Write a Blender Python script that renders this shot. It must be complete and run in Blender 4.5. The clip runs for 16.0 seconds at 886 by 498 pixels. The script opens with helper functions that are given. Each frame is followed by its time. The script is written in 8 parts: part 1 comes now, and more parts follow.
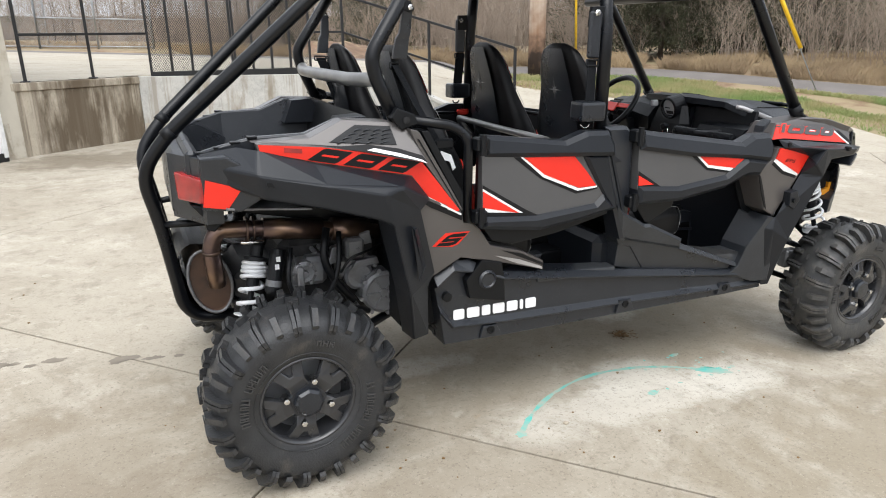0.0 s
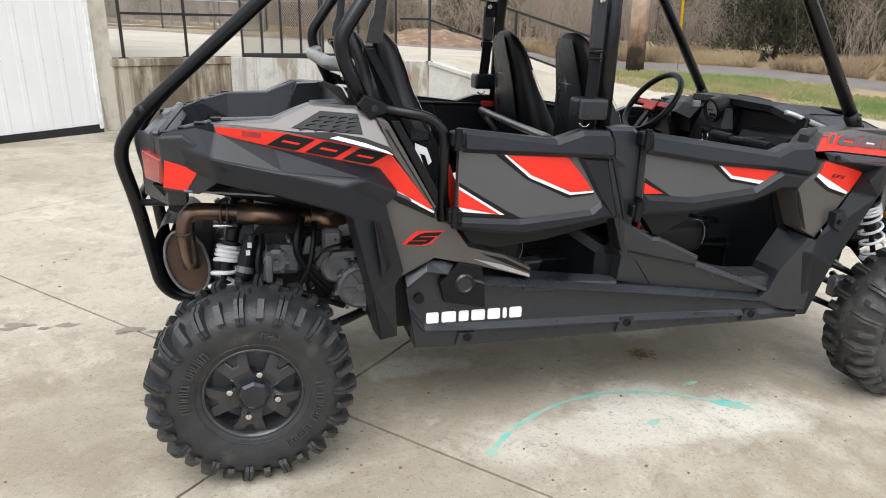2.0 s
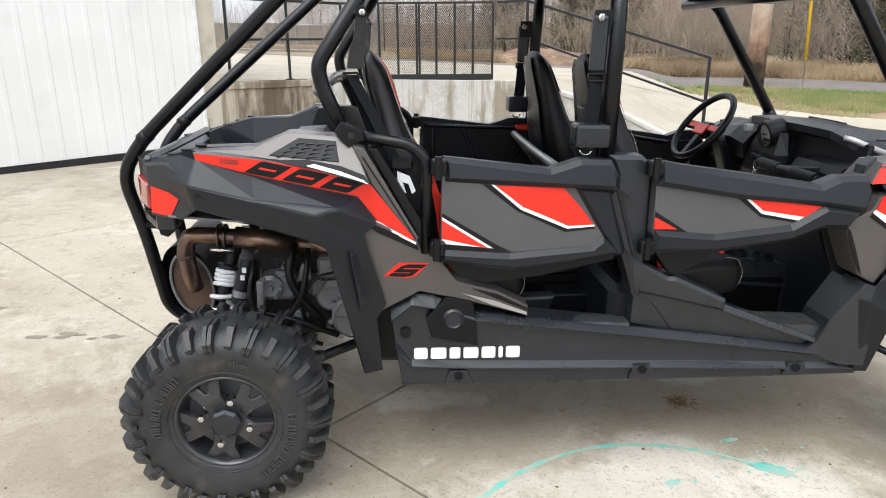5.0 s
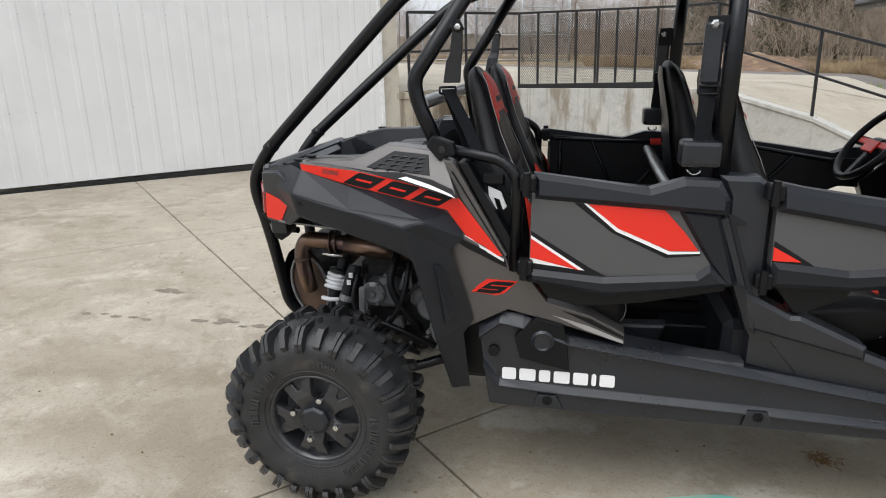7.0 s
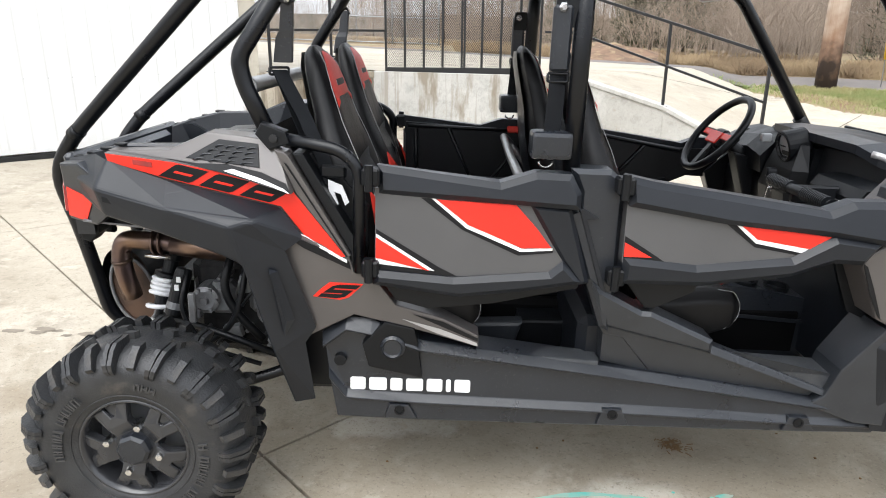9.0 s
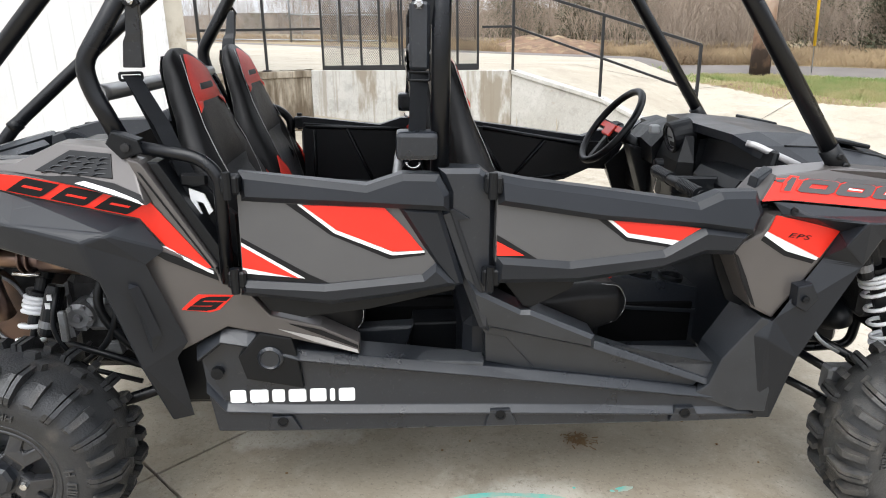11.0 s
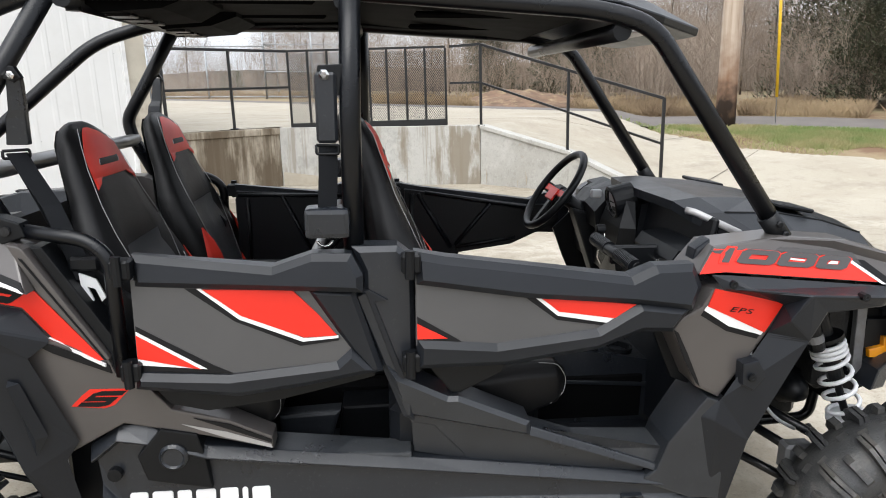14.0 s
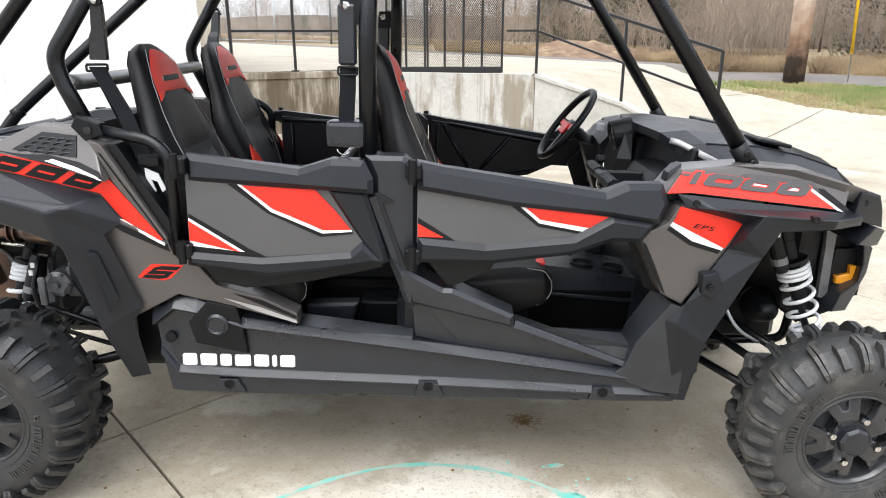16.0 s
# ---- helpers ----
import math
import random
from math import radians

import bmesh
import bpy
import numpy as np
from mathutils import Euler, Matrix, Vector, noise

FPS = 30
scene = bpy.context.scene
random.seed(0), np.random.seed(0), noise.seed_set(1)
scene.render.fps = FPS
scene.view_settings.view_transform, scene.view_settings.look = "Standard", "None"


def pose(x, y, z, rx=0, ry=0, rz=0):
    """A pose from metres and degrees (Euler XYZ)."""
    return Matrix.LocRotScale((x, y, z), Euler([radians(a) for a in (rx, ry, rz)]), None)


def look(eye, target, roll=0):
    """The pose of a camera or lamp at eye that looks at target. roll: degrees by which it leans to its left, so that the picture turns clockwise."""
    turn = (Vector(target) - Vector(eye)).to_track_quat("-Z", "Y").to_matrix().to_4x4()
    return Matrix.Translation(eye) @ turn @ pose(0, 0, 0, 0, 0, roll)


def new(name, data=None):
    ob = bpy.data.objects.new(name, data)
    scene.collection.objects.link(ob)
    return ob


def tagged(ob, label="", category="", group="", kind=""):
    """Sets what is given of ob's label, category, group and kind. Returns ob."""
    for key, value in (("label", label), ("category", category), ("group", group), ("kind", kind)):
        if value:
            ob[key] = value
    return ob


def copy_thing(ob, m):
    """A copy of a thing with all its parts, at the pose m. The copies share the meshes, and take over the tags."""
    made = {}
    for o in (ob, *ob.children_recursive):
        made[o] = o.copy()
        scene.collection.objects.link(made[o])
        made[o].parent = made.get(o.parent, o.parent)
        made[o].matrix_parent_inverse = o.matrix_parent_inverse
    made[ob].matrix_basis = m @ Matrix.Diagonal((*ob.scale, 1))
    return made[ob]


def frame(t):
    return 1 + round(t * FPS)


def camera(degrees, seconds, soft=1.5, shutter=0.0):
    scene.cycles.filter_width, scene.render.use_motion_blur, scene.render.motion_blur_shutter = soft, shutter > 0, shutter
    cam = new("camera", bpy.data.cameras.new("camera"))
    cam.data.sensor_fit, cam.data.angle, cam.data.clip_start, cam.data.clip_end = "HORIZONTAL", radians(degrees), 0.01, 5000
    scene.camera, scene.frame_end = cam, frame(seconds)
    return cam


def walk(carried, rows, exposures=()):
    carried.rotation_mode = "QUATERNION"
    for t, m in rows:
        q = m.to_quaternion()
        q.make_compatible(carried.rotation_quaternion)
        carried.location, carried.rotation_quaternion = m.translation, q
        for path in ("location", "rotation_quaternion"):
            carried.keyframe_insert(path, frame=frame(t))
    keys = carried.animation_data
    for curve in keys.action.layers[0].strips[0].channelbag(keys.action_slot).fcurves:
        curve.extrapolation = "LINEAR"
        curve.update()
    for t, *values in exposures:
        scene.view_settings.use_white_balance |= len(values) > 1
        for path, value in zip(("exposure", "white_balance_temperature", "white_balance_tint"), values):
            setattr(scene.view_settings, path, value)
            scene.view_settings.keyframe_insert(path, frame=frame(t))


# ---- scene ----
cam = camera(66.8, 16.0, soft=1.0)
PATH = [
    (0, (-0.416, -2.871, 1.565), (0.364, -1.131, 0.96), -0.7),
    (0.5, (-0.254, -2.95, 1.574), (0.385, -1.148, 0.987), -0.7),
    (1, (-0.114, -3.026, 1.567), (0.419, -1.194, 0.967), -1.0),
    (1.5, (-0.018, -2.995, 1.555), (0.483, -1.161, 0.933), -1.2),
    (2, (0.085, -2.877, 1.546), (0.591, -1.047, 0.916), 1.0),
    (2.5, (0.186, -2.838, 1.548), (0.568, -0.974, 0.932), -0.7),
    (3, (0.333, -2.867, 1.575), (0.598, -0.978, 0.972), 0.9),
    (3.2, (0.365, -2.876, 1.572), (0.628, -0.983, 0.986), 1.0),
    (5.3, (0.596, -2.795, 1.563), (0.71, -0.885, 0.979), -1.0),
    (5.5, (0.617, -2.769, 1.574), (0.663, -0.859, 0.984), -1.6),
    (6, (0.75, -2.764, 1.574), (0.585, -0.86, 0.986), -1.1),
    (6.5, (0.85, -2.772, 1.576), (0.565, -0.876, 1.005), -1.4),
    (7, (0.893, -2.766, 1.575), (0.52, -0.881, 1.022), -1.5),
    (7.5, (0.922, -2.756, 1.567), (0.55, -0.871, 1.011), -2.3),
    (8, (0.945, -2.67, 1.57), (0.762, -0.762, 0.997), 0.1),
    (8.5, (0.961, -2.59, 1.567), (0.873, -0.686, 0.963), 0.4),
    (9, (0.973, -2.546, 1.563), (0.965, -0.639, 0.961), 0.5),
    (9.2, (0.969, -2.539, 1.561), (1.014, -0.63, 0.967), 0.9),
    (11.3, (1.292, -2.5, 1.574), (1.398, -0.599, 0.96), -0.8),
    (11.5, (1.319, -2.502, 1.589), (1.381, -0.58, 1.038), -0.6),
    (12, (1.375, -2.512, 1.604), (1.465, -0.568, 1.141), -1.4),
    (12.5, (1.398, -2.478, 1.61), (1.483, -0.528, 1.172), -2.1),
    (13, (1.411, -2.415, 1.62), (1.512, -0.458, 1.218), -1.6),
    (13.5, (1.408, -2.376, 1.624), (1.535, -0.418, 1.238), -0.9),
    (14, (1.434, -2.353, 1.608), (1.598, -0.416, 1.137), -1.5),
    (14.2, (1.461, -2.368, 1.604), (1.591, -0.435, 1.109), -1.4),
    (14.5, (1.552, -2.407, 1.583), (1.577, -0.481, 1.045), -0.6),
    (15, (1.634, -2.49, 1.567), (1.564, -0.575, 0.994), -0.9),
    (15.5, (1.619, -2.59, 1.561), (1.595, -0.677, 0.979), -0.0),
    (16, (1.597, -2.708, 1.555), (1.585, -0.801, 0.953), -0.1),
]
EXPOSURE = [(t, stops, 6350, 10) for t, stops in ((0, 0.53), (2.0, 0.52), (3.2, 0.58), (5.3, 0.64), (6.0, 0.25), (7.0, 0.10), (7.6, 0.14), (8.0, 0.58), (8.5, 0.76), (9.2, 0.90), (11.5, 0.80), (12.5, 0.70), (13.5, 0.48), (14.5, 0.62), (16, 0.90))]
walk(cam, [(t, look(eye, target, roll)) for t, eye, target, roll in PATH], EXPOSURE)

# ---- world, light and exposure ----
scene.view_settings.exposure = 0.0
world = bpy.data.worlds.new("sky")
scene.world = world
world.use_nodes = True
wn, wl = world.node_tree.nodes, world.node_tree.links
sky = wn.new("ShaderNodeTexSky")
sky.sky_type = "NISHITA"
sky.sun_disc = False
sky.sun_elevation, sky.sun_rotation = radians(48), radians(205)
sky.air_density, sky.dust_density, sky.ozone_density = 1.0, 4.0, 1.0
grey = wn.new("ShaderNodeHueSaturation")
grey.inputs["Saturation"].default_value = 0.12
wl.new(sky.outputs[0], grey.inputs["Color"])
veil = wn.new("ShaderNodeMix")  # the cloud layer in front of the clear sky
veil.data_type = "RGBA"
veil.inputs["Factor"].default_value = 0.62
high = wn.new("ShaderNodeTexCoord")  # an overcast sky is brightest overhead
rise = wn.new("ShaderNodeSeparateXYZ")
wl.new(high.outputs["Generated"], rise.inputs[0])
swell = wn.new("ShaderNodeMapRange")
swell.inputs["To Min"].default_value, swell.inputs["To Max"].default_value = 0.74, 1.36
wl.new(rise.outputs["Z"], swell.inputs[0])
cloud = wn.new("ShaderNodeVectorMath")
cloud.operation = "SCALE"
cloud.inputs[0].default_value = (8.4, 8.75, 9.3)
wl.new(swell.outputs[0], cloud.inputs["Scale"])
wl.new(cloud.outputs[0], veil.inputs["B"])
wl.new(grey.outputs[0], veil.inputs["A"])
wl.new(veil.outputs["Result"], wn["Background"].inputs[0])
wn["Background"].inputs[1].default_value = 0.15

sun_lamp = bpy.data.lights.new("sun", "SUN")
sun_lamp.energy, sun_lamp.angle, sun_lamp.color = 1.5, radians(50), (1.0, 0.97, 0.92)
new("sun", sun_lamp).matrix_world = look((-4, -8, 20), (0, 0, 0))

# ---- materials ----
TC = "Object"


def mat(name, col, rough=0.5, metal=0.0, col2=None, scale=8.0, detail=4.0, bump=0.0, bscale=60.0, dirt=None, dscale=2.0, dlim=(0.5, 0.7), coat=0.0, rvar=0.1, spec=0.5):
    m = bpy.data.materials.new(name)
    m.use_nodes = True
    n, l = m.node_tree.nodes, m.node_tree.links
    b = n["Principled BSDF"]
    tc = n.new("ShaderNodeTexCoord")
    big = n.new("ShaderNodeTexNoise")
    big.inputs["Scale"].default_value, big.inputs["Detail"].default_value = scale, detail
    l.new(tc.outputs[TC], big.inputs["Vector"])
    mix = n.new("ShaderNodeMix")
    mix.data_type = "RGBA"
    mix.inputs["A"].default_value = (*col, 1)
    mix.inputs["B"].default_value = (*(col2 or [c * 0.82 for c in col]), 1)
    ramp = n.new("ShaderNodeMapRange")
    ramp.inputs["From Min"].default_value, ramp.inputs["From Max"].default_value = 0.35, 0.65
    l.new(big.outputs[0], ramp.inputs[0])
    l.new(ramp.outputs[0], mix.inputs["Factor"])
    out = mix.outputs["Result"]
    if dirt:
        d = n.new("ShaderNodeTexNoise")
        d.inputs["Scale"].default_value, d.inputs["Detail"].default_value, d.inputs["Roughness"].default_value = dscale, 8, 0.65
        l.new(tc.outputs[TC], d.inputs["Vector"])
        dr = n.new("ShaderNodeMapRange")
        dr.inputs["From Min"].default_value, dr.inputs["From Max"].default_value = dlim
        l.new(d.outputs[0], dr.inputs[0])
        m2 = n.new("ShaderNodeMix")
        m2.data_type = "RGBA"
        m2.inputs["B"].default_value = (*dirt, 1)
        l.new(out, m2.inputs["A"])
        l.new(dr.outputs[0], m2.inputs["Factor"])
        out = m2.outputs["Result"]
    l.new(out, b.inputs["Base Color"])
    b.inputs["Metallic"].default_value = metal
    rr = n.new("ShaderNodeMapRange")
    rr.inputs["To Min"].default_value, rr.inputs["To Max"].default_value = max(rough - rvar, 0.02), min(rough + rvar, 1)
    l.new(big.outputs[0], rr.inputs[0])
    l.new(rr.outputs[0], b.inputs["Roughness"])
    b.inputs["Coat Weight"].default_value = coat
    b.inputs["Specular IOR Level"].default_value = spec
    if bump:
        t = n.new("ShaderNodeTexNoise")
        t.inputs["Scale"].default_value, t.inputs["Detail"].default_value = bscale, 3
        l.new(tc.outputs[TC], t.inputs["Vector"])
        bp = n.new("ShaderNodeBump")
        bp.inputs["Strength"].default_value, bp.inputs["Distance"].default_value = bump, 0.01
        l.new(t.outputs[0], bp.inputs["Height"])
        l.new(bp.outputs[0], b.inputs["Normal"])
    return m


def paint_flat(name, col, rough=0.5):
    m = mat(name, col, rough, rvar=0.05, col2=[c * 0.93 for c in col], scale=5)
    return m


M_PLASTIC = mat("black_plastic", (0.0105, 0.0126, 0.0168), 0.30, col2=(0.0140, 0.0164, 0.0210), scale=7, detail=8, bump=0.10, bscale=520, dirt=(0.050, 0.052, 0.054), dscale=110, dlim=(0.59, 0.76), spec=0.56, rvar=0.12)
M_SCUFFED = mat("scuffed_plastic", (0.0175, 0.0200, 0.0245), 0.32, col2=(0.0230, 0.0260, 0.0310), scale=9, detail=8, bump=0.10, bscale=520, dirt=(0.060, 0.060, 0.060), dscale=45, dlim=(0.61, 0.78), spec=0.56, rvar=0.12)
M_DUSTY = mat("dusty_step_plastic", (0.030, 0.033, 0.038), 0.44, col2=(0.046, 0.049, 0.053), scale=14, detail=9, bump=0.08, bscale=500, dirt=(0.12, 0.115, 0.11), dscale=90, dlim=(0.60, 0.75), spec=0.5)
M_PLASTIC2 = mat("fender_plastic", (0.0105, 0.0122, 0.0158), 0.36, col2=(0.0082, 0.0098, 0.0130), scale=6, detail=8, bump=0.05, bscale=700, dirt=(0.11, 0.105, 0.10), dscale=75, dlim=(0.71, 0.76), spec=0.34)
M_DARK = mat("dark_plastic", (0.0034, 0.0042, 0.0056), 0.44, bump=0.05, bscale=700, spec=0.28)
M_LINER = mat("matt_black_roof_underside", (0.0025, 0.0026, 0.003), 0.85, spec=0.08)
M_GREY = mat("grey_metallic_paint", (0.098, 0.090, 0.087), 0.38, metal=0.3, col2=(0.086, 0.079, 0.077), scale=3, coat=0.18)
M_DOORGREY = mat("grey_door_skin", (0.091, 0.0900, 0.0915), 0.42, metal=0.3, col2=(0.081, 0.0800, 0.0820), scale=3, coat=0.1)
M_SILVER = mat("silver_decal", (0.45, 0.44, 0.44), 0.35, metal=0.3)
M_RED = mat("red_decal", (0.72, 0.022, 0.009), 0.42, col2=(0.67, 0.019, 0.007), scale=3, rvar=0.05)
M_REDV = mat("red_vinyl", (0.60, 0.03, 0.016), 0.5, bump=0.1, bscale=500)
M_WHITE = paint_flat("white_decal", (0.82, 0.82, 0.82), 0.4)
M_BLACKDEC = mat("black_decal", (0.010, 0.010, 0.011), 0.5, spec=0.2)
M_NUMERAL = paint_flat("dark_grey_decal", (0.060, 0.056, 0.056), 0.4)
M_TUBE = mat("powder_coated_tube", (0.0034, 0.0040, 0.0056), 0.30, bump=0.08, bscale=260, spec=0.34)
M_TUBE2 = mat("silver_tube", (0.25, 0.25, 0.25), 0.35, metal=0.6)
M_RUBBER = mat("tyre_rubber", (0.0155, 0.0165, 0.0185), 0.46, col2=(0.026, 0.027, 0.0285), scale=14, bump=0.25, bscale=140, dirt=(0.115, 0.100, 0.084), dscale=9, dlim=(0.57, 0.88))
M_RUBBERF = mat("dusty_tyre_rubber", (0.026, 0.027, 0.0285), 0.50, col2=(0.043, 0.043, 0.0425), scale=14, bump=0.25, bscale=140, dirt=(0.16, 0.145, 0.125), dscale=8, dlim=(0.52, 0.88))
M_RIM = mat("black_rim", (0.027, 0.028, 0.031), 0.24, coat=0.3,  dirt=(0.26, 0.20, 0.12), dscale=8, dlim=(0.76, 0.82))
M_CHROME = mat("bright_steel", (0.75, 0.75, 0.74), 0.2, metal=1.0)
M_ALU = mat("cast_aluminium", (0.20, 0.205, 0.215), 0.42, metal=0.4, bump=0.2, bscale=200, dirt=(0.1, 0.09, 0.08), dscale=10, dlim=(0.5, 0.8))
M_IRON = mat("black_engine_parts", (0.010, 0.010, 0.011), 0.45, metal=0.2, col2=(0.034, 0.034, 0.035), scale=15, bump=0.2, bscale=150, spec=0.25)
M_EXH = mat("heat_tinted_steel", (0.25, 0.165, 0.115), 0.34, metal=0.9, col2=(0.11, 0.08, 0.085), scale=7, dirt=(0.12, 0.08, 0.06), dscale=9, dlim=(0.55, 0.85))
M_EXHRUST = mat("rusty_muffler", (0.13, 0.08, 0.056), 0.5, metal=0.6, col2=(0.06, 0.046, 0.04), scale=9, bump=0.1, bscale=200)
M_SPRING = paint_flat("white_spring", (0.68, 0.69, 0.71), 0.35)
M_SEATBLACK = mat("black_seat_vinyl", (0.0048, 0.0048, 0.0054), 0.45, bump=0.12, bscale=420, spec=0.26)
M_SEATGREY = mat("grey_seat_vinyl", (0.062, 0.065, 0.070), 0.34, bump=0.12, bscale=420)
M_BELT = mat("belt_webbing", (0.006, 0.007, 0.009), 0.75, bump=0.2, bscale=800, spec=0.2)
M_STITCH = paint_flat("white_thread", (0.30, 0.30, 0.30), 0.7)
M_TAIL = mat("red_lens", (0.34, 0.015, 0.015), 0.12, col2=(0.22, 0.012, 0.012), scale=20, coat=0.6)
M_ORANGE = mat("amber_reflector", (0.85, 0.33, 0.01), 0.2, coat=0.5)
M_DIAL = paint_flat("dial_face", (0.35, 0.36, 0.37), 0.3)
M_GALV = mat("galvanised_steel", (0.42, 0.44, 0.46), 0.45, metal=0.6, bump=0.1)
M_RAIL = mat("black_painted_steel", (0.008, 0.008, 0.009), 0.45, bump=0.08, bscale=120)
M_DOORWHITE = mat("white_painted_sheet_metal", (0.745, 0.745, 0.735), 0.42, col2=(0.70, 0.698, 0.685), scale=1.5, dirt=(0.62, 0.62, 0.61), dscale=1.2, dlim=(0.55, 0.9), rvar=0.06)
M_TRIM = mat("white_trim", (0.78, 0.78, 0.77), 0.4)
M_SCREW = mat("screw_heads", (0.5, 0.5, 0.5), 0.5, metal=0.3)
M_GAP = mat("dark_rubber_seal", (0.012, 0.012, 0.012), 0.8)
M_CREAM = mat("cream_masonry", (0.52, 0.48, 0.40), 0.85, col2=(0.46, 0.42, 0.35), scale=5, bump=0.3, bscale=40, dirt=(0.3, 0.24, 0.16), dscale=2.5, dlim=(0.5, 0.75))
M_POLE = mat("weathered_pole_wood", (0.47, 0.385, 0.305), 0.85, col2=(0.36, 0.275, 0.205), scale=9, bump=0.5, bscale=40, dirt=(0.22, 0.15, 0.10), dscale=9, dlim=(0.55, 0.74))
M_YELLOW = mat("yellow_plastic", (0.80, 0.50, 0.02), 0.4)
M_BARK = mat("grey_brown_bark", (0.10, 0.080, 0.065), 0.9, col2=(0.065, 0.052, 0.043), scale=8, bump=0.4, bscale=40)
M_TWIG = mat("bare_twigs", (0.34, 0.275, 0.215), 0.9, col2=(0.19, 0.148, 0.115), scale=0.5)
M_CEDAR = mat("cedar_foliage", (0.082, 0.082, 0.044), 0.8, col2=(0.042, 0.047, 0.024), scale=2.0)
M_DRYGRASS = mat("dry_grass_blades", (0.40, 0.30, 0.178), 0.85, col2=(0.225, 0.16, 0.098), scale=0.7, detail=6)
M_GREENGRASS = mat("green_grass_blades", (0.17, 0.25, 0.070), 0.8, col2=(0.36, 0.32, 0.155), scale=1.1, detail=6)
M_ASPHALT = mat("asphalt", (0.125, 0.112, 0.103), 0.85, col2=(0.16, 0.143, 0.132), scale=2, bump=0.2, bscale=60)
M_SOIL = mat("reddish_soil", (0.19, 0.115, 0.072), 0.95, col2=(0.12, 0.078, 0.05), scale=3, detail=8, bump=0.8, bscale=9, dirt=(0.28, 0.21, 0.12), dscale=2.5, dlim=(0.52, 0.66))
M_EARTH = mat("winter_turf", (0.27, 0.20, 0.122), 0.95, col2=(0.215, 0.185, 0.095), scale=0.6, detail=8, bump=0.6, bscale=14, dirt=(0.16, 0.095, 0.055), dscale=1.1, dlim=(0.50, 0.64))
M_JOINT = mat("joint_dirt", (0.020, 0.016, 0.012), 0.95)
M_WOODMASS = mat("massed_far_twigs", (0.26, 0.215, 0.175), 0.95, col2=(0.145, 0.115, 0.092), scale=0.55, detail=9, bump=0.8, bscale=6, dirt=(0.045, 0.05, 0.028), dscale=0.12, dlim=(0.55, 0.66))
M_LETTER = mat("raised_sidewall_marks", (0.048, 0.047, 0.046), 0.6)
M_TEALP = mat("turquoise_marking_paint_worn", (0.105, 0.50, 0.44), 0.8, col2=(0.36, 0.43, 0.36), scale=16, detail=8)
M_WETSPOT = mat("oil_spot", (0.155, 0.130, 0.100), 0.6, col2=(0.20, 0.17, 0.13), scale=20)
M_DEBRIS = mat("dry_leaf_litter", (0.20, 0.12, 0.05), 0.9)


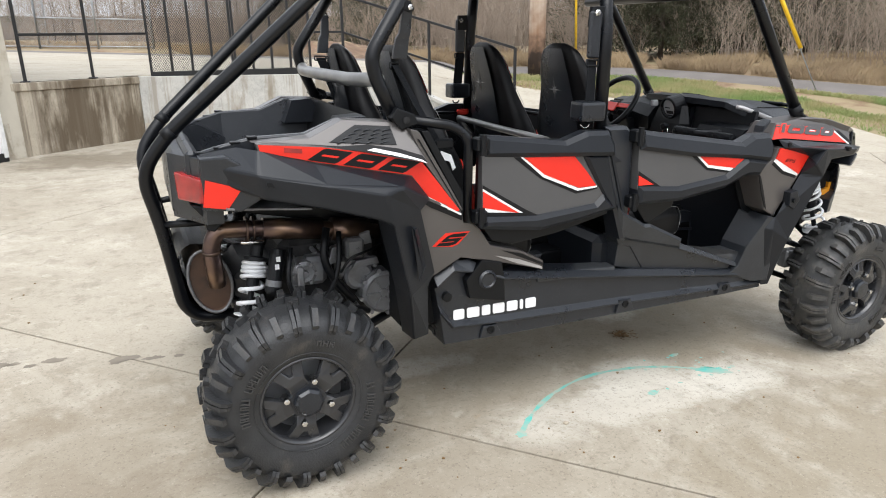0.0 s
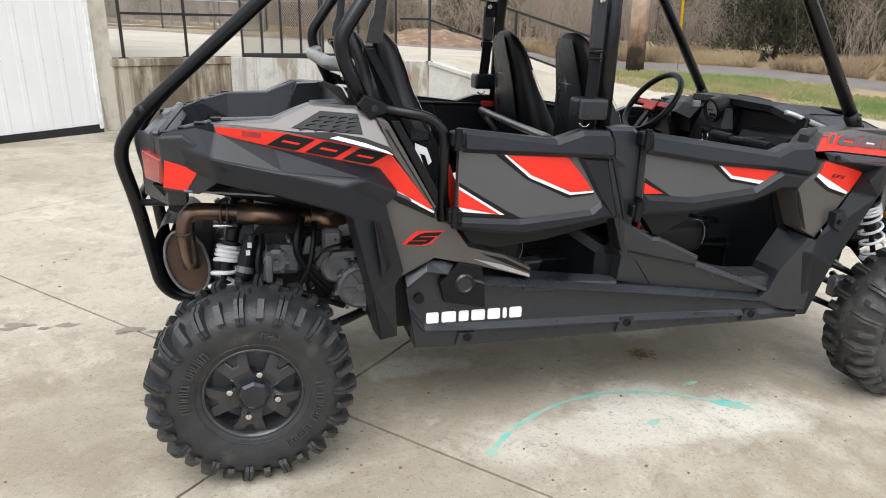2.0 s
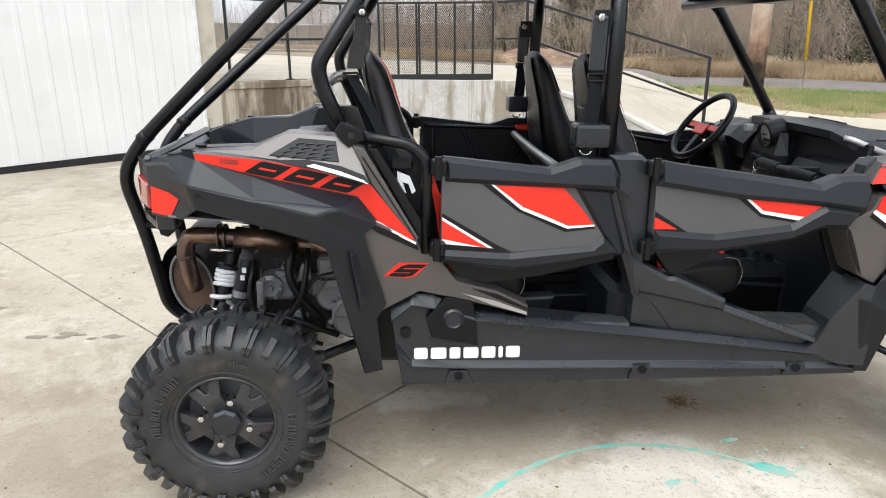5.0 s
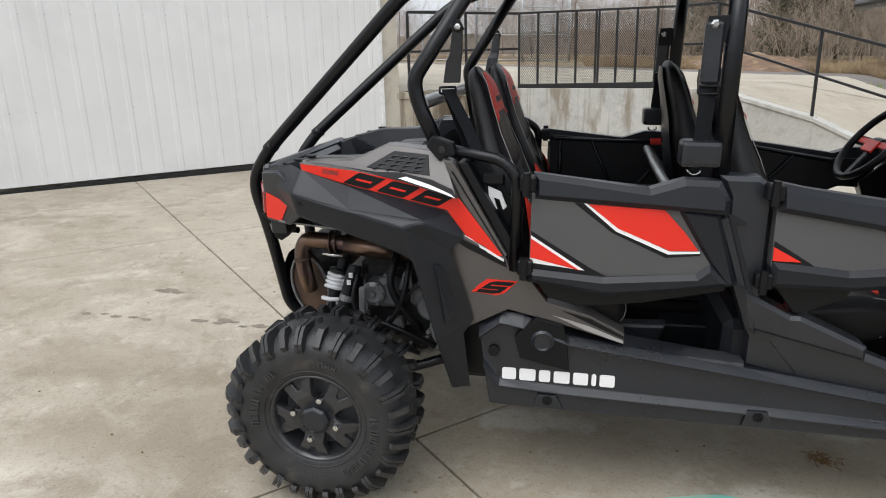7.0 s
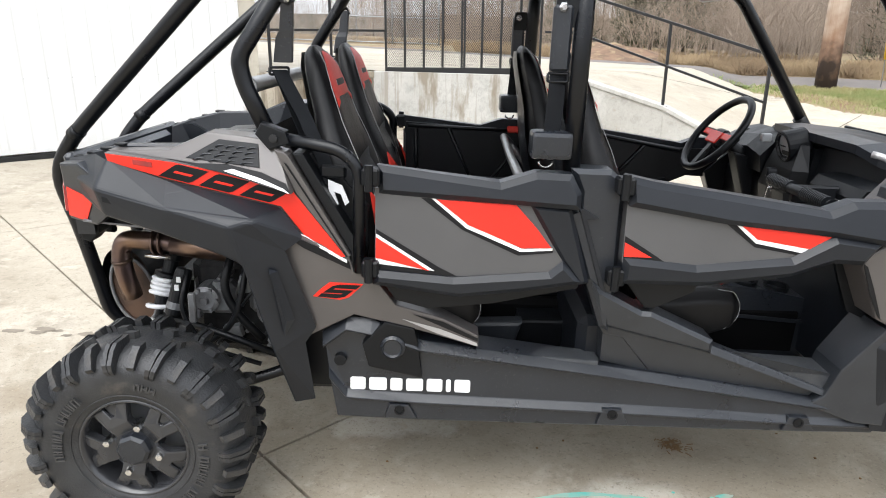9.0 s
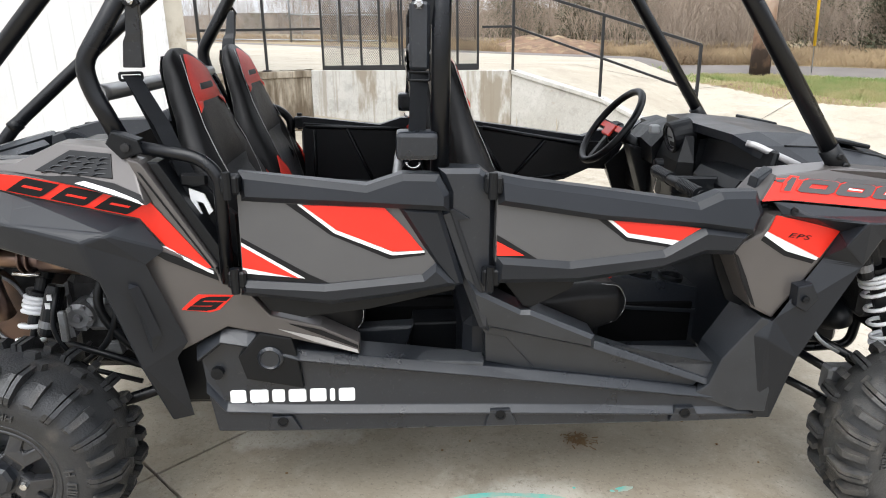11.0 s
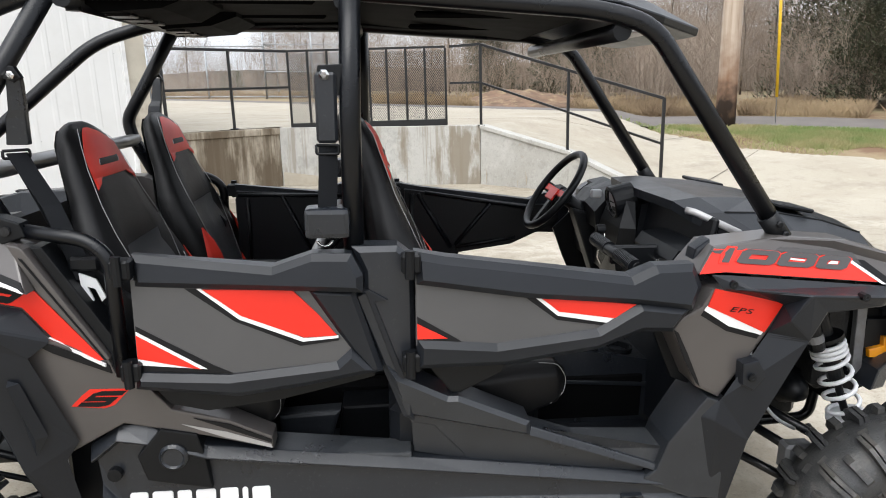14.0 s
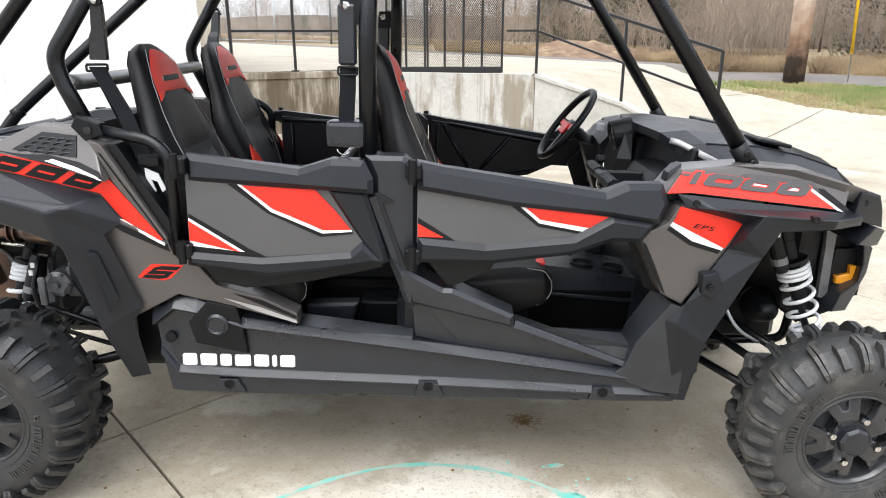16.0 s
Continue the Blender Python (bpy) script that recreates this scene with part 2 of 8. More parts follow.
def concrete(name, base, dark, light, patches=(), scale=0.55):
    """Broom-finished concrete: broad damp, dark and pale patches, aggregate speckle, rust freckles."""
    m = bpy.data.materials.new(name)
    m.use_nodes = True
    n, l = m.node_tree.nodes, m.node_tree.links
    b = n["Principled BSDF"]
    geo = n.new("ShaderNodeNewGeometry")

    def noise_tex(s, det, rough=0.6, dist=0.0):
        t = n.new("ShaderNodeTexNoise")
        t.inputs["Scale"].default_value, t.inputs["Detail"].default_value = s, det
        t.inputs["Roughness"].default_value, t.inputs["Distortion"].default_value = rough, dist
        l.new(geo.outputs["Position"], t.inputs["Vector"])
        return t.outputs[0]

    def layer(a, colour, fac, lo, hi, most=1.0):
        r = n.new("ShaderNodeMapRange")
        r.inputs["From Min"].default_value, r.inputs["From Max"].default_value, r.inputs["To Max"].default_value = lo, hi, most
        l.new(fac, r.inputs[0])
        x = n.new("ShaderNodeMix")
        x.data_type = "RGBA"
        x.inputs["B"].default_value = (*colour, 1)
        if isinstance(a, tuple):
            x.inputs["A"].default_value = (*a, 1)
        else:
            l.new(a, x.inputs["A"])
        l.new(r.outputs[0], x.inputs["Factor"])
        return x.outputs["Result"]

    c = layer(base, dark, noise_tex(scale, 7, 0.62, 0.4), 0.46, 0.66, 0.75)
    c = layer(c, light, noise_tex(scale * 1.9, 8, 0.66, 0.6), 0.52, 0.70, 0.8)
    c = layer(c, [v * 0.62 for v in dark], noise_tex(scale * 3.4, 9, 0.72), 0.55, 0.70, 0.55)
    c = layer(c, [v * 0.75 for v in dark], noise_tex(scale * 9, 10, 0.78, 0.3), 0.53, 0.60, 0.38)
    c = layer(c, [min(v * 1.08, 0.8) for v in light], noise_tex(scale * 14, 10, 0.78), 0.56, 0.63, 0.35)
    for (cx, cy, rx, ry), colour, most in patches:  # stains and other dark or pale patches: a ragged blot round a centre
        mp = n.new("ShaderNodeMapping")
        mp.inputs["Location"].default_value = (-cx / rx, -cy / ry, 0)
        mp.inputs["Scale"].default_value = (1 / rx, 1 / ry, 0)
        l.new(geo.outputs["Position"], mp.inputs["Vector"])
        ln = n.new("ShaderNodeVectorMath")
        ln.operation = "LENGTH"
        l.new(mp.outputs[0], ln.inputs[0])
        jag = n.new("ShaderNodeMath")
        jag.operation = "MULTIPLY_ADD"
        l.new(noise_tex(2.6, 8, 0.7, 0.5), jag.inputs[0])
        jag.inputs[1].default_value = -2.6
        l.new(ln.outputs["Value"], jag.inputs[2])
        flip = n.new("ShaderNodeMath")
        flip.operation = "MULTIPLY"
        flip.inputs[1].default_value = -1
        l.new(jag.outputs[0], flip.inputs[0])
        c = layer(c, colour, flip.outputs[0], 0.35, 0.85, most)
    c = layer(c, (0.34, 0.21, 0.10), noise_tex(7.0, 5, 0.6), 0.66, 0.80, 0.35)
    c = layer(c, [v * 0.6 for v in dark], noise_tex(70.0, 4, 0.7), 0.56, 0.68, 0.6)
    c = layer(c, [v * 0.8 for v in dark], noise_tex(22.0, 6, 0.75), 0.55, 0.66, 0.4)
    c = layer(c, [min(v * 1.25, 0.8) for v in light], noise_tex(110.0, 3, 0.7), 0.60, 0.72, 0.28)
    l.new(c, b.inputs["Base Color"])
    b.inputs["Roughness"].default_value = 0.78
    b.inputs["Specular IOR Level"].default_value = 0.3
    t1, t2 = noise_tex(160.0, 4), noise_tex(14.0, 4)
    add = n.new("ShaderNodeMath")
    l.new(t1, add.inputs[0]), l.new(t2, add.inputs[1])
    bp = n.new("ShaderNodeBump")
    bp.inputs["Strength"].default_value, bp.inputs["Distance"].default_value = 0.22, 0.006
    l.new(add.outputs[0], bp.inputs["Height"])
    l.new(bp.outputs[0], b.inputs["Normal"])
    return m


M_APRON = concrete("apron_concrete", (0.372, 0.333, 0.268), (0.252, 0.214, 0.160), (0.505, 0.463, 0.392), patches=(
    # first a darker blot across the vehicle's footprint, then a pale one beside it
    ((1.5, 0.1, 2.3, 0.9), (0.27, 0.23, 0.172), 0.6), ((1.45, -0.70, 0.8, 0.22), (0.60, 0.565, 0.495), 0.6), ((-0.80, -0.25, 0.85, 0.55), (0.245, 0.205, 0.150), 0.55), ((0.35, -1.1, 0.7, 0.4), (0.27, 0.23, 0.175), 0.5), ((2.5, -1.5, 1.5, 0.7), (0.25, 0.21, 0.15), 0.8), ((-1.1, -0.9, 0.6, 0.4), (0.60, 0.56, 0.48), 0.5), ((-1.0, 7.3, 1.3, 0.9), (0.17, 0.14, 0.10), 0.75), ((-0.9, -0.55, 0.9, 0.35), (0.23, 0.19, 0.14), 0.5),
    ((-0.55, -1.0, 0.75, 0.32), (0.20, 0.165, 0.118), 0.55), ((-1.7, 0.2, 1.0, 0.35), (0.22, 0.18, 0.13), 0.45),
    ((2.15, -0.70, 0.42, 0.20), (0.66, 0.63, 0.56), 0.6), ((1.65, -0.50, 0.35, 0.22), (0.60, 0.57, 0.50), 0.6), ((2.1, 0.25, 0.25, 0.15), (0.62, 0.59, 0.53), 0.6), ((0.75, 0.0, 0.3, 0.12), (0.55, 0.52, 0.46), 0.5)))
M_DRIVE = concrete("driveway_concrete", (0.39, 0.352, 0.285), (0.335, 0.292, 0.228), (0.45, 0.412, 0.342), scale=0.3)
M_WALL = concrete("wall_concrete", (0.45, 0.44, 0.41), (0.38, 0.365, 0.33), (0.53, 0.52, 0.49), scale=0.9)


def streaked(name, pale, stain, lo, hi):
    """Poured concrete with water stains that run down it."""
    m = concrete(name, pale, [v * 0.85 for v in pale], [min(v * 1.15, 0.8) for v in pale], scale=0.9)
    n, l = m.node_tree.nodes, m.node_tree.links
    b = n["Principled BSDF"]
    src = b.inputs["Base Color"].links[0].from_socket
    geo = n.new("ShaderNodeNewGeometry")
    for sc, most, shift in (((2.0, 2.0, 0.55), 0.9, 0.0), ((9.0, 9.0, 0.35), 0.6, 3.0)):
        mp = n.new("ShaderNodeMapping")
        mp.inputs["Scale"].default_value, mp.inputs["Location"].default_value = sc, (shift, shift, shift)
        l.new(geo.outputs["Position"], mp.inputs["Vector"])
        t = n.new("ShaderNodeTexNoise")
        t.inputs["Scale"].default_value, t.inputs["Detail"].default_value, t.inputs["Roughness"].default_value = 1.0, 6, 0.6
        l.new(mp.outputs[0], t.inputs["Vector"])
        r = n.new("ShaderNodeMapRange")
        r.inputs["From Min"].default_value, r.inputs["From Max"].default_value, r.inputs["To Max"].default_value = lo, hi, most
        l.new(t.outputs[0], r.inputs[0])
        x = n.new("ShaderNodeMix")
        x.data_type = "RGBA"
        x.inputs["B"].default_value = (*stain, 1)
        l.new(src, x.inputs["A"])
        l.new(r.outputs[0], x.inputs["Factor"])
        src = x.outputs["Result"]
    l.new(src, b.inputs["Base Color"])
    return m


M_WALLWET = streaked("water_stained_concrete", (0.46, 0.405, 0.32), (0.105, 0.078, 0.050), 0.46, 0.58)
M_WALLDAMP = streaked("damp_streaked_concrete", (0.475, 0.465, 0.435), (0.24, 0.205, 0.155), 0.52, 0.60)


# ---- mesh helpers ----
def mesh_of(name, bm, material, smooth=False):
    bmesh.ops.recalc_face_normals(bm, faces=bm.faces)
    me = bpy.data.meshes.new(name)
    bm.to_mesh(me)
    bm.free()
    for m in material if isinstance(material, (list, tuple)) else [material]:
        me.materials.append(m)
    if smooth:
        me.shade_smooth()
    return me


def part(name, bm, material, parent=None, label="", smooth=False):
    ob = new(name, mesh_of(name, bm, material, smooth))
    if parent:
        ob.parent = parent
    if label:
        ob["label"] = label
    return ob


def from_lists(verts, faces):
    bm = bmesh.new()
    vs = [bm.verts.new(v) for v in verts]
    for f in faces:
        bm.faces.new([vs[i] for i in f])
    return bm


def bevelled(bm, width, seg=1):
    bmesh.ops.remove_doubles(bm, verts=bm.verts, dist=1e-5)
    bmesh.ops.recalc_face_normals(bm, faces=bm.faces)
    sharp = [e for e in bm.edges if len(e.link_faces) == 2 and e.calc_face_angle(0) > 0.35]
    if sharp and width:
        bmesh.ops.bevel(bm, geom=sharp, offset=width, segments=seg, affect="EDGES", profile=0.6, clamp_overlap=True)
    return bm


def box(x0, x1, y0, y1, z0, z1, bev=0.0, bm=None, m=None, seg=1):
    b = bmesh.new()
    v = [b.verts.new((x, y, z)) for x in (x0, x1) for y in (y0, y1) for z in (z0, z1)]
    for f in ((0, 1, 3, 2), (4, 6, 7, 5), (0, 4, 5, 1), (2, 3, 7, 6), (0, 2, 6, 4), (1, 5, 7, 3)):
        b.faces.new([v[i] for i in f])
    if bev:
        bevelled(b, bev, seg)
    if m:
        b.transform(m)
    return joined(bm, b)


def joined(bm, b):
    if bm is None:
        return b
    me = bpy.data.meshes.new("tmp")
    b.to_mesh(me)
    b.free()
    bm.from_mesh(me)
    bpy.data.meshes.remove(me)
    return bm


def prism(outline, y_out, y_in, bev=0.006, bm=None, seg=2):
    """A plate whose outline lies in x and z, from y_out to y_in; y_out may be a function of x and z."""
    b = bmesh.new()
    fy = y_out if callable(y_out) else (lambda x, z: y_out)
    fi = y_in if callable(y_in) else (lambda x, z: y_in)
    a = [b.verts.new((x, fy(x, z), z)) for x, z in outline]
    c = [b.verts.new((x, fi(x, z), z)) for x, z in outline]
    k = len(a)
    fo = b.faces.new(a)
    fb = b.faces.new(c[::-1])
    for i in range(k):
        b.faces.new((a[i], a[(i + 1) % k], c[(i + 1) % k], c[i]))
    bmesh.ops.recalc_face_normals(b, faces=b.faces)
    if bev:
        bmesh.ops.bevel(b, geom=[e for e in fo.edges], offset=bev, segments=seg, affect="EDGES", profile=0.6, clamp_overlap=True)
    bmesh.ops.triangulate(b, faces=[f for f in b.faces if len(f.verts) > 4])
    return joined(bm, b)


def rounded(points, radius, steps=5):
    """A polyline with its corners rounded off."""
    p = [Vector(q) for q in points]
    out = [p[0]]
    for a, b, c in zip(p, p[1:], p[2:]):
        r = min(radius, (a - b).length * 0.48, (c - b).length * 0.48)
        s, e = b + (a - b).normalized() * r, b + (c - b).normalized() * r
        for i in range(steps + 1):
            t = i / steps
            out.append(s * (1 - t) ** 2 + b * 2 * t * (1 - t) + e * t * t)
    return out + [p[-1]]


def tube(points, r, sides=12, corner=0.08, bm=None, closed=False, radii=None):
    pts = rounded(points, corner) if corner and not closed else [Vector(q) for q in points]
    b = bmesh.new()
    rings, up = [], None
    k = len(pts)
    for i, p in enumerate(pts):
        if closed:
            d = (pts[(i + 1) % k] - pts[i - 1]).normalized()
        else:
            d = (pts[min(i + 1, k - 1)] - pts[max(i - 1, 0)]).normalized()
        if up is None:
            up = Vector((0, 0, 1)) if abs(d.z) < 0.9 else Vector((1, 0, 0))
        up = (up - d * up.dot(d)).normalized()
        w = d.cross(up)
        rad = radii[i] if radii else r
        rings.append([b.verts.new(p + (up * math.cos(a) + w * math.sin(a)) * rad) for a in (2 * math.pi * j / sides for j in range(sides))])
    pairs = list(zip(rings, rings[1:])) + ([(rings[-1], rings[0])] if closed else [])
    for s, e in pairs:
        for j in range(sides):
            b.faces.new((s[j], s[(j + 1) % sides], e[(j + 1) % sides], e[j]))
    if not closed:
        b.faces.new(rings[0][::-1])
        b.faces.new(rings[-1])
    for f in b.faces:
        f.smooth = len(f.verts) == 4
    return joined(bm, b)


def lathe(profile, sides=32, axis="y", centre=(0, 0, 0), bm=None, closed=True):
    """profile: (radius, along) pairs turned round an axis."""
    b = bmesh.new()
    rings = []
    for r, h in profile:
        ring = []
        for j in range(sides):
            a = 2 * math.pi * j / sides
            u, v = r * math.cos(a), r * math.sin(a)
            q = (u, h, v) if axis == "y" else (h, u, v) if axis == "x" else (u, v, h)
            ring.append(b.verts.new(Vector(q) + Vector(centre)))
        rings.append(ring)
    for s, e in zip(rings, rings[1:]):
        for j in range(sides):
            b.faces.new((s[j], s[(j + 1) % sides], e[(j + 1) % sides], e[j]))
    if closed:
        b.faces.new(rings[0])
        b.faces.new(rings[-1][::-1])
    bmesh.ops.recalc_face_normals(b, faces=b.faces)
    return joined(bm, b)


def loft(sections, bm=None, cap=True):
    """Rings of equally many points, skinned."""
    b = bmesh.new()
    rings = [[b.verts.new(p) for p in s] for s in sections]
    k = len(rings[0])
    for s, e in zip(rings, rings[1:]):
        for j in range(k):
            b.faces.new((s[j], s[(j + 1) % k], e[(j + 1) % k], e[j]))
    if cap:
        b.faces.new(rings[0][::-1])
        b.faces.new(rings[-1])
    bmesh.ops.recalc_face_normals(b, faces=b.faces)
    return joined(bm, b)


def mirrored(bm):
    b = bm.copy()
    b.transform(Matrix.Diagonal((1, -1, 1, 1)))
    return b


def lettering(text, size, depth=0.001, shear=0.0, space=1.0, sx=1.0, bold=0.0):
    """Built-in font as a mesh in the x-z plane, facing -y, from its lower left corner."""
    cu = bpy.data.curves.new("lettering", "FONT")
    cu.body, cu.size, cu.extrude, cu.shear, cu.space_character, cu.offset = text, size, depth, shear, space, bold
    ob = bpy.data.objects.new("lettering", cu)
    scene.collection.objects.link(ob)
    me = bpy.data.meshes.new_from_object(ob.evaluated_get(bpy.context.evaluated_depsgraph_get()))
    bpy.data.objects.remove(ob)
    bm = bmesh.new()
    bm.from_mesh(me)
    bpy.data.meshes.remove(me)
    bm.transform(pose(0, 0, 0, 90) @ Matrix.Diagonal((sx, 1, 1, 1)))
    return bm


LEVEL = pose(0, 0, 0, 0.115, 1.489, 0)  # the apron's gentle fall, on which the vehicle stands
SLAB = LEVEL @ pose(0, 0, -0.022)


# ---- ground ----
K0, K1, K2 = (-1.90, 7.80), (-0.30, 9.35), (3.12, 9.30)
RAMP = Vector((0.79, -0.613))


def apron_z(x, y):
    return -0.022 - 0.026 * x + 0.002 * y


def smooth(a, b, t):
    t = min(max((t - a) / (b - a), 0), 1)
    return t * t * (3 - 2 * t)


def land(x, y):
    """Height of the ground: the apron, the raised yard behind the dock walls, its ramp, the verge and the road."""
    a = apron_z(max(min(x, 14), -14), max(min(y, 12), -14))
    s = (x - K2[0]) * RAMP.x + (y - K2[1]) * RAMP.y
    d = (x - K2[0]) * -RAMP.y + (y - K2[1]) * RAMP.x
    yard = 1.0 - 0.022 * max(min(x, 12), -12) + 0.012 * min(max(y - 9, 0), 40)
    ramp = yard - 0.26 * max(s, 0) - 0.10 * max(s - 1.5, 0)
    verge = a + 0.15 * max(d, 0) ** 2 / (max(d, 0) + 1.2)
    back = min(max(ramp, verge), yard)
    if x < K2[0]:
        inside = y > (K1[1] if x > K1[0] else x + 9.70)
    else:
        inside = d > 0
    return back if inside else max(a, min(verge, yard)) if x > 6.0 else a


def axis_steps(lo, hi, fine, far):
    v, out = lo, []
    while v < hi:
        out.append(v)
        v += fine
    out.append(hi)
    step, e = fine * 2, hi
    while e < far:
        step *= 1.35
        e += step
        out.append(e)
    step, e = fine * 2, lo
    while e > -far:
        step *= 1.35
        e -= step
        out.insert(0, e)
    return out


def verge_edge(y):
    """x of the grass edge along the driveway."""
    return float(np.interp(y, [4.6, 5.5, 6.4, 8.95, 9.61, 10.54, 11.8, 13.25, 17], [11.4, 11.55, 11.4, 10.0, 9.22, 8.47, 8.05, 7.3, 5.0]))


xs, ys = axis_steps(-12, 26, 0.5, 900), axis_steps(-10, 40, 0.5, 900)
bm = bmesh.new()
def under(x, y):
    """The ground sheet dips below the paving, and keeps clear of the foot of the dock walls."""
    if x > 5 and x < verge_edge(y) and y < 24:
        return land(x, y) - 0.06
    if x < 8 and y < 24:
        return min(land(x + a, y + b) for a in (-0.8, 0, 0.8) for b in (-0.8, 0, 0.8)) - 0.12
    return land(x, y) - 0.015


grid = [[bm.verts.new((x, y, under(x, y))) for x in xs] for y in ys]
for j in range(len(ys) - 1):
    for i in range(len(xs) - 1):
        bm.faces.new((grid[j][i], grid[j][i + 1], grid[j + 1][i + 1], grid[j + 1][i]))
ground = tagged(part("ground", bm, M_EARTH, smooth=True), "winter turf ground, brown and green", "ground", kind="structure")


def sheet(name, inside, x0, x1, y0, y1, step, lift, material):
    """A thin paved sheet that follows the land where inside(x, y) holds."""
    b = bmesh.new()
    made = {}

    def vert(i, j):
        if (i, j) not in made:
            x, y = x0 + i * step, y0 + j * step
            if verge_edge(y) - 0.07 < x < verge_edge(y) + 0.13:
                x = verge_edge(y)
            made[i, j] = b.verts.new((x, y, land(x, y) + lift))
        return made[i, j]

    for i in range(int((x1 - x0) / step)):
        for j in range(int((y1 - y0) / step)):
            if inside(x0 + (i + 0.5) * step, y0 + (j + 0.5) * step):
                b.faces.new((vert(i, j), vert(i + 1, j), vert(i + 1, j + 1), vert(i, j + 1)))
    return part(name, b, material, smooth=True)


LANE = [(-60, 62), (-20, 34), (-6, 24.5), (0, 19.6), (4, 16.3), (6.9, 13.75), (9.3, 12.6), (11.45, 10.95), (12.7, 9.2), (14.2, 6.5), (22, -4), (60, -50)]


def road_off(x, y):
    """Signed distance from the lane's near edge; positive on the lane and beyond it."""
    best, sign = 1e9, 1
    for (ax, ay), (bx, by) in zip(LANE, LANE[1:]):
        dx, dy = bx - ax, by - ay
        t = min(max(((x - ax) * dx + (y - ay) * dy) / (dx * dx + dy * dy), 0), 1)
        ex, ey = x - ax - t * dx, y - ay - t * dy
        d2 = ex * ex + ey * ey
        if d2 < best:
            best, sign = d2, 1 if dx * ey - dy * ex > 0 else -1
    return sign * math.sqrt(best)


def beyond(k, off):
    """A place off metres past the lane's near edge; k runs along the lane from 0 to 1."""
    k = k * (len(LANE) - 1.001)
    i = int(k)
    a, b = Vector(LANE[i]), Vector(LANE[i + 1])
    d = (b - a).normalized()
    q = a + (b - a) * (k - i) + Vector((-d.y, d.x)) * off
    return q.x, q.y


def behind(x, y):
    if x < K0[0]:
        return y > x + 9.72
    if x < K2[0]:
        return y > (9.36 if x > K1[0] else x + 9.72)
    return (x - K2[0]) * -RAMP.y + (y - K2[1]) * RAMP.x > 0.04


drive = sheet("driveway", lambda x, y: x < verge_edge(y) and road_off(x, y) < 0.1 and behind(x, y) and x > -16, -16, 12, 2, 34, 0.12, -0.004, M_DRIVE)
tagged(drive, "pale concrete yard and ramp driveway", "driveway", kind="structure")
bm = bmesh.new()
path_ = rounded([(x, y, 0) for x, y in LANE], 3.0, 6)
prev = None
for i in range(len(path_) - 1):
    n_ = max(1, int((path_[i + 1] - path_[i]).length / 1.0))
    for k in range(n_):
        p = path_[i].lerp(path_[i + 1], k / n_)
        d = (path_[i + 1] - path_[i]).normalized()
        w = Vector((-d.y, d.x, 0))
        row = []
        for o, lift in ((0.0, -0.05), (0.35, 0.006), (0.8, 0.012), (1.2, 0.006)):
            q = p + w * o
            row.append(bm.verts.new((q.x, q.y, land(q.x, q.y) + lift)))
        if prev:
            for a in range(3):
                bm.faces.new((prev[a], prev[a + 1], row[a + 1], row[a]))
        prev = row
road = part("road", bm, M_ASPHALT, smooth=True)
tagged(road, "narrow grey asphalt lane behind the grass verge", "road", kind="structure")

# sawn joints across the driveway
def land_joint(a, b, w, bm):
    a, b = Vector(a), Vector(b)
    side = Vector((-(b - a).y, (b - a).x)).normalized() * w / 2
    n_ = int((b - a).length / 0.12)
    prev_ = None
    for k in range(n_ + 1):
        p = a.lerp(b, k / n_)
        row = [bm.verts.new((q.x, q.y, land(q.x, q.y) + 0.006)) for q in (p - side, p + side)]
        if prev_:
            bm.faces.new((prev_[0], prev_[1], row[1], row[0]))
        prev_ = row
    return bm


bm = land_joint((5.75, 7.40), (8.67, 10.14), 0.011, bmesh.new())
land_joint((3.4, 11.2), (8.3, 11.9), 0.02, bm)
land_joint((-1.5, 13.2), (3.4, 11.2), 0.02, bm)
tagged(part("driveway_joint", bm, M_JOINT), "dark sawn joints in the driveway", "joint", kind="structure")

# apron slabs, sawn apart along the diagonal joints
pavement = tagged(new("pavement"), "stained concrete apron sawn into large slabs", "pavement", kind="structure")
S2 = math.sqrt(0.5)
us = [-17.2, -8.6, -4.3, 0.012, 4.3, 8.6, 12.9, 17.2]
vs = [-16.0, -12.0, -8.2, -4.3, -0.355, 3.62, 6.95]
bm = bmesh.new()
for i in range(len(us) - 1):
    for j in range(len(vs) - 1):
        g = 0.0058
        u0, u1, v0, v1 = us[i] + g, us[i + 1] - g, vs[j] + g, vs[j + 1] - g
        quad = [((u + 0.026 * v - v) * S2, (u + 0.026 * v + v) * S2) for u, v in ((u0, v0), (u1, v0), (u1, v1), (u0, v1))]
        b = bmesh.new()
        top = [b.verts.new((x, y, 0)) for x, y in quad]
        low = [b.verts.new((x, y, -0.09)) for x, y in quad]
        b.faces.new(top)
        for k in range(4):
            b.faces.new((top[k], top[(k + 1) % 4], low[(k + 1) % 4], low[k]))
        bmesh.ops.bevel(b, geom=[e for e in b.edges if e.verts[0].co.z == 0 and e.verts[1].co.z == 0], offset=0.002, segments=1, affect="EDGES")
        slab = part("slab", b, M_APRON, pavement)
pavement.matrix_world = SLAB
bm.free()
bm = bmesh.new()
corner = [bm.verts.new(SLAB @ Vector((x, y, -0.03))) for x, y in ((-20, -20), (14, -20), (14, 8.2), (5.2, 7.9), (3.1, 9.4), (-0.4, 9.4), (-20, -10.2))]
bm.faces.new(corner)
tagged(part("slab_bed", bm, M_JOINT), "dark dirt filling the slab joints", "dirt", kind="structure")

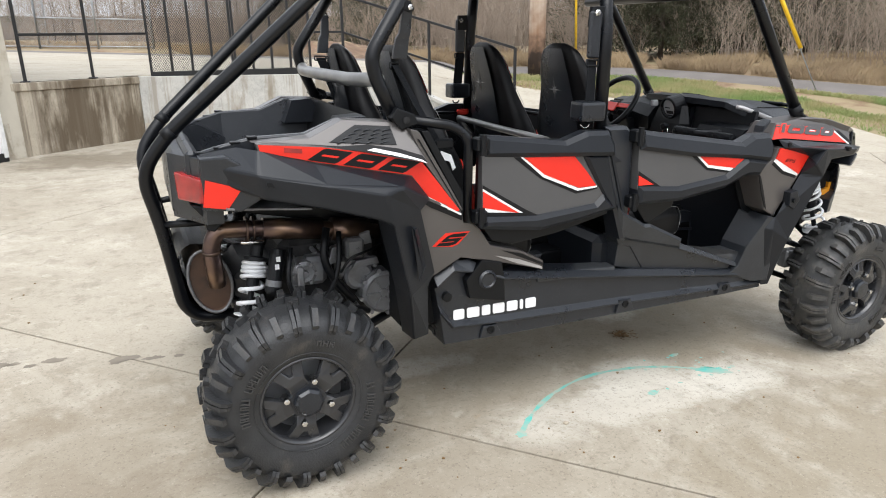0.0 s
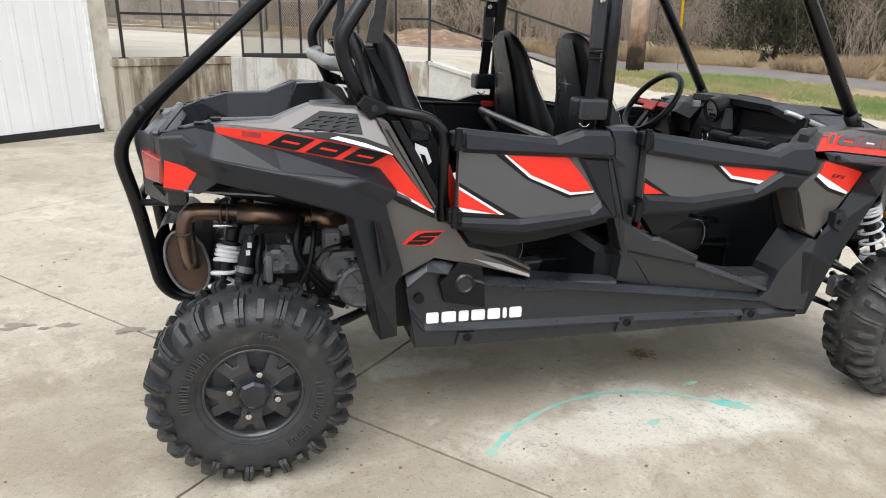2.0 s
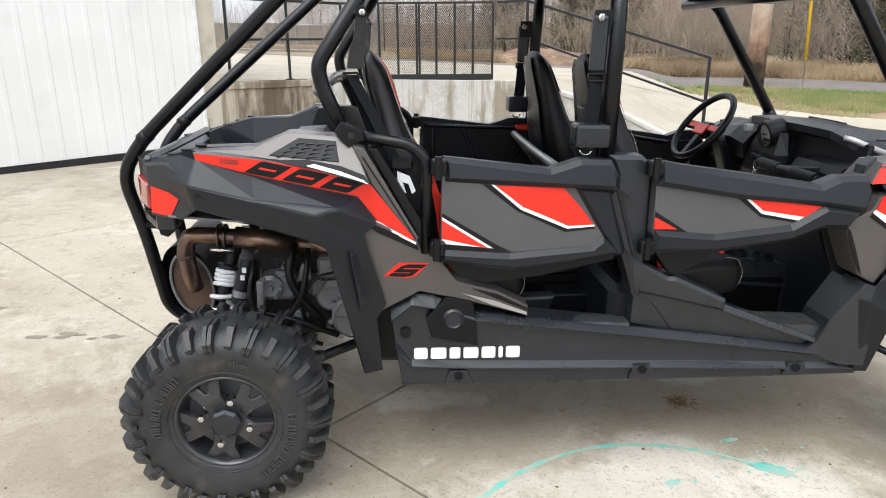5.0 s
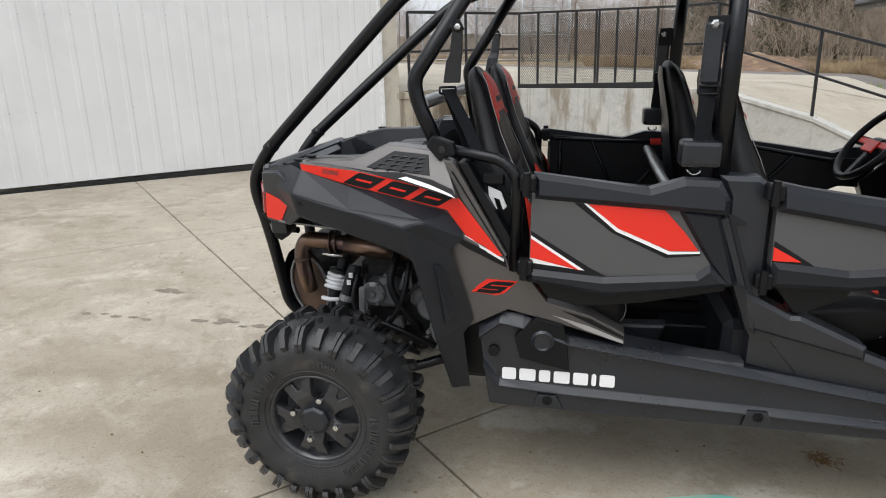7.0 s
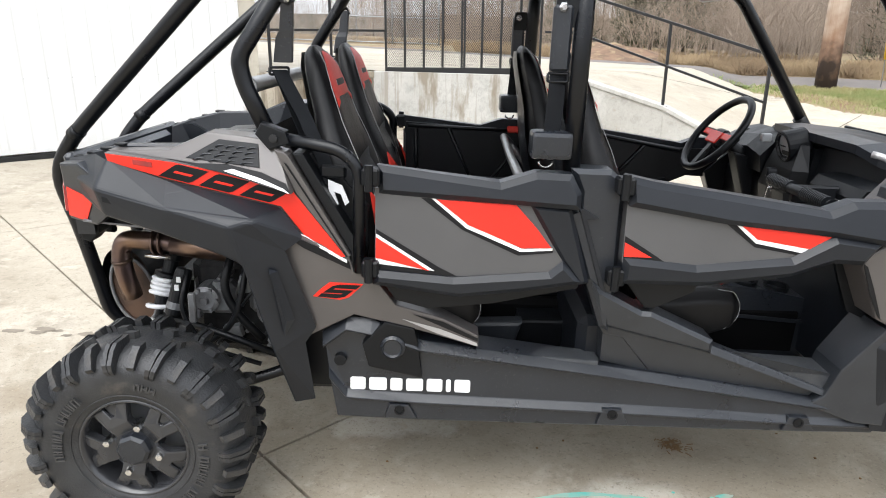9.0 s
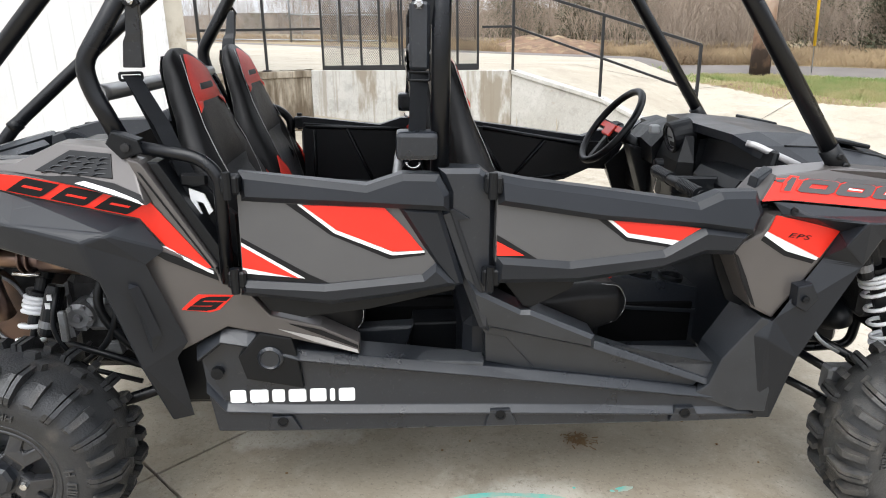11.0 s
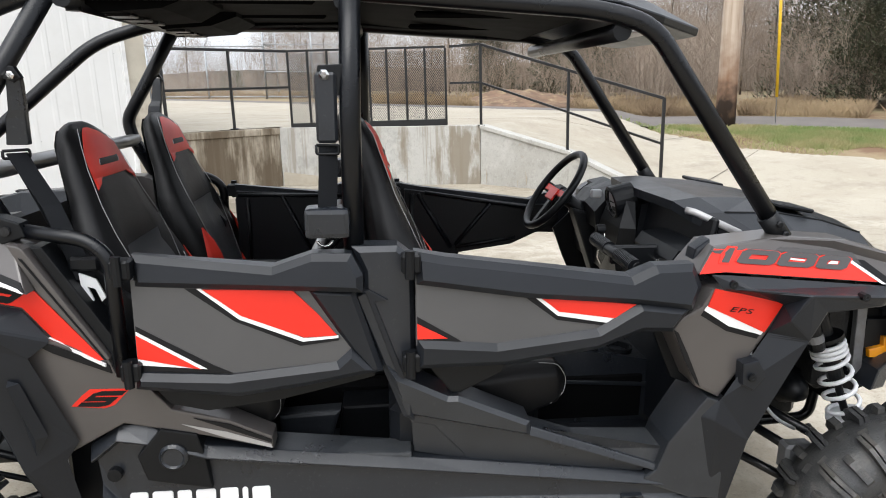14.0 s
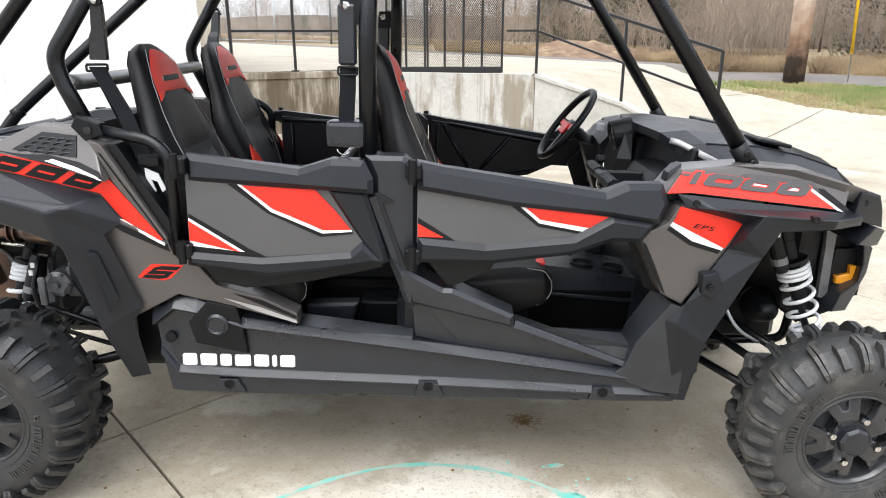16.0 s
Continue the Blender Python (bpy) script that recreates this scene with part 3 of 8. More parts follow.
# ---- dock walls ----
def wall_run(name, a, b, za, zb, thick, z_low, material, label, cap=0.0):
    """An upright wall from a to b whose top runs from za to zb, its body behind the line a-b, with a cap that stands proud."""
    d = (Vector(b) - Vector(a)).normalized()
    nrm = Vector((-d.y, d.x))
    bm = bmesh.new()

    def block(off0, off1, lo_a, lo_b, hi_a, hi_b):
        c = []
        for p, lo, hi in ((a, lo_a, hi_a), (b, lo_b, hi_b)):
            for off in (off0, off1):
                q = Vector(p) + nrm * off
                c += [bm.verts.new((q.x, q.y, lo)), bm.verts.new((q.x, q.y, hi))]
        for f in ((0, 1, 3, 2), (4, 6, 7, 5), (0, 4, 5, 1), (2, 3, 7, 6), (0, 2, 6, 4), (1, 5, 7, 3)):
            bm.faces.new([c[i] for i in f])

    block(0, thick, z_low, z_low, za - cap, zb - cap)
    if cap:
        block(-0.03, thick, za - cap, zb - cap, za, zb)
    bevelled(bm, 0.008)
    return tagged(part(name, bm, material), label, "wall", kind="structure")


wall_run("wall_west", K0, K1, 1.03, 0.995, 0.3, -0.3, M_WALLWET, "brown water-stained concrete dock wall", cap=0.11)
wall_run("wall_north", K1, K2, 0.995, 0.935, 0.3, -0.3, M_WALLDAMP, "pale grey poured concrete dock wall with damp streaks", cap=0.0)
RMID, REND = (4.40, 8.295), (5.45, 7.48)
wall_run("wall_ramp", K2, RMID, 0.95, 0.55, 0.2, -0.4, M_WALL, "grey concrete ramp wall sloping down to the apron", cap=0.07)
wall_run("wall_ramp_foot", RMID, REND, 0.55, -0.02, 0.2, -0.4, M_WALL, "low end of the grey concrete ramp wall", cap=0.07)


# ---- building ----
U = Vector((S2, S2, 0))
NB = Vector((S2, -S2, 0))  # out of the wall
BASE = Vector((-1.90, 7.80, 0))


def on_wall(u, out, z):
    return BASE + U * u + NB * out + Vector((0, 0, z))


def wall_box(u0, u1, o0, o1, z0, z1, bm=None, bev=0.0):
    b = box(u0, u1, -o1, -o0, z0, z1, bev)
    b.transform(Matrix.Translation(BASE) @ pose(0, 0, 0, 0, 0, 45))
    return joined(bm, b)


DOOR_END = -0.28
slide_door = tagged(new("door_1"), "large white ribbed sheet metal sliding door, closed", "door", kind="structure")
PITCH = 0.267
bm = bmesh.new()
u, prof = -14.0, []
while u < DOOR_END - 0.05:
    prof += [(u, 0.0), (u + PITCH * 0.62, 0.0), (u + PITCH * 0.70, 0.0045), (u + PITCH * 0.86, 0.0045), (u + PITCH * 0.94, 0.0)]
    u += PITCH
prof = [(a, h) for a, h in prof if a < DOOR_END - 0.03] + [(DOOR_END - 0.03, 0.0)]
lo = [bm.verts.new(on_wall(a, 0.06 + h, 0.16 - 0.008 * (a + 1))) for a, h in prof]
hi = [bm.verts.new(on_wall(a, 0.06 + h, 6.2)) for a, h in prof]
for i in range(len(prof) - 1):
    bm.faces.new((lo[i], lo[i + 1], hi[i + 1], hi[i]))
part("panel_sheet", bm, M_DOORWHITE, slide_door)
bm = wall_box(DOOR_END - 0.03, DOOR_END + 0.03, 0.0, 0.10, 0.1, 6.2, bev=0.006)
part("edge_trim", bm, M_TRIM, slide_door)
bm = wall_box(-14, DOOR_END + 0.03, 0.03, 0.085, 0.0, 0.16)
part("bottom_seal", bm, M_GAP, slide_door, "black rubber seal")
bm = bmesh.new()
for row in (1.05, 2.15, 3.3):
    a = -13.9
    while a < DOOR_END - 0.2:
        b = bmesh.new()
        bmesh.ops.create_cone(b, cap_ends=True, segments=6, radius1=0.007, radius2=0.006, depth=0.008)
        b.transform(Matrix.Translation(on_wall(a + PITCH * 0.55, 0.064, row)) @ pose(0, 0, 0, 0, 0, 45) @ pose(0, 0, 0, 90))
        joined(bm, b)
        a += PITCH
part("screws", bm, M_SCREW, slide_door)
bm = wall_box(DOOR_END + 0.035, 0.06, -0.4, 0.03, -0.2, 6.2, bev=0.01)
tagged(part("wall_pilaster", bm, M_CREAM), "cream masonry pilaster stained brown at its foot", "wall", kind="structure")
bm = wall_box(-14.2, DOOR_END + 0.03, -0.4, -0.05, -0.3, 6.4)
tagged(part("wall_building", bm, M_CREAM), "plain masonry wall behind the sliding door", "wall", kind="structure")
bm = wall_box(-14.2, 0.06, -9.0, -0.4, -0.3, 6.4)
tagged(part("wall_building_body", bm, M_CREAM), "body of the metal-fronted building", "building", kind="structure")
bm = wall_box(-14.6, 0.3, -9.3, 0.35, 6.42, 6.55)
tagged(part("roof_building", bm, M_TRIM), "flat eaves of the building", "roof", kind="structure")


# ---- railings and gate on the dock ----
def bar(a, b, w, bm=None):
    """A square steel bar between two points."""
    a, b = Vector(a), Vector(b)
    m = Matrix.Translation(a) @ (b - a).to_track_quat("Z", "Y").to_matrix().to_4x4()
    return box(-w / 2, w / 2, -w / 2, w / 2, 0, (b - a).length, 0.003, bm, m)


def upright(x, y, z0, z1, w, parent):
    p = part("post", bar((x, y, z0), (x, y, z1), w), M_RAIL, parent)
    part("base_plate", box(x - 0.06, x + 0.06, y - 0.06, y + 0.06, z0, z0 + 0.012, 0.003), M_RAIL, parent)
    return p


rail_w = tagged(new("railing"), "black painted steel railing on the stained dock edge", "railing")
A_, B_ = (-1.72, 8.04), (-0.92, 8.84)
GL = (-0.10, 9.45)
upright(*A_, 1.03, 2.235, 0.042, rail_w)
upright(*B_, 1.02, 2.235, 0.042, rail_w)
part("top_rail", bar((*A_, 2.24), (*GL, 2.235), 0.042), M_RAIL, rail_w)
part("mid_rail", bar((*A_, 1.645), (*GL, 1.655), 0.036), M_RAIL, rail_w)

gate = tagged(new("gate"), "black steel gate with expanded metal mesh infill", "gate")
gx0, gx1, gy = -0.08, 2.55, 9.42
for x in (gx0, (gx0 + gx1) / 2 - 0.02, (gx0 + gx1) / 2 + 0.025, gx1):
    part("stile", bar((x, gy, 0.96), (x, gy, 2.235), 0.038), M_RAIL, gate)
part("top_bar", bar((gx0, gy, 2.235), (gx1, gy, 2.255), 0.036), M_RAIL, gate)
part("kick_plate", box(gx0, gx1, gy - 0.03, gy + 0.01, 0.955, 1.06, 0.004), M_RAIL, gate)
for half in range(2):
    for k in range(1, 4):
        x = gx0 + half * 1.315 + k * 1.29 / 4
        part("picket", bar((x, gy + 0.012, 1.04), (x, gy + 0.012, 2.235), 0.040), M_RAIL, gate)
bm = bmesh.new()
step = 0.036
nx, nz = int((gx1 - gx0) / step), int(1.17 / 0.05)
for i in range(nx):
    for k in range(nz):
        x, z = gx0 + i * step, 1.05 + k * 0.05
        for s in (1, -1):
            p, q = Vector((x if s > 0 else x + step, gy + 0.03, z)), Vector((x + step if s > 0 else x, gy + 0.03, z + 0.05))
            d = (q - p).normalized()
            w = Vector((-d.z, 0, d.x)) * 0.0031
            bm.faces.new([bm.verts.new(v) for v in (p - w, q - w, q + w, p + w)])
part("mesh_infill", bm, M_RAIL, gate, "expanded metal mesh")

rail_e = tagged(new("railing"), "black painted steel handrail going down the ramp", "railing")
C_, D_, E_ = (3.14, 9.33), (4.40, 8.36), (5.58, 7.42)
upright(*C_, 0.93, 2.28, 0.045, rail_e)
upright(*D_, 0.53, 1.80, 0.042, rail_e)
upright(*E_, 0.02, 1.36, 0.042, rail_e)
part("top_rail", bar((2.62, 9.42, 2.255), (*C_, 2.28), 0.042), M_RAIL, rail_e)
part("top_rail", bar((*C_, 2.275), (*E_, 1.352), 0.042), M_RAIL, rail_e)
part("mid_rail", bar((2.62, 9.42, 1.655), (*C_, 1.655), 0.036), M_RAIL, rail_e)
part("mid_rail", bar((*C_, 1.65), (*E_, 0.69), 0.036), M_RAIL, rail_e)

# ---- poles ----
px, py = 9.24, 12.6
pn, pl_ = M_POLE.node_tree.nodes, M_POLE.node_tree.links
pos, split, rag = pn.new("ShaderNodeNewGeometry"), pn.new("ShaderNodeSeparateXYZ"), pn.new("ShaderNodeTexNoise")
rag.inputs["Scale"].default_value, rag.inputs["Detail"].default_value = 3.0, 6
pl_.new(pos.outputs["Position"], split.inputs[0])
pl_.new(pos.outputs["Position"], rag.inputs["Vector"])
jag = pn.new("ShaderNodeMath")
jag.operation = "MULTIPLY_ADD"
jag.inputs[1].default_value = 2.2
pl_.new(rag.outputs[0], jag.inputs[0])
pl_.new(split.outputs["Z"], jag.inputs[2])
tar = pn.new("ShaderNodeMapRange")
tar.inputs["From Min"].default_value, tar.inputs["From Max"].default_value, tar.inputs["To Min"].default_value, tar.inputs["To Max"].default_value = 1.95, 2.5, 0.95, 0.0
pl_.new(jag.outputs[0], tar.inputs[0])
along_grain = pn.new("ShaderNodeMapping")
along_grain.inputs["Scale"].default_value = (1.6, 1.6, 0.07)
pl_.new(pos.outputs["Position"], along_grain.inputs["Vector"])
for node in list(pn):
    if node.type == "TEX_NOISE" and node != rag:
        pl_.new(along_grain.outputs["Vector"], node.inputs["Vector"])
stain = pn.new("ShaderNodeMapRange")
stain.inputs["From Min"].default_value, stain.inputs["From Max"].default_value, stain.inputs["To Min"].default_value, stain.inputs["To Max"].default_value = 2.5, 3.7, 0.85, 0.0
pl_.new(jag.outputs[0], stain.inputs[0])
rust = pn.new("ShaderNodeMix")
rust.data_type = "RGBA"
rust.inputs["B"].default_value = (0.19, 0.10, 0.055, 1)
soak = pn.new("ShaderNodeMix")
soak.data_type = "RGBA"
soak.inputs["B"].default_value = (0.028, 0.018, 0.013, 1)
shader = pn["Principled BSDF"]
pl_.new(shader.inputs["Base Color"].links[0].from_socket, rust.inputs["A"])
pl_.new(stain.outputs[0], rust.inputs["Factor"])
pl_.new(rust.outputs["Result"], soak.inputs["A"])
pl_.new(tar.outputs[0], soak.inputs["Factor"])
pl_.new(soak.outputs["Result"], shader.inputs["Base Color"])
bm = lathe([(0.222, land(px, py) - 0.3), (0.215, 1.5), (0.205, 4), (0.19, 9)], 20, "z", (px, py, 0))
pole = tagged(part("utility_pole", bm, M_POLE, smooth=True), "weathered brown wooden utility pole standing in the verge", "pole")
guy = tagged(new("guy_wire"), "guy wire with a yellow plastic marker sleeve", "guy wire")
gz = land(10.3, 12.35)
part("wire", tube([(10.3, 12.35, gz - 0.1), (10.04, 12.51, 9)], 0.012, 6, 0), M_GALV, guy)
part("marker_sleeve", tube([(10.28, 12.36, gz + 0.58), (10.17, 12.43, gz + 3.75)], 0.032, 8, 0), M_YELLOW, guy)

guy = tagged(new("guy_wire"), "second guy wire with a yellow plastic marker sleeve", "guy wire")
part("wire", tube([(13.54, 7.64, 0.16), (12.47, 8.93, 3.58)], 0.012, 6, 0), M_GALV, guy)
part("marker_sleeve", tube([(13.23, 8.03, 1.21), (12.53, 8.86, 3.4)], 0.045, 8, 0), M_YELLOW, guy)

# ---- the off-road vehicle (x: along it, from the rear axle; y: across, from its middle line; z: from the slab) ----
rig = tagged(new("off_road_vehicle"), "four-seat side-by-side off-road vehicle, black, grey and red, on a concrete apron", "vehicle")
rig.matrix_world = LEVEL @ pose(0, 0.06, 0)


def both(name, bm, material, label="", smooth=False, parent=None):
    """A part on the near side (y < 0) and its mirror image on the far side."""
    far = part(name, mirrored(bm), material, parent[1] if parent else rig, label, smooth)
    near = part(name, bm, material, parent[0] if parent else rig, label, smooth)
    return near, far


def plane_y(p1, p2, p3):
    """y as a function of x and z, on the plane through three points (x, y, z)."""
    a = np.array([[p[0], p[2], 1] for p in (p1, p2, p3)], float)
    k = np.linalg.solve(a, np.array([p[1] for p in (p1, p2, p3)], float))
    return lambda x, z: k[0] * x + k[1] * z + k[2]


def decal(outline, fy, lift=0.0025, bm=None):
    """A thin film on a panel: fy gives the panel's y."""
    f = fy if callable(fy) else (lambda x, z: fy)
    return prism(outline, lambda x, z: f(x, z) - lift, lambda x, z: f(x, z) + 0.001, 0, bm)


def stripe(line, w0, w1=None):
    """An outline along a polyline in x-z, w wide to its right-hand side."""
    w1 = w0 if w1 is None else w1
    top, low = [], []
    k = len(line)
    for i, (x, z) in enumerate(line):
        a, b = Vector(line[max(i - 1, 0)]), Vector(line[min(i + 1, k - 1)])
        d = (b - a).normalized()
        w = w0 + (w1 - w0) * i / (k - 1)
        top.append((x, z))
        low.append((x + d.y * w, z - d.x * w))
    return top + low[::-1]


def ring_decal(outer, inner, fy, lift, bm=None):
    """A thin closed band between two outlines of as many corners."""
    b = bmesh.new()
    loops = [[b.verts.new((x, fy(x, z) - d, z)) for x, z in o] for o, d in ((outer, -0.001), (outer, lift), (inner, lift), (inner, -0.001))]
    k = len(outer)
    for p, q in zip(loops, loops[1:]):
        for i in range(k):
            b.faces.new((p[i], p[(i + 1) % k], q[(i + 1) % k], q[i]))
    return joined(bm, b)


def plate(rows_, thick):
    """A sheet through rows of points, thick downwards."""
    b = bmesh.new()
    top = [[b.verts.new(p) for p in r] for r in rows_]
    low = [[b.verts.new((p[0], p[1], p[2] - thick)) for p in r] for r in rows_]
    n_, m_ = len(rows_), len(rows_[0])
    for i in range(n_ - 1):
        for j in range(m_ - 1):
            b.faces.new((top[i][j], top[i][j + 1], top[i + 1][j + 1], top[i + 1][j]))
            b.faces.new((low[i][j], low[i + 1][j], low[i + 1][j + 1], low[i][j + 1]))
    for j in range(m_ - 1):
        b.faces.new((top[0][j], low[0][j], low[0][j + 1], top[0][j + 1]))
        b.faces.new((top[-1][j], top[-1][j + 1], low[-1][j + 1], low[-1][j]))
    for i in range(n_ - 1):
        b.faces.new((top[i][0], top[i + 1][0], low[i + 1][0], low[i][0]))
        b.faces.new((top[i][-1], low[i][-1], low[i + 1][-1], top[i + 1][-1]))
    bmesh.ops.recalc_face_normals(b, faces=b.faces)
    return b


def tfm(bm, m):
    bm.transform(m)
    return bm


# -- wheels --
def build_wheel(width, spin, rubber, single):
    wheel = new("wheel")
    h = width / 2
    R = 0.348
    prof = [(0.156, -h + 0.040), (0.166, -h + 0.020), (0.174, -h + 0.010), (0.182, -h + 0.008), (0.205, -h - 0.001), (0.232, -h - 0.006), (0.268, -h - 0.010), (0.296, -h + 0.002), (0.318, -h + 0.026), (0.328, -h + 0.055), (0.332, -h * 0.5), (0.334, 0)]
    prof = prof + [(r, -y) for r, y in prof[-2::-1]]
    bm = lathe(prof, 64, "y", closed=False)
    for f in bm.faces:
        f.smooth = True
    # tread blocks: long grooved shoulder blocks that wrap on to the sidewall, short ones between, angled centre blocks
    tread = []
    N = 15
    for side in (-1, 1):
        for w, y0, y1, ring, skew, off in (
            (0.0150, h + 0.006, h - 0.088, ((0.010, 0.270), (0.019, 0.286), (0.019, 0.308), (-0.008, 0.342), (-0.030, 0.356)), 0.035, 0.0255),
            (0.0150, h + 0.006, h - 0.088, ((0.010, 0.270), (0.019, 0.286), (0.019, 0.308), (-0.008, 0.342), (-0.030, 0.356)), 0.035, -0.0255),
            (0.0380, h - 0.100, 0.014, ((0.0, 0.322), (-0.004, 0.355)), 0.20, 0.25 * 2 * math.pi / N),
            (0.0260, h + 0.002, h - 0.060, ((0.010, 0.286), (0.017, 0.300), (-0.008, 0.336), (-0.026, 0.351)), 0.02, 0.5 * 2 * math.pi / N),
        ):
            ring = [(y0 + dy, r) for dy, r in ring] + [(y1, ring[-1][1]), (y1, 0.32)] + ([(y0 - 0.03, 0.31)] if len(ring) > 2 else [])
            b = bmesh.new()
            va, vb = [], []
            for y, r in ring:
                sh = off + skew * (h - y) / max(h, 0.01) * side
                for lst, sg in ((va, -1), (vb, 1)):
                    a = sh + sg * w * (0.82 if r > 0.333 else 1.0) / 2 / 0.34
                    lst.append(b.verts.new((r * math.cos(a), y * side, r * math.sin(a))))
            k2 = len(ring)
            b.faces.new(va)
            b.faces.new(vb[::-1])
            for i in range(k2):
                b.faces.new((va[i], va[(i + 1) % k2], vb[(i + 1) % k2], vb[i]))
            bmesh.ops.recalc_face_normals(b, faces=b.faces)
            block = mesh_of("tread_block", b, rubber)
            for k in range(N):
                tread.append((block, pose(0, 0, 0, 0, -math.degrees((k + (0.5 if side > 0 else 0)) * 2 * math.pi / N), 0)))
    if single:
        for block, turn in tread:
            ob = new("tread_block", block)
            ob.parent = wheel
            ob.matrix_basis = turn
    else:
        b = bmesh.new()
        for block, turn in tread:
            c = bmesh.new()
            c.from_mesh(block)
            c.transform(turn)
            joined(b, c)
        tagged(part("tread_blocks", b, rubber, wheel), kind="stuff")
    marks = bmesh.new()
    # raised sidewall marks as plain bars
    mrnd = random.Random(3)
    for start, count, r, hh in ((-1.05, 13, 0.226, 0.030), (2.30, 11, 0.226, 0.030), (1.2, 3, 0.232, 0.020)):
        for i in range(count):
            if i % 6 == 5:
                continue
            a = start + i * 0.098
            wide = mrnd.choice((0.004, 0.0065, 0.0075))
            for dx in (-wide, wide):
                b = box(dx - 0.0020, dx + 0.0020, -0.0085, 0.002, -hh / 2, hh / 2, 0.0)
                if dx > 0:
                    zz = mrnd.choice((-0.4, 0.0, 0.4)) * hh
                    box(-wide, wide, -0.0085, 0.002, zz - 0.002, zz + 0.002, 0.0, b)
                b.transform(pose(0, 0, 0, 0, -math.degrees(a) + 90, 0) @ Matrix.Translation((0, -h - 0.0035, r)))
                joined(marks, b)
    bmesh.ops.recalc_face_normals(bm, faces=bm.faces)
    part("tyre", bm, rubber, wheel, "black knobbly all-terrain tyre, dusty, with raised sidewall marks")
    tagged(part("sidewall_texture", marks, M_LETTER, wheel), kind="stuff")
    part("bead_line", tube([(0.192 * math.cos(a), -h + 0.004, 0.192 * math.sin(a)) for a in (2 * math.pi * j / 48 for j in range(48))], 0.003, 6, 0, None, True), rubber, wheel)
    # rim
    face = -h + 0.045
    bm = lathe([(0.174, face - 0.030), (0.169, face - 0.037), (0.163, face - 0.034), (0.156, face - 0.012), (0.147, face + 0.02), (0.138, face + 0.06), (0.138, h - 0.03), (0.160, h - 0.015), (0.172, h - 0.01)], 48, "y", closed=False)
    for f in bm.faces:
        f.smooth = True
    part("rim", bm, M_RIM, wheel, "black cast alloy rim with tan dirt")
    b = lathe([(0.04, face + 0.05), (0.142, face + 0.05), (0.142, face + 0.055), (0.04, face + 0.055)], 24, "y")
    part("brake_disc", b, M_ALU, wheel)
    for k in range(5):
        a = math.radians(90 + spin + 72 * k)
        b = bmesh.new()
        # broad spoke with a triangular notch at the rim
        pts = [(0.045, -0.036), (0.045, 0.036), (0.092, 0.037), (0.155, 0.064), (0.155, 0.021), (0.122, 0.006), (0.122, -0.006), (0.155, -0.021), (0.155, -0.064), (0.092, -0.037)]
        zf = {0.045: -0.020, 0.092: -0.034, 0.122: -0.030, 0.155: -0.018}
        va = [b.verts.new((r, face + zf[r], w)) for r, w in pts]
        vb = [b.verts.new((r, face + zf[r] + 0.035, w)) for r, w in pts]
        for f4 in ((0, 1, 2, 9), (2, 3, 4, 5), (9, 6, 7, 8), (2, 5, 6, 9)):
            b.faces.new([va[i] for i in f4])
            b.faces.new([vb[i] for i in f4[::-1]])
        for i in range(10):
            b.faces.new((va[i], va[(i + 1) % 10], vb[(i + 1) % 10], vb[i]))
        bevelled(b, 0.006, 2)
        b.transform(pose(0, 0, 0, 0, -math.degrees(a), 0))
        part("spoke", b, M_RIM, wheel)
        b = from_lists([(0.116, face - 0.018, 0.0), (0.154, face - 0.006, 0.025), (0.154, face - 0.006, -0.025), (0.116, face + 0.01, 0.0), (0.154, face + 0.02, 0.025), (0.154, face + 0.02, -0.025)], [(0, 1, 2), (5, 4, 3), (0, 3, 4, 1), (1, 4, 5, 2), (2, 5, 3, 0)])
        b.transform(pose(0, 0, 0, 0, -math.degrees(a), 0))
        part("notch_floor", b, M_RIM, wheel)
    b = lathe([(0.076, face + 0.03), (0.076, face - 0.016), (0.068, face - 0.024), (0.05, face - 0.024)], 8, "y")
    joined(b, lathe([(0.055, face - 0.022), (0.053, face - 0.042), (0.043, face - 0.050), (0.002, face - 0.051)], 8, "y"))
    part("hub_cap", b, M_PLASTIC, wheel)
    for k in range(4):
        a = math.radians(75 - 90 * k)
        b = lathe([(0.014, 0.02), (0.014, -0.014), (0.011, -0.024), (0.004, -0.026)], 6, "y", (0.082 * math.cos(a), face - 0.022, 0.082 * math.sin(a)))
        part("lug_nut", b, M_CHROME, wheel, "bright chrome lug nut")
    return wheel


for width, spin, rubber, x, y in ((0.270, 28, M_RUBBER, 0, 0.680), (0.235, 22, M_RUBBERF, 2.960, 0.690)):
    for side in (-1, 1):
        w = build_wheel(width, spin, rubber, side < 0)
        w.parent = rig
        w.matrix_basis = pose(x, side * y, 0.332, 0, 0, 0 if side < 0 else 180)

# -- sill panel: facets from the foot well's edge down to the ground side --
ST = [0.56, 0.64, 0.72, 0.88, 1.06, 1.464, 1.64, 1.85, 2.17, 2.32, 2.40]
def along(xs_, zs_):
    return lambda x: float(np.interp(x, xs_, zs_))
top_z = along([0.56, 0.656, 0.72, 0.80, 0.87, 1.06, 1.464, 1.64, 2.17, 2.32], [0.668, 0.736, 0.722, 0.676, 0.651, 0.627, 0.581, 0.562, 0.494, 0.474])
r1_z = along([0.56, 0.64, 0.72, 0.80, 0.87, 1.06, 1.464, 2.175, 2.32], [0.63, 0.690, 0.676, 0.640, 0.626, 0.604, 0.558, 0.470, 0.452])
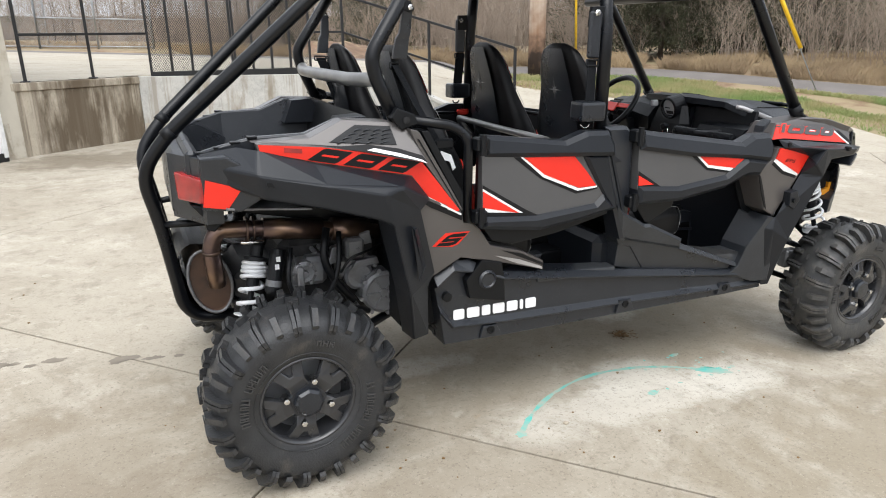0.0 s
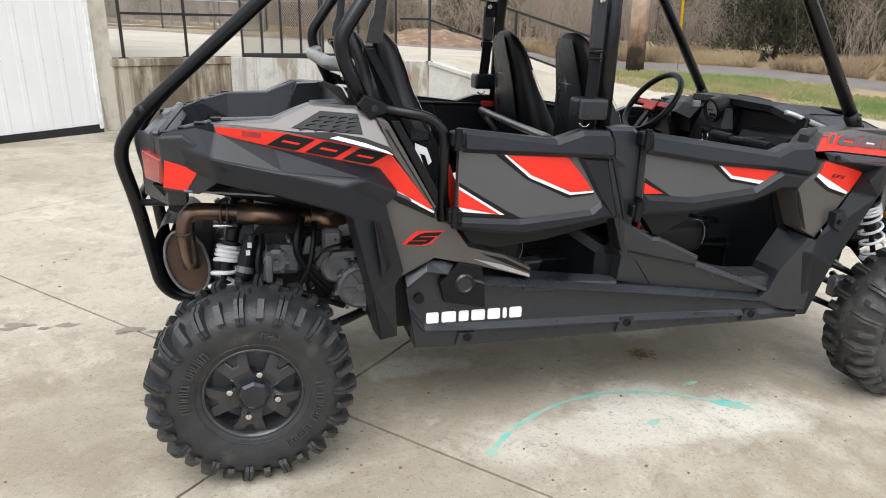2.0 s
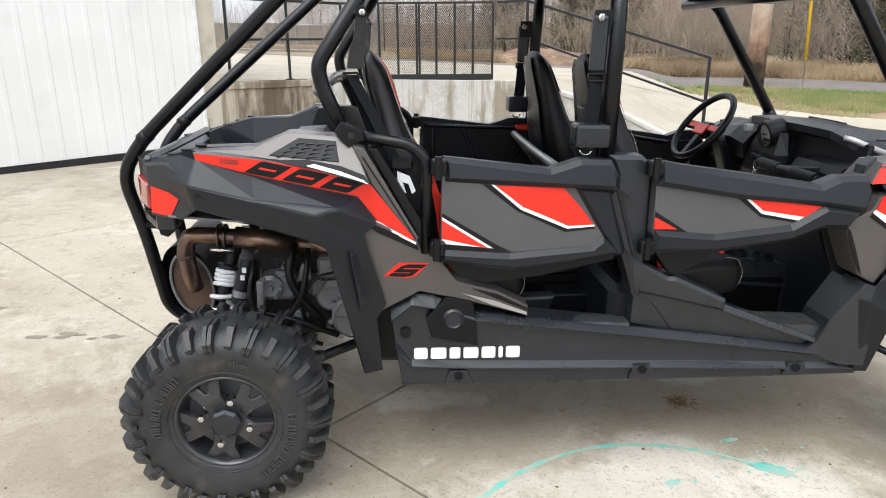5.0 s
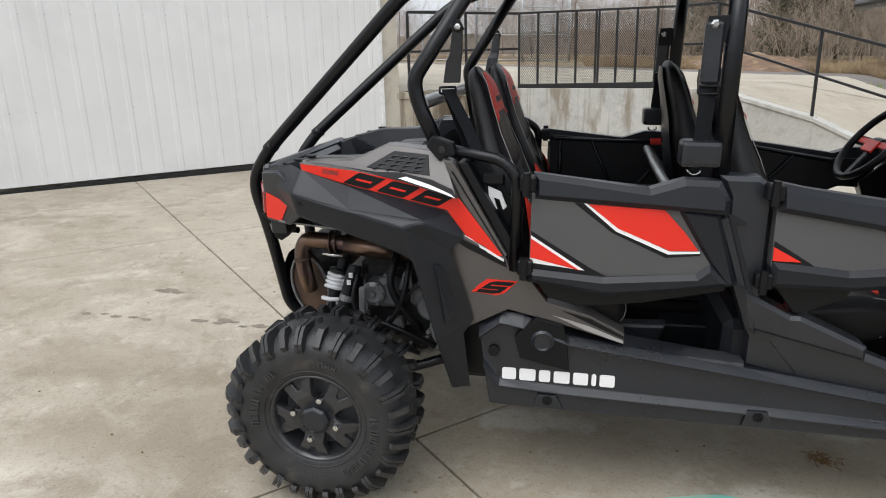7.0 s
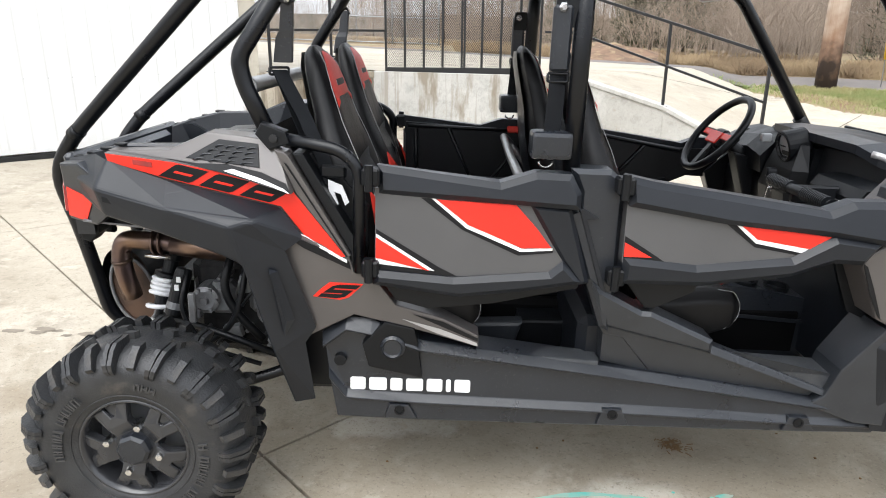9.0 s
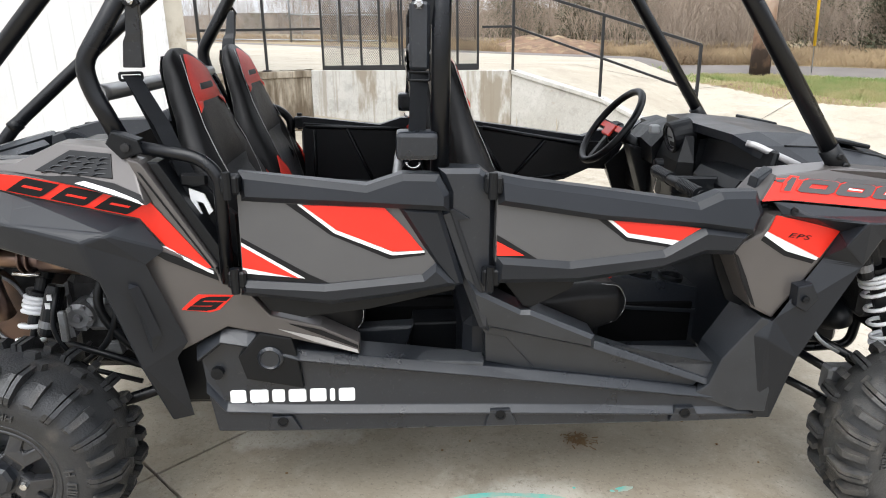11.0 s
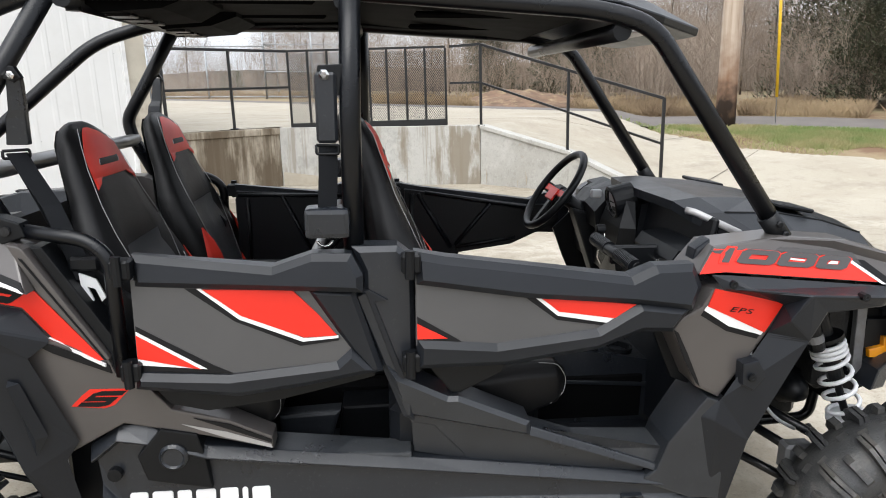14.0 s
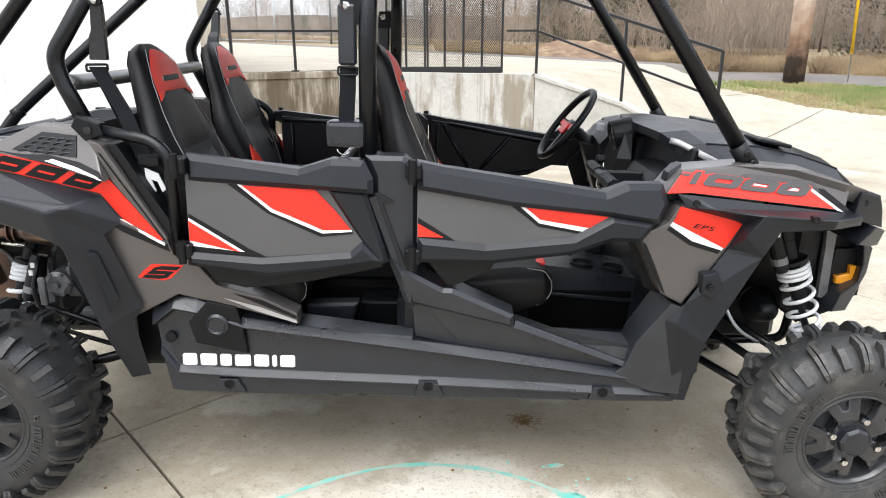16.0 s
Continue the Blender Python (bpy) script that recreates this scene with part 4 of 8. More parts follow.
r2t_z = along([0.56, 0.62, 0.66, 0.87, 1.547, 2.13, 2.32], [0.54, 0.462, 0.455, 0.447, 0.434, 0.414, 0.411])
r2b_z = along([0.56, 0.62, 0.87, 1.548, 2.132, 2.32], [0.52, 0.450, 0.437, 0.424, 0.405, 0.402])
bot_z = along([0.50, 0.56, 0.9, 2.2, 2.32], [0.390, 0.368, 0.362, 0.366, 0.370])
rows = []
for x in ST:
    e = smooth(2.0, 2.32, x)
    k = 0.16 if x < 0.6 else 0.0
    rows.append([(px_ + k * (0.665 - pz_), py_, pz_) for px_, py_, pz_ in [(x, -0.52, top_z(x) + 0.004), (x, -0.616, top_z(x)), (x, -0.646, r1_z(x)), (x, -0.642, r1_z(x) - 0.006), (x, -0.608 - 0.02 * e, r1_z(x) - 0.016), (x, -0.620 - 0.01 * e, r2t_z(x) + 0.007), (x, -0.644, r2b_z(x) - 0.002), (x, -0.642, r2b_z(x) - 0.008), (x, -0.628, r2b_z(x) - 0.012), (x, -0.630, bot_z(x) + 0.004), (x, -0.622, bot_z(x) - 0.004), (x, -0.50, bot_z(x) - 0.005)]])
bm = bmesh.new()
vv = [[bm.verts.new(p) for p in r] for r in rows]
for a, b in zip(vv, vv[1:]):
    for i in range(len(a) - 1):
        bm.faces.new((a[i], a[i + 1], b[i + 1], b[i]))
bm.faces.new(vv[0])
bm.faces.new(vv[-1][::-1])
bevelled(bm, 0.003)
sill = both("sill_panel", bm, M_PLASTIC, "black moulded plastic sill panel")
# white maker's mark as a row of plain blocks
x = 0.650
def cut_box(x0, x1, z0, z1, c):
    return [(x0 + c, z0), (x1 - c, z0), (x1, z0 + c), (x1, z1 - c), (x1 - c, z1), (x0 + c, z1), (x0, z1 - c), (x0, z0 + c)]
for w in (0.050, 0.058, 0.040, 0.056, 0.052, 0.016, 0.052):
    both("mark_block", decal(cut_box(x, x + w, 0.466, 0.5095, 0.005), lambda x_, z_: -0.610 - 0.009 * (r1_z(x_) - 0.016 - z_) / (r1_z(x_) - 0.016 - r2t_z(x_)), 0.004), M_WHITE, "white plain mark block", parent=sill)
    x += w + 0.0120
# filler recess with its round cap
pent = [(0.692, 0.641), (0.763, 0.722), (0.858, 0.700), (0.872, 0.640), (0.886, 0.520), (0.712, 0.562)]
fy = plane_y((0.70, -0.648, 0.64), (0.86, -0.642, 0.70), (0.88, -0.634, 0.52))
recess = both("filler_recess", prism(pent, fy, -0.55, 0.006), M_DARK, parent=sill)
bm = lathe([(0.042, -0.61), (0.040, -0.648), (0.032, -0.656), (0.027, -0.650), (0.002, -0.650)], 20, "y", (0.790, 0, 0.634))
both("filler_cap", bm, M_PLASTIC, "round black cap", smooth=False, parent=recess)
for bx in (0.815, 1.52, 2.14):
    bz = 0.403 if bx < 1 else 0.412 if bx < 2 else 0.405
    b = prism([(bx - 0.050, bot_z(bx) + 0.010), (bx - 0.034, bz + 0.022), (bx + 0.030, bz + 0.022), (bx + 0.058, bot_z(bx) + 0.010)], -0.6425, -0.57, 0.004)
    lug = both("bolt_boss", b, M_PLASTIC, parent=sill)
    both("bolt", lathe([(0.018, -0.62), (0.018, -0.6465), (0.012, -0.6465), (0.011, -0.6435), (0.001, -0.6435)], 12, "y", (bx, 0, bz + 0.002)), M_DARK, parent=lug)
b = lathe([(0.02, -0.6), (0.02, -0.632), (0.012, -0.633), (0.001, -0.632)], 10, "y", (0.618, 0, 0.575))
both("side_bolt", b, M_DARK, parent=sill)

# foot-well trim strips and steps
bm = prism([(1.05, 0.616), (1.462, 0.596), (1.462, 0.560), (1.05, 0.575)], -0.618, -0.535, 0.008)
both("step_plate", bm, M_DUSTY, "scuffed black step plate")
fy = plane_y((1.42, -0.69, 0.87), (1.81, -0.655, 0.66), (1.44, -0.660, 0.74))
arch = [(1.395, 0.90), (1.43, 0.868), (1.565, 0.796), (1.595, 0.796), (1.807, 0.700), (1.812, 0.648), (1.438, 0.738)]
both("pillar_foot", prism(arch, fy, -0.56, 0.014, None, 1), M_SCUFFED)
fy2 = plane_y((1.44, -0.655, 0.735), (1.82, -0.648, 0.64), (1.64, -0.635, 0.56))
web = [(1.438, 0.738), (1.812, 0.648), (2.19, 0.520), (2.165, 0.475), (1.635, 0.555), (1.53, 0.685), (1.462, 0.700)]
both("lower_web", prism(web, plane_y((1.44, -0.636, 0.735), (2.19, -0.618, 0.52), (1.64, -0.604, 0.555)), -0.54, 0.006), M_SCUFFED)
tri_ = [(1.462, 0.700), (1.53, 0.685), (1.635, 0.556), (1.470, 0.590)]
both("lower_web_inset", prism(tri_, plane_y((1.46, -0.622, 0.70), (1.53, -0.622, 0.685), (1.60, -0.600, 0.56)), -0.54, 0.003), M_SCUFFED)
both("edge_strip", prism([(1.81, 0.646), (1.815, 0.672), (2.235, 0.516), (2.222, 0.500)], plane_y((1.81, -0.640, 0.65), (2.22, -0.634, 0.51), (1.9, -0.622, 0.66)), -0.58, 0.004), M_SCUFFED)
both("front_step", prism([(1.94, 0.592), (2.275, 0.575), (2.225, 0.500), (1.83, 0.640)], -0.620, -0.50, 0.006), M_DUSTY)
both("kick_panel", prism([(2.205, 0.512), (2.232, 0.612), (2.325, 0.768), (2.40, 0.745), (2.40, 0.42), (2.31, 0.42), (2.16, 0.47)], plane_y((2.2, -0.642, 0.5), (2.35, -0.685, 0.75), (2.35, -0.66, 0.42)), -0.50, 0.006), M_SCUFFED)

# -- doors --
rear_door = (new("rear_door"), new("rear_door"))
front_door = (new("front_door"), new("front_door"))
for d in (*rear_door, *front_door):
    d.parent = rig
    d["label"] = "half-height door, grey skin with red and white stripes in a black frame"
o = [(0.738, 1.226), (1.100, 1.190), (1.202, 1.224), (1.307, 1.223), (1.336, 1.168), (1.336, 1.122), (1.19, 1.127), (1.00, 1.134), (0.744, 1.142)]
both("top_beam", prism(o, plane_y((0.74, -0.674, 1.2), (1.3, -0.706, 1.2), (1.1, -0.708, 1.13)), -0.63, 0.017, None, 1), M_PLASTIC2, parent=rear_door)
o = [(1.19, 1.130), (1.312, 1.124), (1.384, 0.893), (1.355, 0.885), (1.297, 0.958)]
both("arm", prism(o, -0.700, -0.63, 0.012, None, 1), M_PLASTIC2, parent=rear_door)
o = [(0.735, 0.912), (0.974, 0.897), (1.259, 0.925), (1.300, 0.962), (1.372, 0.893), (1.184, 0.859), (0.994, 0.834), (0.73, 0.866)]
both("low_beam", prism(o, -0.710, -0.63, 0.017, None, 1), M_PLASTIC2, parent=rear_door)
skin = [(0.735, 1.16), (1.21, 1.145), (1.32, 0.955), (1.26, 0.905), (0.974, 0.875), (0.735, 0.89)]
SK = plane_y((0.74, -0.672, 1.1), (1.3, -0.684, 1.1), (1.0, -0.688, 0.9))
skins = both("door_skin", prism(skin, SK, -0.64, 0), M_DOORGREY, "grey painted sheet", parent=rear_door)
red1 = [(0.918, 1.1325), (1.150, 1.126), (1.215, 1.058), (1.262, 1.000), (1.176, 0.996), (1.012, 1.060)]
both("black_band", decal(stripe([(0.870, 1.136), (0.995, 1.044), (1.165, 0.972), (1.268, 0.985)][::-1], 0.034)[:4] + [(0.912, 1.134), (1.010, 1.060), (1.176, 0.994), (1.268, 1.000)], SK, 0.002), M_BLACKDEC, parent=skins)
both("white_band", decal([(0.902, 1.1345), (1.006, 1.050), (1.171, 0.984), (1.266, 0.992), (1.266, 0.999), (1.175, 0.994), (1.010, 1.062), (0.912, 1.1345)], SK, 0.0035), M_WHITE, parent=skins)
both("red_band", decal(red1, SK, 0.005), M_RED, parent=skins)
both("black_wedge", decal([(0.738, 1.036), (0.738, 0.905), (0.985, 0.899), (0.93, 0.925)], SK, 0.002), M_BLACKDEC, parent=skins)
both("white_wedge", decal([(0.738, 1.022), (0.738, 0.93), (0.916, 0.914)], SK, 0.0035), M_WHITE, parent=skins)
both("red_wedge", decal([(0.738, 1.012), (0.738, 0.948), (0.900, 0.914)], SK, 0.005), M_RED, parent=skins)
both("inner_lining", prism([(0.74, 0.88), (0.98, 0.86), (1.37, 0.90), (1.36, 0.86), (1.1, 0.80), (0.90, 0.775), (0.80, 0.80)], -0.655, -0.60, 0.006), M_DARK, parent=rear_door)
both("inner_panel", prism([(0.75, 1.2), (1.32, 1.17), (1.34, 0.90), (0.98, 0.85), (0.75, 0.88)], -0.632, -0.59, 0.01), M_DARK, parent=rear_door)

o = [(1.471, 1.223), (1.556, 1.207), (1.80, 1.176), (2.069, 1.140), (2.14, 1.169), (2.251, 1.171), (2.272, 1.110), (2.243, 1.047), (2.087, 1.068), (1.772, 1.094), (1.556, 1.126), (1.478, 1.137)]
both("top_beam", prism(o, plane_y((1.47, -0.696, 1.2), (2.25, -0.696, 1.15), (1.8, -0.718, 1.1)), -0.63, 0.018, None, 1), M_PLASTIC2, parent=front_door)
o = [(1.478, 0.982), (1.696, 0.965), (1.975, 0.998), (2.095, 1.070), (2.242, 1.052), (2.194, 0.982), (2.103, 0.985), (1.98, 0.937), (1.723, 0.900), (1.474, 0.898)]
both("low_beam", prism(o, -0.717, -0.63, 0.018, None, 1), M_PLASTIC2, parent=front_door)
skin = [(1.475, 1.16), (2.10, 1.085), (2.12, 1.06), (1.98, 0.985), (1.70, 0.95), (1.475, 0.965)]
SF = plane_y((1.5, -0.688, 1.1), (2.1, -0.692, 1.07), (1.7, -0.700, 0.95))
skinf = both("door_skin", prism(skin, SF, -0.64, 0), M_DOORGREY, "grey painted sheet", parent=front_door)
both("black_band", decal([(1.765, 1.098), (1.862, 1.026), (2.05, 0.998), (2.086, 1.020), (2.070, 1.030), (1.867, 1.052), (1.808, 1.094)], SF, 0.002), M_BLACKDEC, parent=skinf)
both("white_band", decal([(1.795, 1.0955), (1.864, 1.038), (2.050, 1.006), (2.072, 1.022), (1.867, 1.052), (1.808, 1.0945)], SF, 0.0035), M_WHITE, parent=skinf)
both("red_band", decal([(1.812, 1.0935), (2.088, 1.064), (2.066, 1.021), (1.867, 1.050)], SF, 0.005), M_RED, parent=skinf)
both("black_wedge", decal([(1.478, 1.046), (1.478, 0.982), (1.60, 0.972), (1.58, 0.985)], SF, 0.002), M_BLACKDEC, parent=skinf)
both("red_wedge", decal([(1.478, 1.027), (1.478, 0.984), (1.56, 0.984)], SF, 0.005), M_RED, parent=skinf)
both("inner_lining", prism([(1.49, 0.91), (1.74, 0.905), (1.72, 0.86), (1.60, 0.80), (1.575, 0.802)], -0.655, -0.60, 0.006), M_DARK, parent=front_door)
both("inner_panel", prism([(1.49, 1.2), (2.06, 1.12), (2.2, 1.12), (2.2, 1.04), (1.98, 0.94), (1.74, 0.905), (1.49, 0.91)], -0.632, -0.59, 0.01), M_DARK, parent=front_door)
for k, (a, b) in enumerate((((0.80, 1.17), (0.80, 0.88)), ((0.95, 1.18), (1.10, 0.86)), ((1.10, 0.86), (1.30, 1.12)), ((0.76, 1.185), (1.30, 1.175)))):
    both("lining_rib", tube([(a[0], -0.588, a[1]), (b[0], -0.588, b[1])], 0.009, 6, 0), M_DARK, parent=rear_door)
for k, (a, b) in enumerate((((1.55, 1.18), (1.70, 0.93)), ((1.58, 1.185), (2.05, 1.11)), ((1.72, 0.94), (1.88, 1.13)), ((1.72, 0.93), (2.0, 0.97)), ((1.52, 1.18), (1.52, 0.92)))):
    both("lining_rib", tube([(a[0], -0.588, a[1]), (b[0], -0.588, b[1])], 0.010, 6, 0), M_DARK, parent=front_door)
both("inner_pull", box(1.225, 1.300, -0.592, -0.578, 1.165, 1.197, 0.006), M_REDV, "red inner latch pull", parent=rear_door)
for doors, hx in ((rear_door, 0.715), (front_door, 1.455)):
    for hz in (1.195, 0.915):
        b = box(hx - 0.018, hx + 0.034, -0.708, -0.655, hz - 0.026, hz + 0.026, 0.006)
        joined(b, lathe([(0.013, hz - 0.038), (0.013, hz + 0.038)], 10, "z", (hx + 0.004, -0.708, 0)))
        both("hinge", b, M_DARK, parent=doors)

# -- pillar cover between the doors --
o = [(1.306, 1.236), (1.336, 1.167), (1.336, 1.121), (1.303, 1.109), (1.385, 0.880), (1.438, 0.738), (1.470, 0.72), (1.475, 0.86), (1.472, 1.199), (1.429, 1.233)]
both("pillar_cover", prism(o, plane_y((1.3, -0.675, 1.2), (1.47, -0.655, 1.2), (1.43, -0.672, 0.8)), -0.58, 0.014, None, 1), M_PLASTIC)
both("pillar_ridge", prism([(1.338, 1.118), (1.352, 1.120), (1.40, 1.09), (1.365, 1.085), (1.445, 0.86), (1.430, 0.85), (1.345, 1.10)], -0.678, -0.62, 0.003), M_PLASTIC2)

# -- rear quarter --
fq = plane_y((0.45, -0.672, 1.0), (0.95, -0.640, 0.74), (0.55, -0.640, 0.68))
o = [(0.441, 0.990), (0.505, 1.008), (0.655, 0.940), (0.668, 0.898), (0.712, 0.885), (0.745, 0.852), (0.798, 0.780), (0.948, 0.738), (1.064, 0.678), (1.066, 0.636), (0.88, 0.690), (0.751, 0.722), (0.667, 0.742), (0.52, 0.660)]
quarter = both("quarter_panel", prism(o, fq, -0.56, 0.006), M_GREY, "metallic grey painted quarter panel")
both("silver_flash", decal([(0.82, 0.732), (0.94, 0.700), (1.060, 0.652), (1.062, 0.640), (0.93, 0.684)], fq, 0.002), M_SILVER, parent=quarter)
both("black_flash", decal([(0.855, 0.750), (0.95, 0.725), (1.062, 0.668), (1.062, 0.658), (0.94, 0.712)], fq, 0.0035), M_BLACKDEC, parent=quarter)
both("black_tail", decal([(0.468, 1.002), (0.520, 0.990), (0.655, 0.925), (0.660, 0.900), (0.52, 0.966)], fq, 0.004), M_BLACKDEC, parent=quarter)
# angular S emblem
sx, sz = 0.550, 0.791
def sh(u, v):
    return (sx + u * 0.094 + v * 0.046, sz + 0.010 + v * 0.046 - u * 0.002)
s_in = [sh(0.02, 0.06), sh(0.66, 0.0), sh(0.88, 0.12), sh(0.93, 0.62), sh(0.26, 0.64), sh(0.28, 0.74), sh(0.97, 0.72), sh(0.99, 1.02), sh(0.30, 1.02), sh(0.12, 0.88), sh(0.05, 0.38), sh(0.70, 0.38), sh(0.68, 0.30), sh(0.03, 0.32)]
both("emblem_edge", decal([(sx - 0.011, sz + 0.013), (sx + 0.074, sz + 0.003), (sx + 0.102, sz + 0.012), (sx + 0.148, sz + 0.060), (sx + 0.044, sz + 0.063), (sx + 0.020, sz + 0.044)], fq, 0.0015), M_RED, parent=quarter)
both("emblem", decal(s_in, fq, 0.0030), M_BLACKDEC, "black angular S emblem", parent=quarter)

fs = plane_y((-0.06, -0.600, 1.21), (0.49, -0.662, 1.14), (0.64, -0.668, 0.94))
o = [(-0.09, 1.222), (0.123, 1.208), (0.264, 1.188), (0.488, 1.144), (0.652, 0.944), (0.642, 0.920), (0.505, 0.985), (0.440, 1.080), (0.102, 1.145), (-0.085, 1.190)]
band = both("side_band", prism(o, lambda x, z: fs(x, z) + 0.002, -0.55, 0.003), M_GREY)
red = [(-0.085, 1.2195), (0.123, 1.205), (0.264, 1.184), (0.488, 1.141), (0.645, 0.944), (0.632, 0.940), (0.518, 1.006), (0.453, 1.090), (0.102, 1.154), (-0.08, 1.196)]
both("red_stripe", decal(red, fs, 0.002), M_RED, "bright red side stripe", parent=band)
both("white_tail", decal([(0.478, 1.012), (0.520, 1.004), (0.634, 0.940), (0.650, 0.932), (0.650, 0.924), (0.520, 0.990)], fs, 0.0065), M_WHITE, parent=band)
# black slanted model-name shapes, plain bold blocks
for x0, w in ((0.108, 0.098), (0.232, 0.098), (0.356, 0.096)):
    def q(u, v):
        xx = x0 + u * w + (v - 0.5) * 0.062
        return (xx, 1.1775 - (xx - 0.13) * 0.180 + (v - 0.5) * 0.050)
    both("name_block", decal([q(0, 0), q(0.95, 0), q(1, 0.12), q(1, 1), q(0.05, 1), q(0, 0.88)], fs, 0.004), M_BLACKDEC, "black slanted block", parent=band)
    both("name_slit", decal([q(0.22, 0.42), q(0.78, 0.42), q(0.78, 0.56), q(0.22, 0.56)], fs, 0.0055), M_RED, parent=band)
both("small_mark", decal([(0.0, 1.192), (0.0, 1.207), (0.06, 1.201), (0.06, 1.186)], fs, 0.004), M_TAIL, parent=band)

fg = plane_y((0.0, -0.575, 1.22), (0.45, -0.640, 1.25), (0.30, -0.660, 1.17))
o = [(-0.10, 1.222), (0.097, 1.234), (0.219, 1.292), (0.394, 1.282), (0.440, 1.264), (0.495, 1.140), (0.264, 1.186), (0.123, 1.206)]
upper = both("upper_quarter", prism(o, fg, -0.50, 0.006), M_GREY, "metallic grey panel with an air intake")
both("black_swoosh", decal([(0.10, 1.2110), (0.20, 1.2050), (0.29, 1.2080), (0.40, 1.193), (0.478, 1.168), (0.492, 1.146), (0.44, 1.156), (0.264, 1.187)], fg, 0.003), M_BLACKDEC, parent=upper)
both("white_stripe", decal([(0.285, 1.190), (0.312, 1.1965), (0.40, 1.177), (0.474, 1.154), (0.490, 1.143), (0.44, 1.157)], fg, 0.005), M_WHITE, parent=upper)
vent = [(0.160, 1.218), (0.258, 1.274), (0.382, 1.268), (0.394, 1.205)]
grille = both("intake_grille", prism(vent, lambda x, z: fg(x, z) - 0.004, lambda x, z: fg(x, z) + 0.01, 0.002), M_DARK, "black honeycomb air intake", parent=upper)
bm = None
for r in range(4):
    n_ = 4
    for c in range(n_):
        z = 1.214 + r * 0.0135
        xa = 0.185 + r * 0.022 + c * (0.20 - r * 0.022) / n_
        wx = (0.20 - r * 0.022) / n_
        zz = z - 0.02 * (xa - 0.18)
        bm = tube([(xa, fg(xa, zz) - 0.006, zz), (xa + wx * 0.3, fg(xa, zz) - 0.006, zz + 0.006), (xa + wx * 0.7, fg(xa, zz) - 0.006, zz + 0.006), (xa + wx, fg(xa, zz) - 0.006, zz)], 0.0022, 5, 0, bm)
both("grille_bars", bm, M_PLASTIC, parent=grille)
both("quarter_trim", prism([(0.440, 1.262), (0.470, 1.254), (0.480, 1.246), (0.660, 0.945), (0.648, 0.936), (0.500, 1.135)], -0.668, -0.60, 0.004), M_GREY)
both("quarter_trim_groove", prism([(0.468, 1.225), (0.476, 1.222), (0.652, 0.942), (0.648, 0.942)], -0.671, -0.66, 0.0), M_DARK)
both("jamb", prism([(0.49, 1.25), (0.52, 1.25), (0.70, 0.95), (0.70, 0.88), (0.66, 0.90), (0.66, 0.95)], -0.655, -0.56, 0.004), M_DARK)
both("jamb_lining", prism([(0.50, 1.24), (0.56, 1.24), (0.705, 1.08), (0.705, 0.86), (0.62, 0.88)], -0.585, -0.555, 0.004), M_DARK)

# rear fender: top facet, crease, flank, and the flare that runs down in front of the wheel
V = {
    "a1": (-0.265, -0.47, 1.178), "a2": (-0.15, -0.53, 1.205), "a3": (-0.085, -0.598, 1.200), "a4": (0.10, -0.625, 1.150), "a5": (0.45, -0.660, 1.087), "a6": (0.52, -0.672, 1.000),
    "c1": (-0.262, -0.50, 1.150), "c2": (-0.10, -0.665, 1.125), "c3": (0.12, -0.715, 1.085), "c4": (0.318, -0.755, 1.046), "c5": (0.385, -0.742, 1.066),
    "d1": (-0.255, -0.505, 1.095), "d2": (-0.08, -0.655, 1.040), "d3": (0.10, -0.700, 1.005), "d4": (0.290, -0.735, 0.955),
    "e2": (-0.08, -0.56, 1.035), "e3": (0.10, -0.56, 0.985), "e4": (0.27, -0.56, 0.93), "e1": (-0.255, -0.42, 1.095),
    "f1": (0.350, -0.745, 0.930), "f2": (0.425, -0.715, 0.636), "f3": (0.468, -0.640, 0.420), "f4": (0.535, -0.630, 0.430), "f5": (0.515, -0.665, 0.650), "f6": (0.548, -0.655, 0.700), "f7": (0.470, -0.700, 0.965),
    "g1": (0.335, -0.60, 0.930), "g2": (0.41, -0.58, 0.636), "g3": (0.455, -0.54, 0.420),
}
names = list(V)
faces = ["a1 a2 c1", "a2 a3 c2 c1", "a3 a4 c3 c2", "a4 a5 c5 c3", "c3 c5 c4", "a5 a6 c5", "c1 c2 d2 d1", "c2 c3 d3 d2", "c3 c4 d4 d3", "d2 d3 e3 e2", "d3 d4 e4 e3", "d1 d2 e2 e1", "c4 f1 d4", "c4 c5 f7 f1", "c5 a6 f7", "f1 f7 f6 f2", "f2 f6 f5", "f2 f5 f4 f3", "d4 f1 g1 e4", "f1 f2 g2 g1", "f2 f3 g3 g2"]
bm = from_lists([V[k] for k in names], [[names.index(k) for k in f.split()] for f in faces])
bevelled(bm, 0.011, 3)
fender = both("rear_fender", bm, M_PLASTIC2, "black moulded plastic rear fender")
both("flare_rib", from_lists([(0.425, -0.722, 0.915), (0.450, -0.718, 0.905), (0.492, -0.700, 0.745), (0.462, -0.712, 0.690), (0.430, -0.742, 0.905), (0.470, -0.722, 0.745)], [(0, 1, 4), (1, 2, 5, 4), (2, 3, 5), (0, 4, 5, 3)]), M_PLASTIC2, parent=fender)
both("marker_slot", prism([(-0.075, 1.105), (-0.03, 1.095), (-0.03, 1.078), (-0.075, 1.088)], lambda x, z: -0.672, -0.63, 0.002), M_DARK, parent=fender)
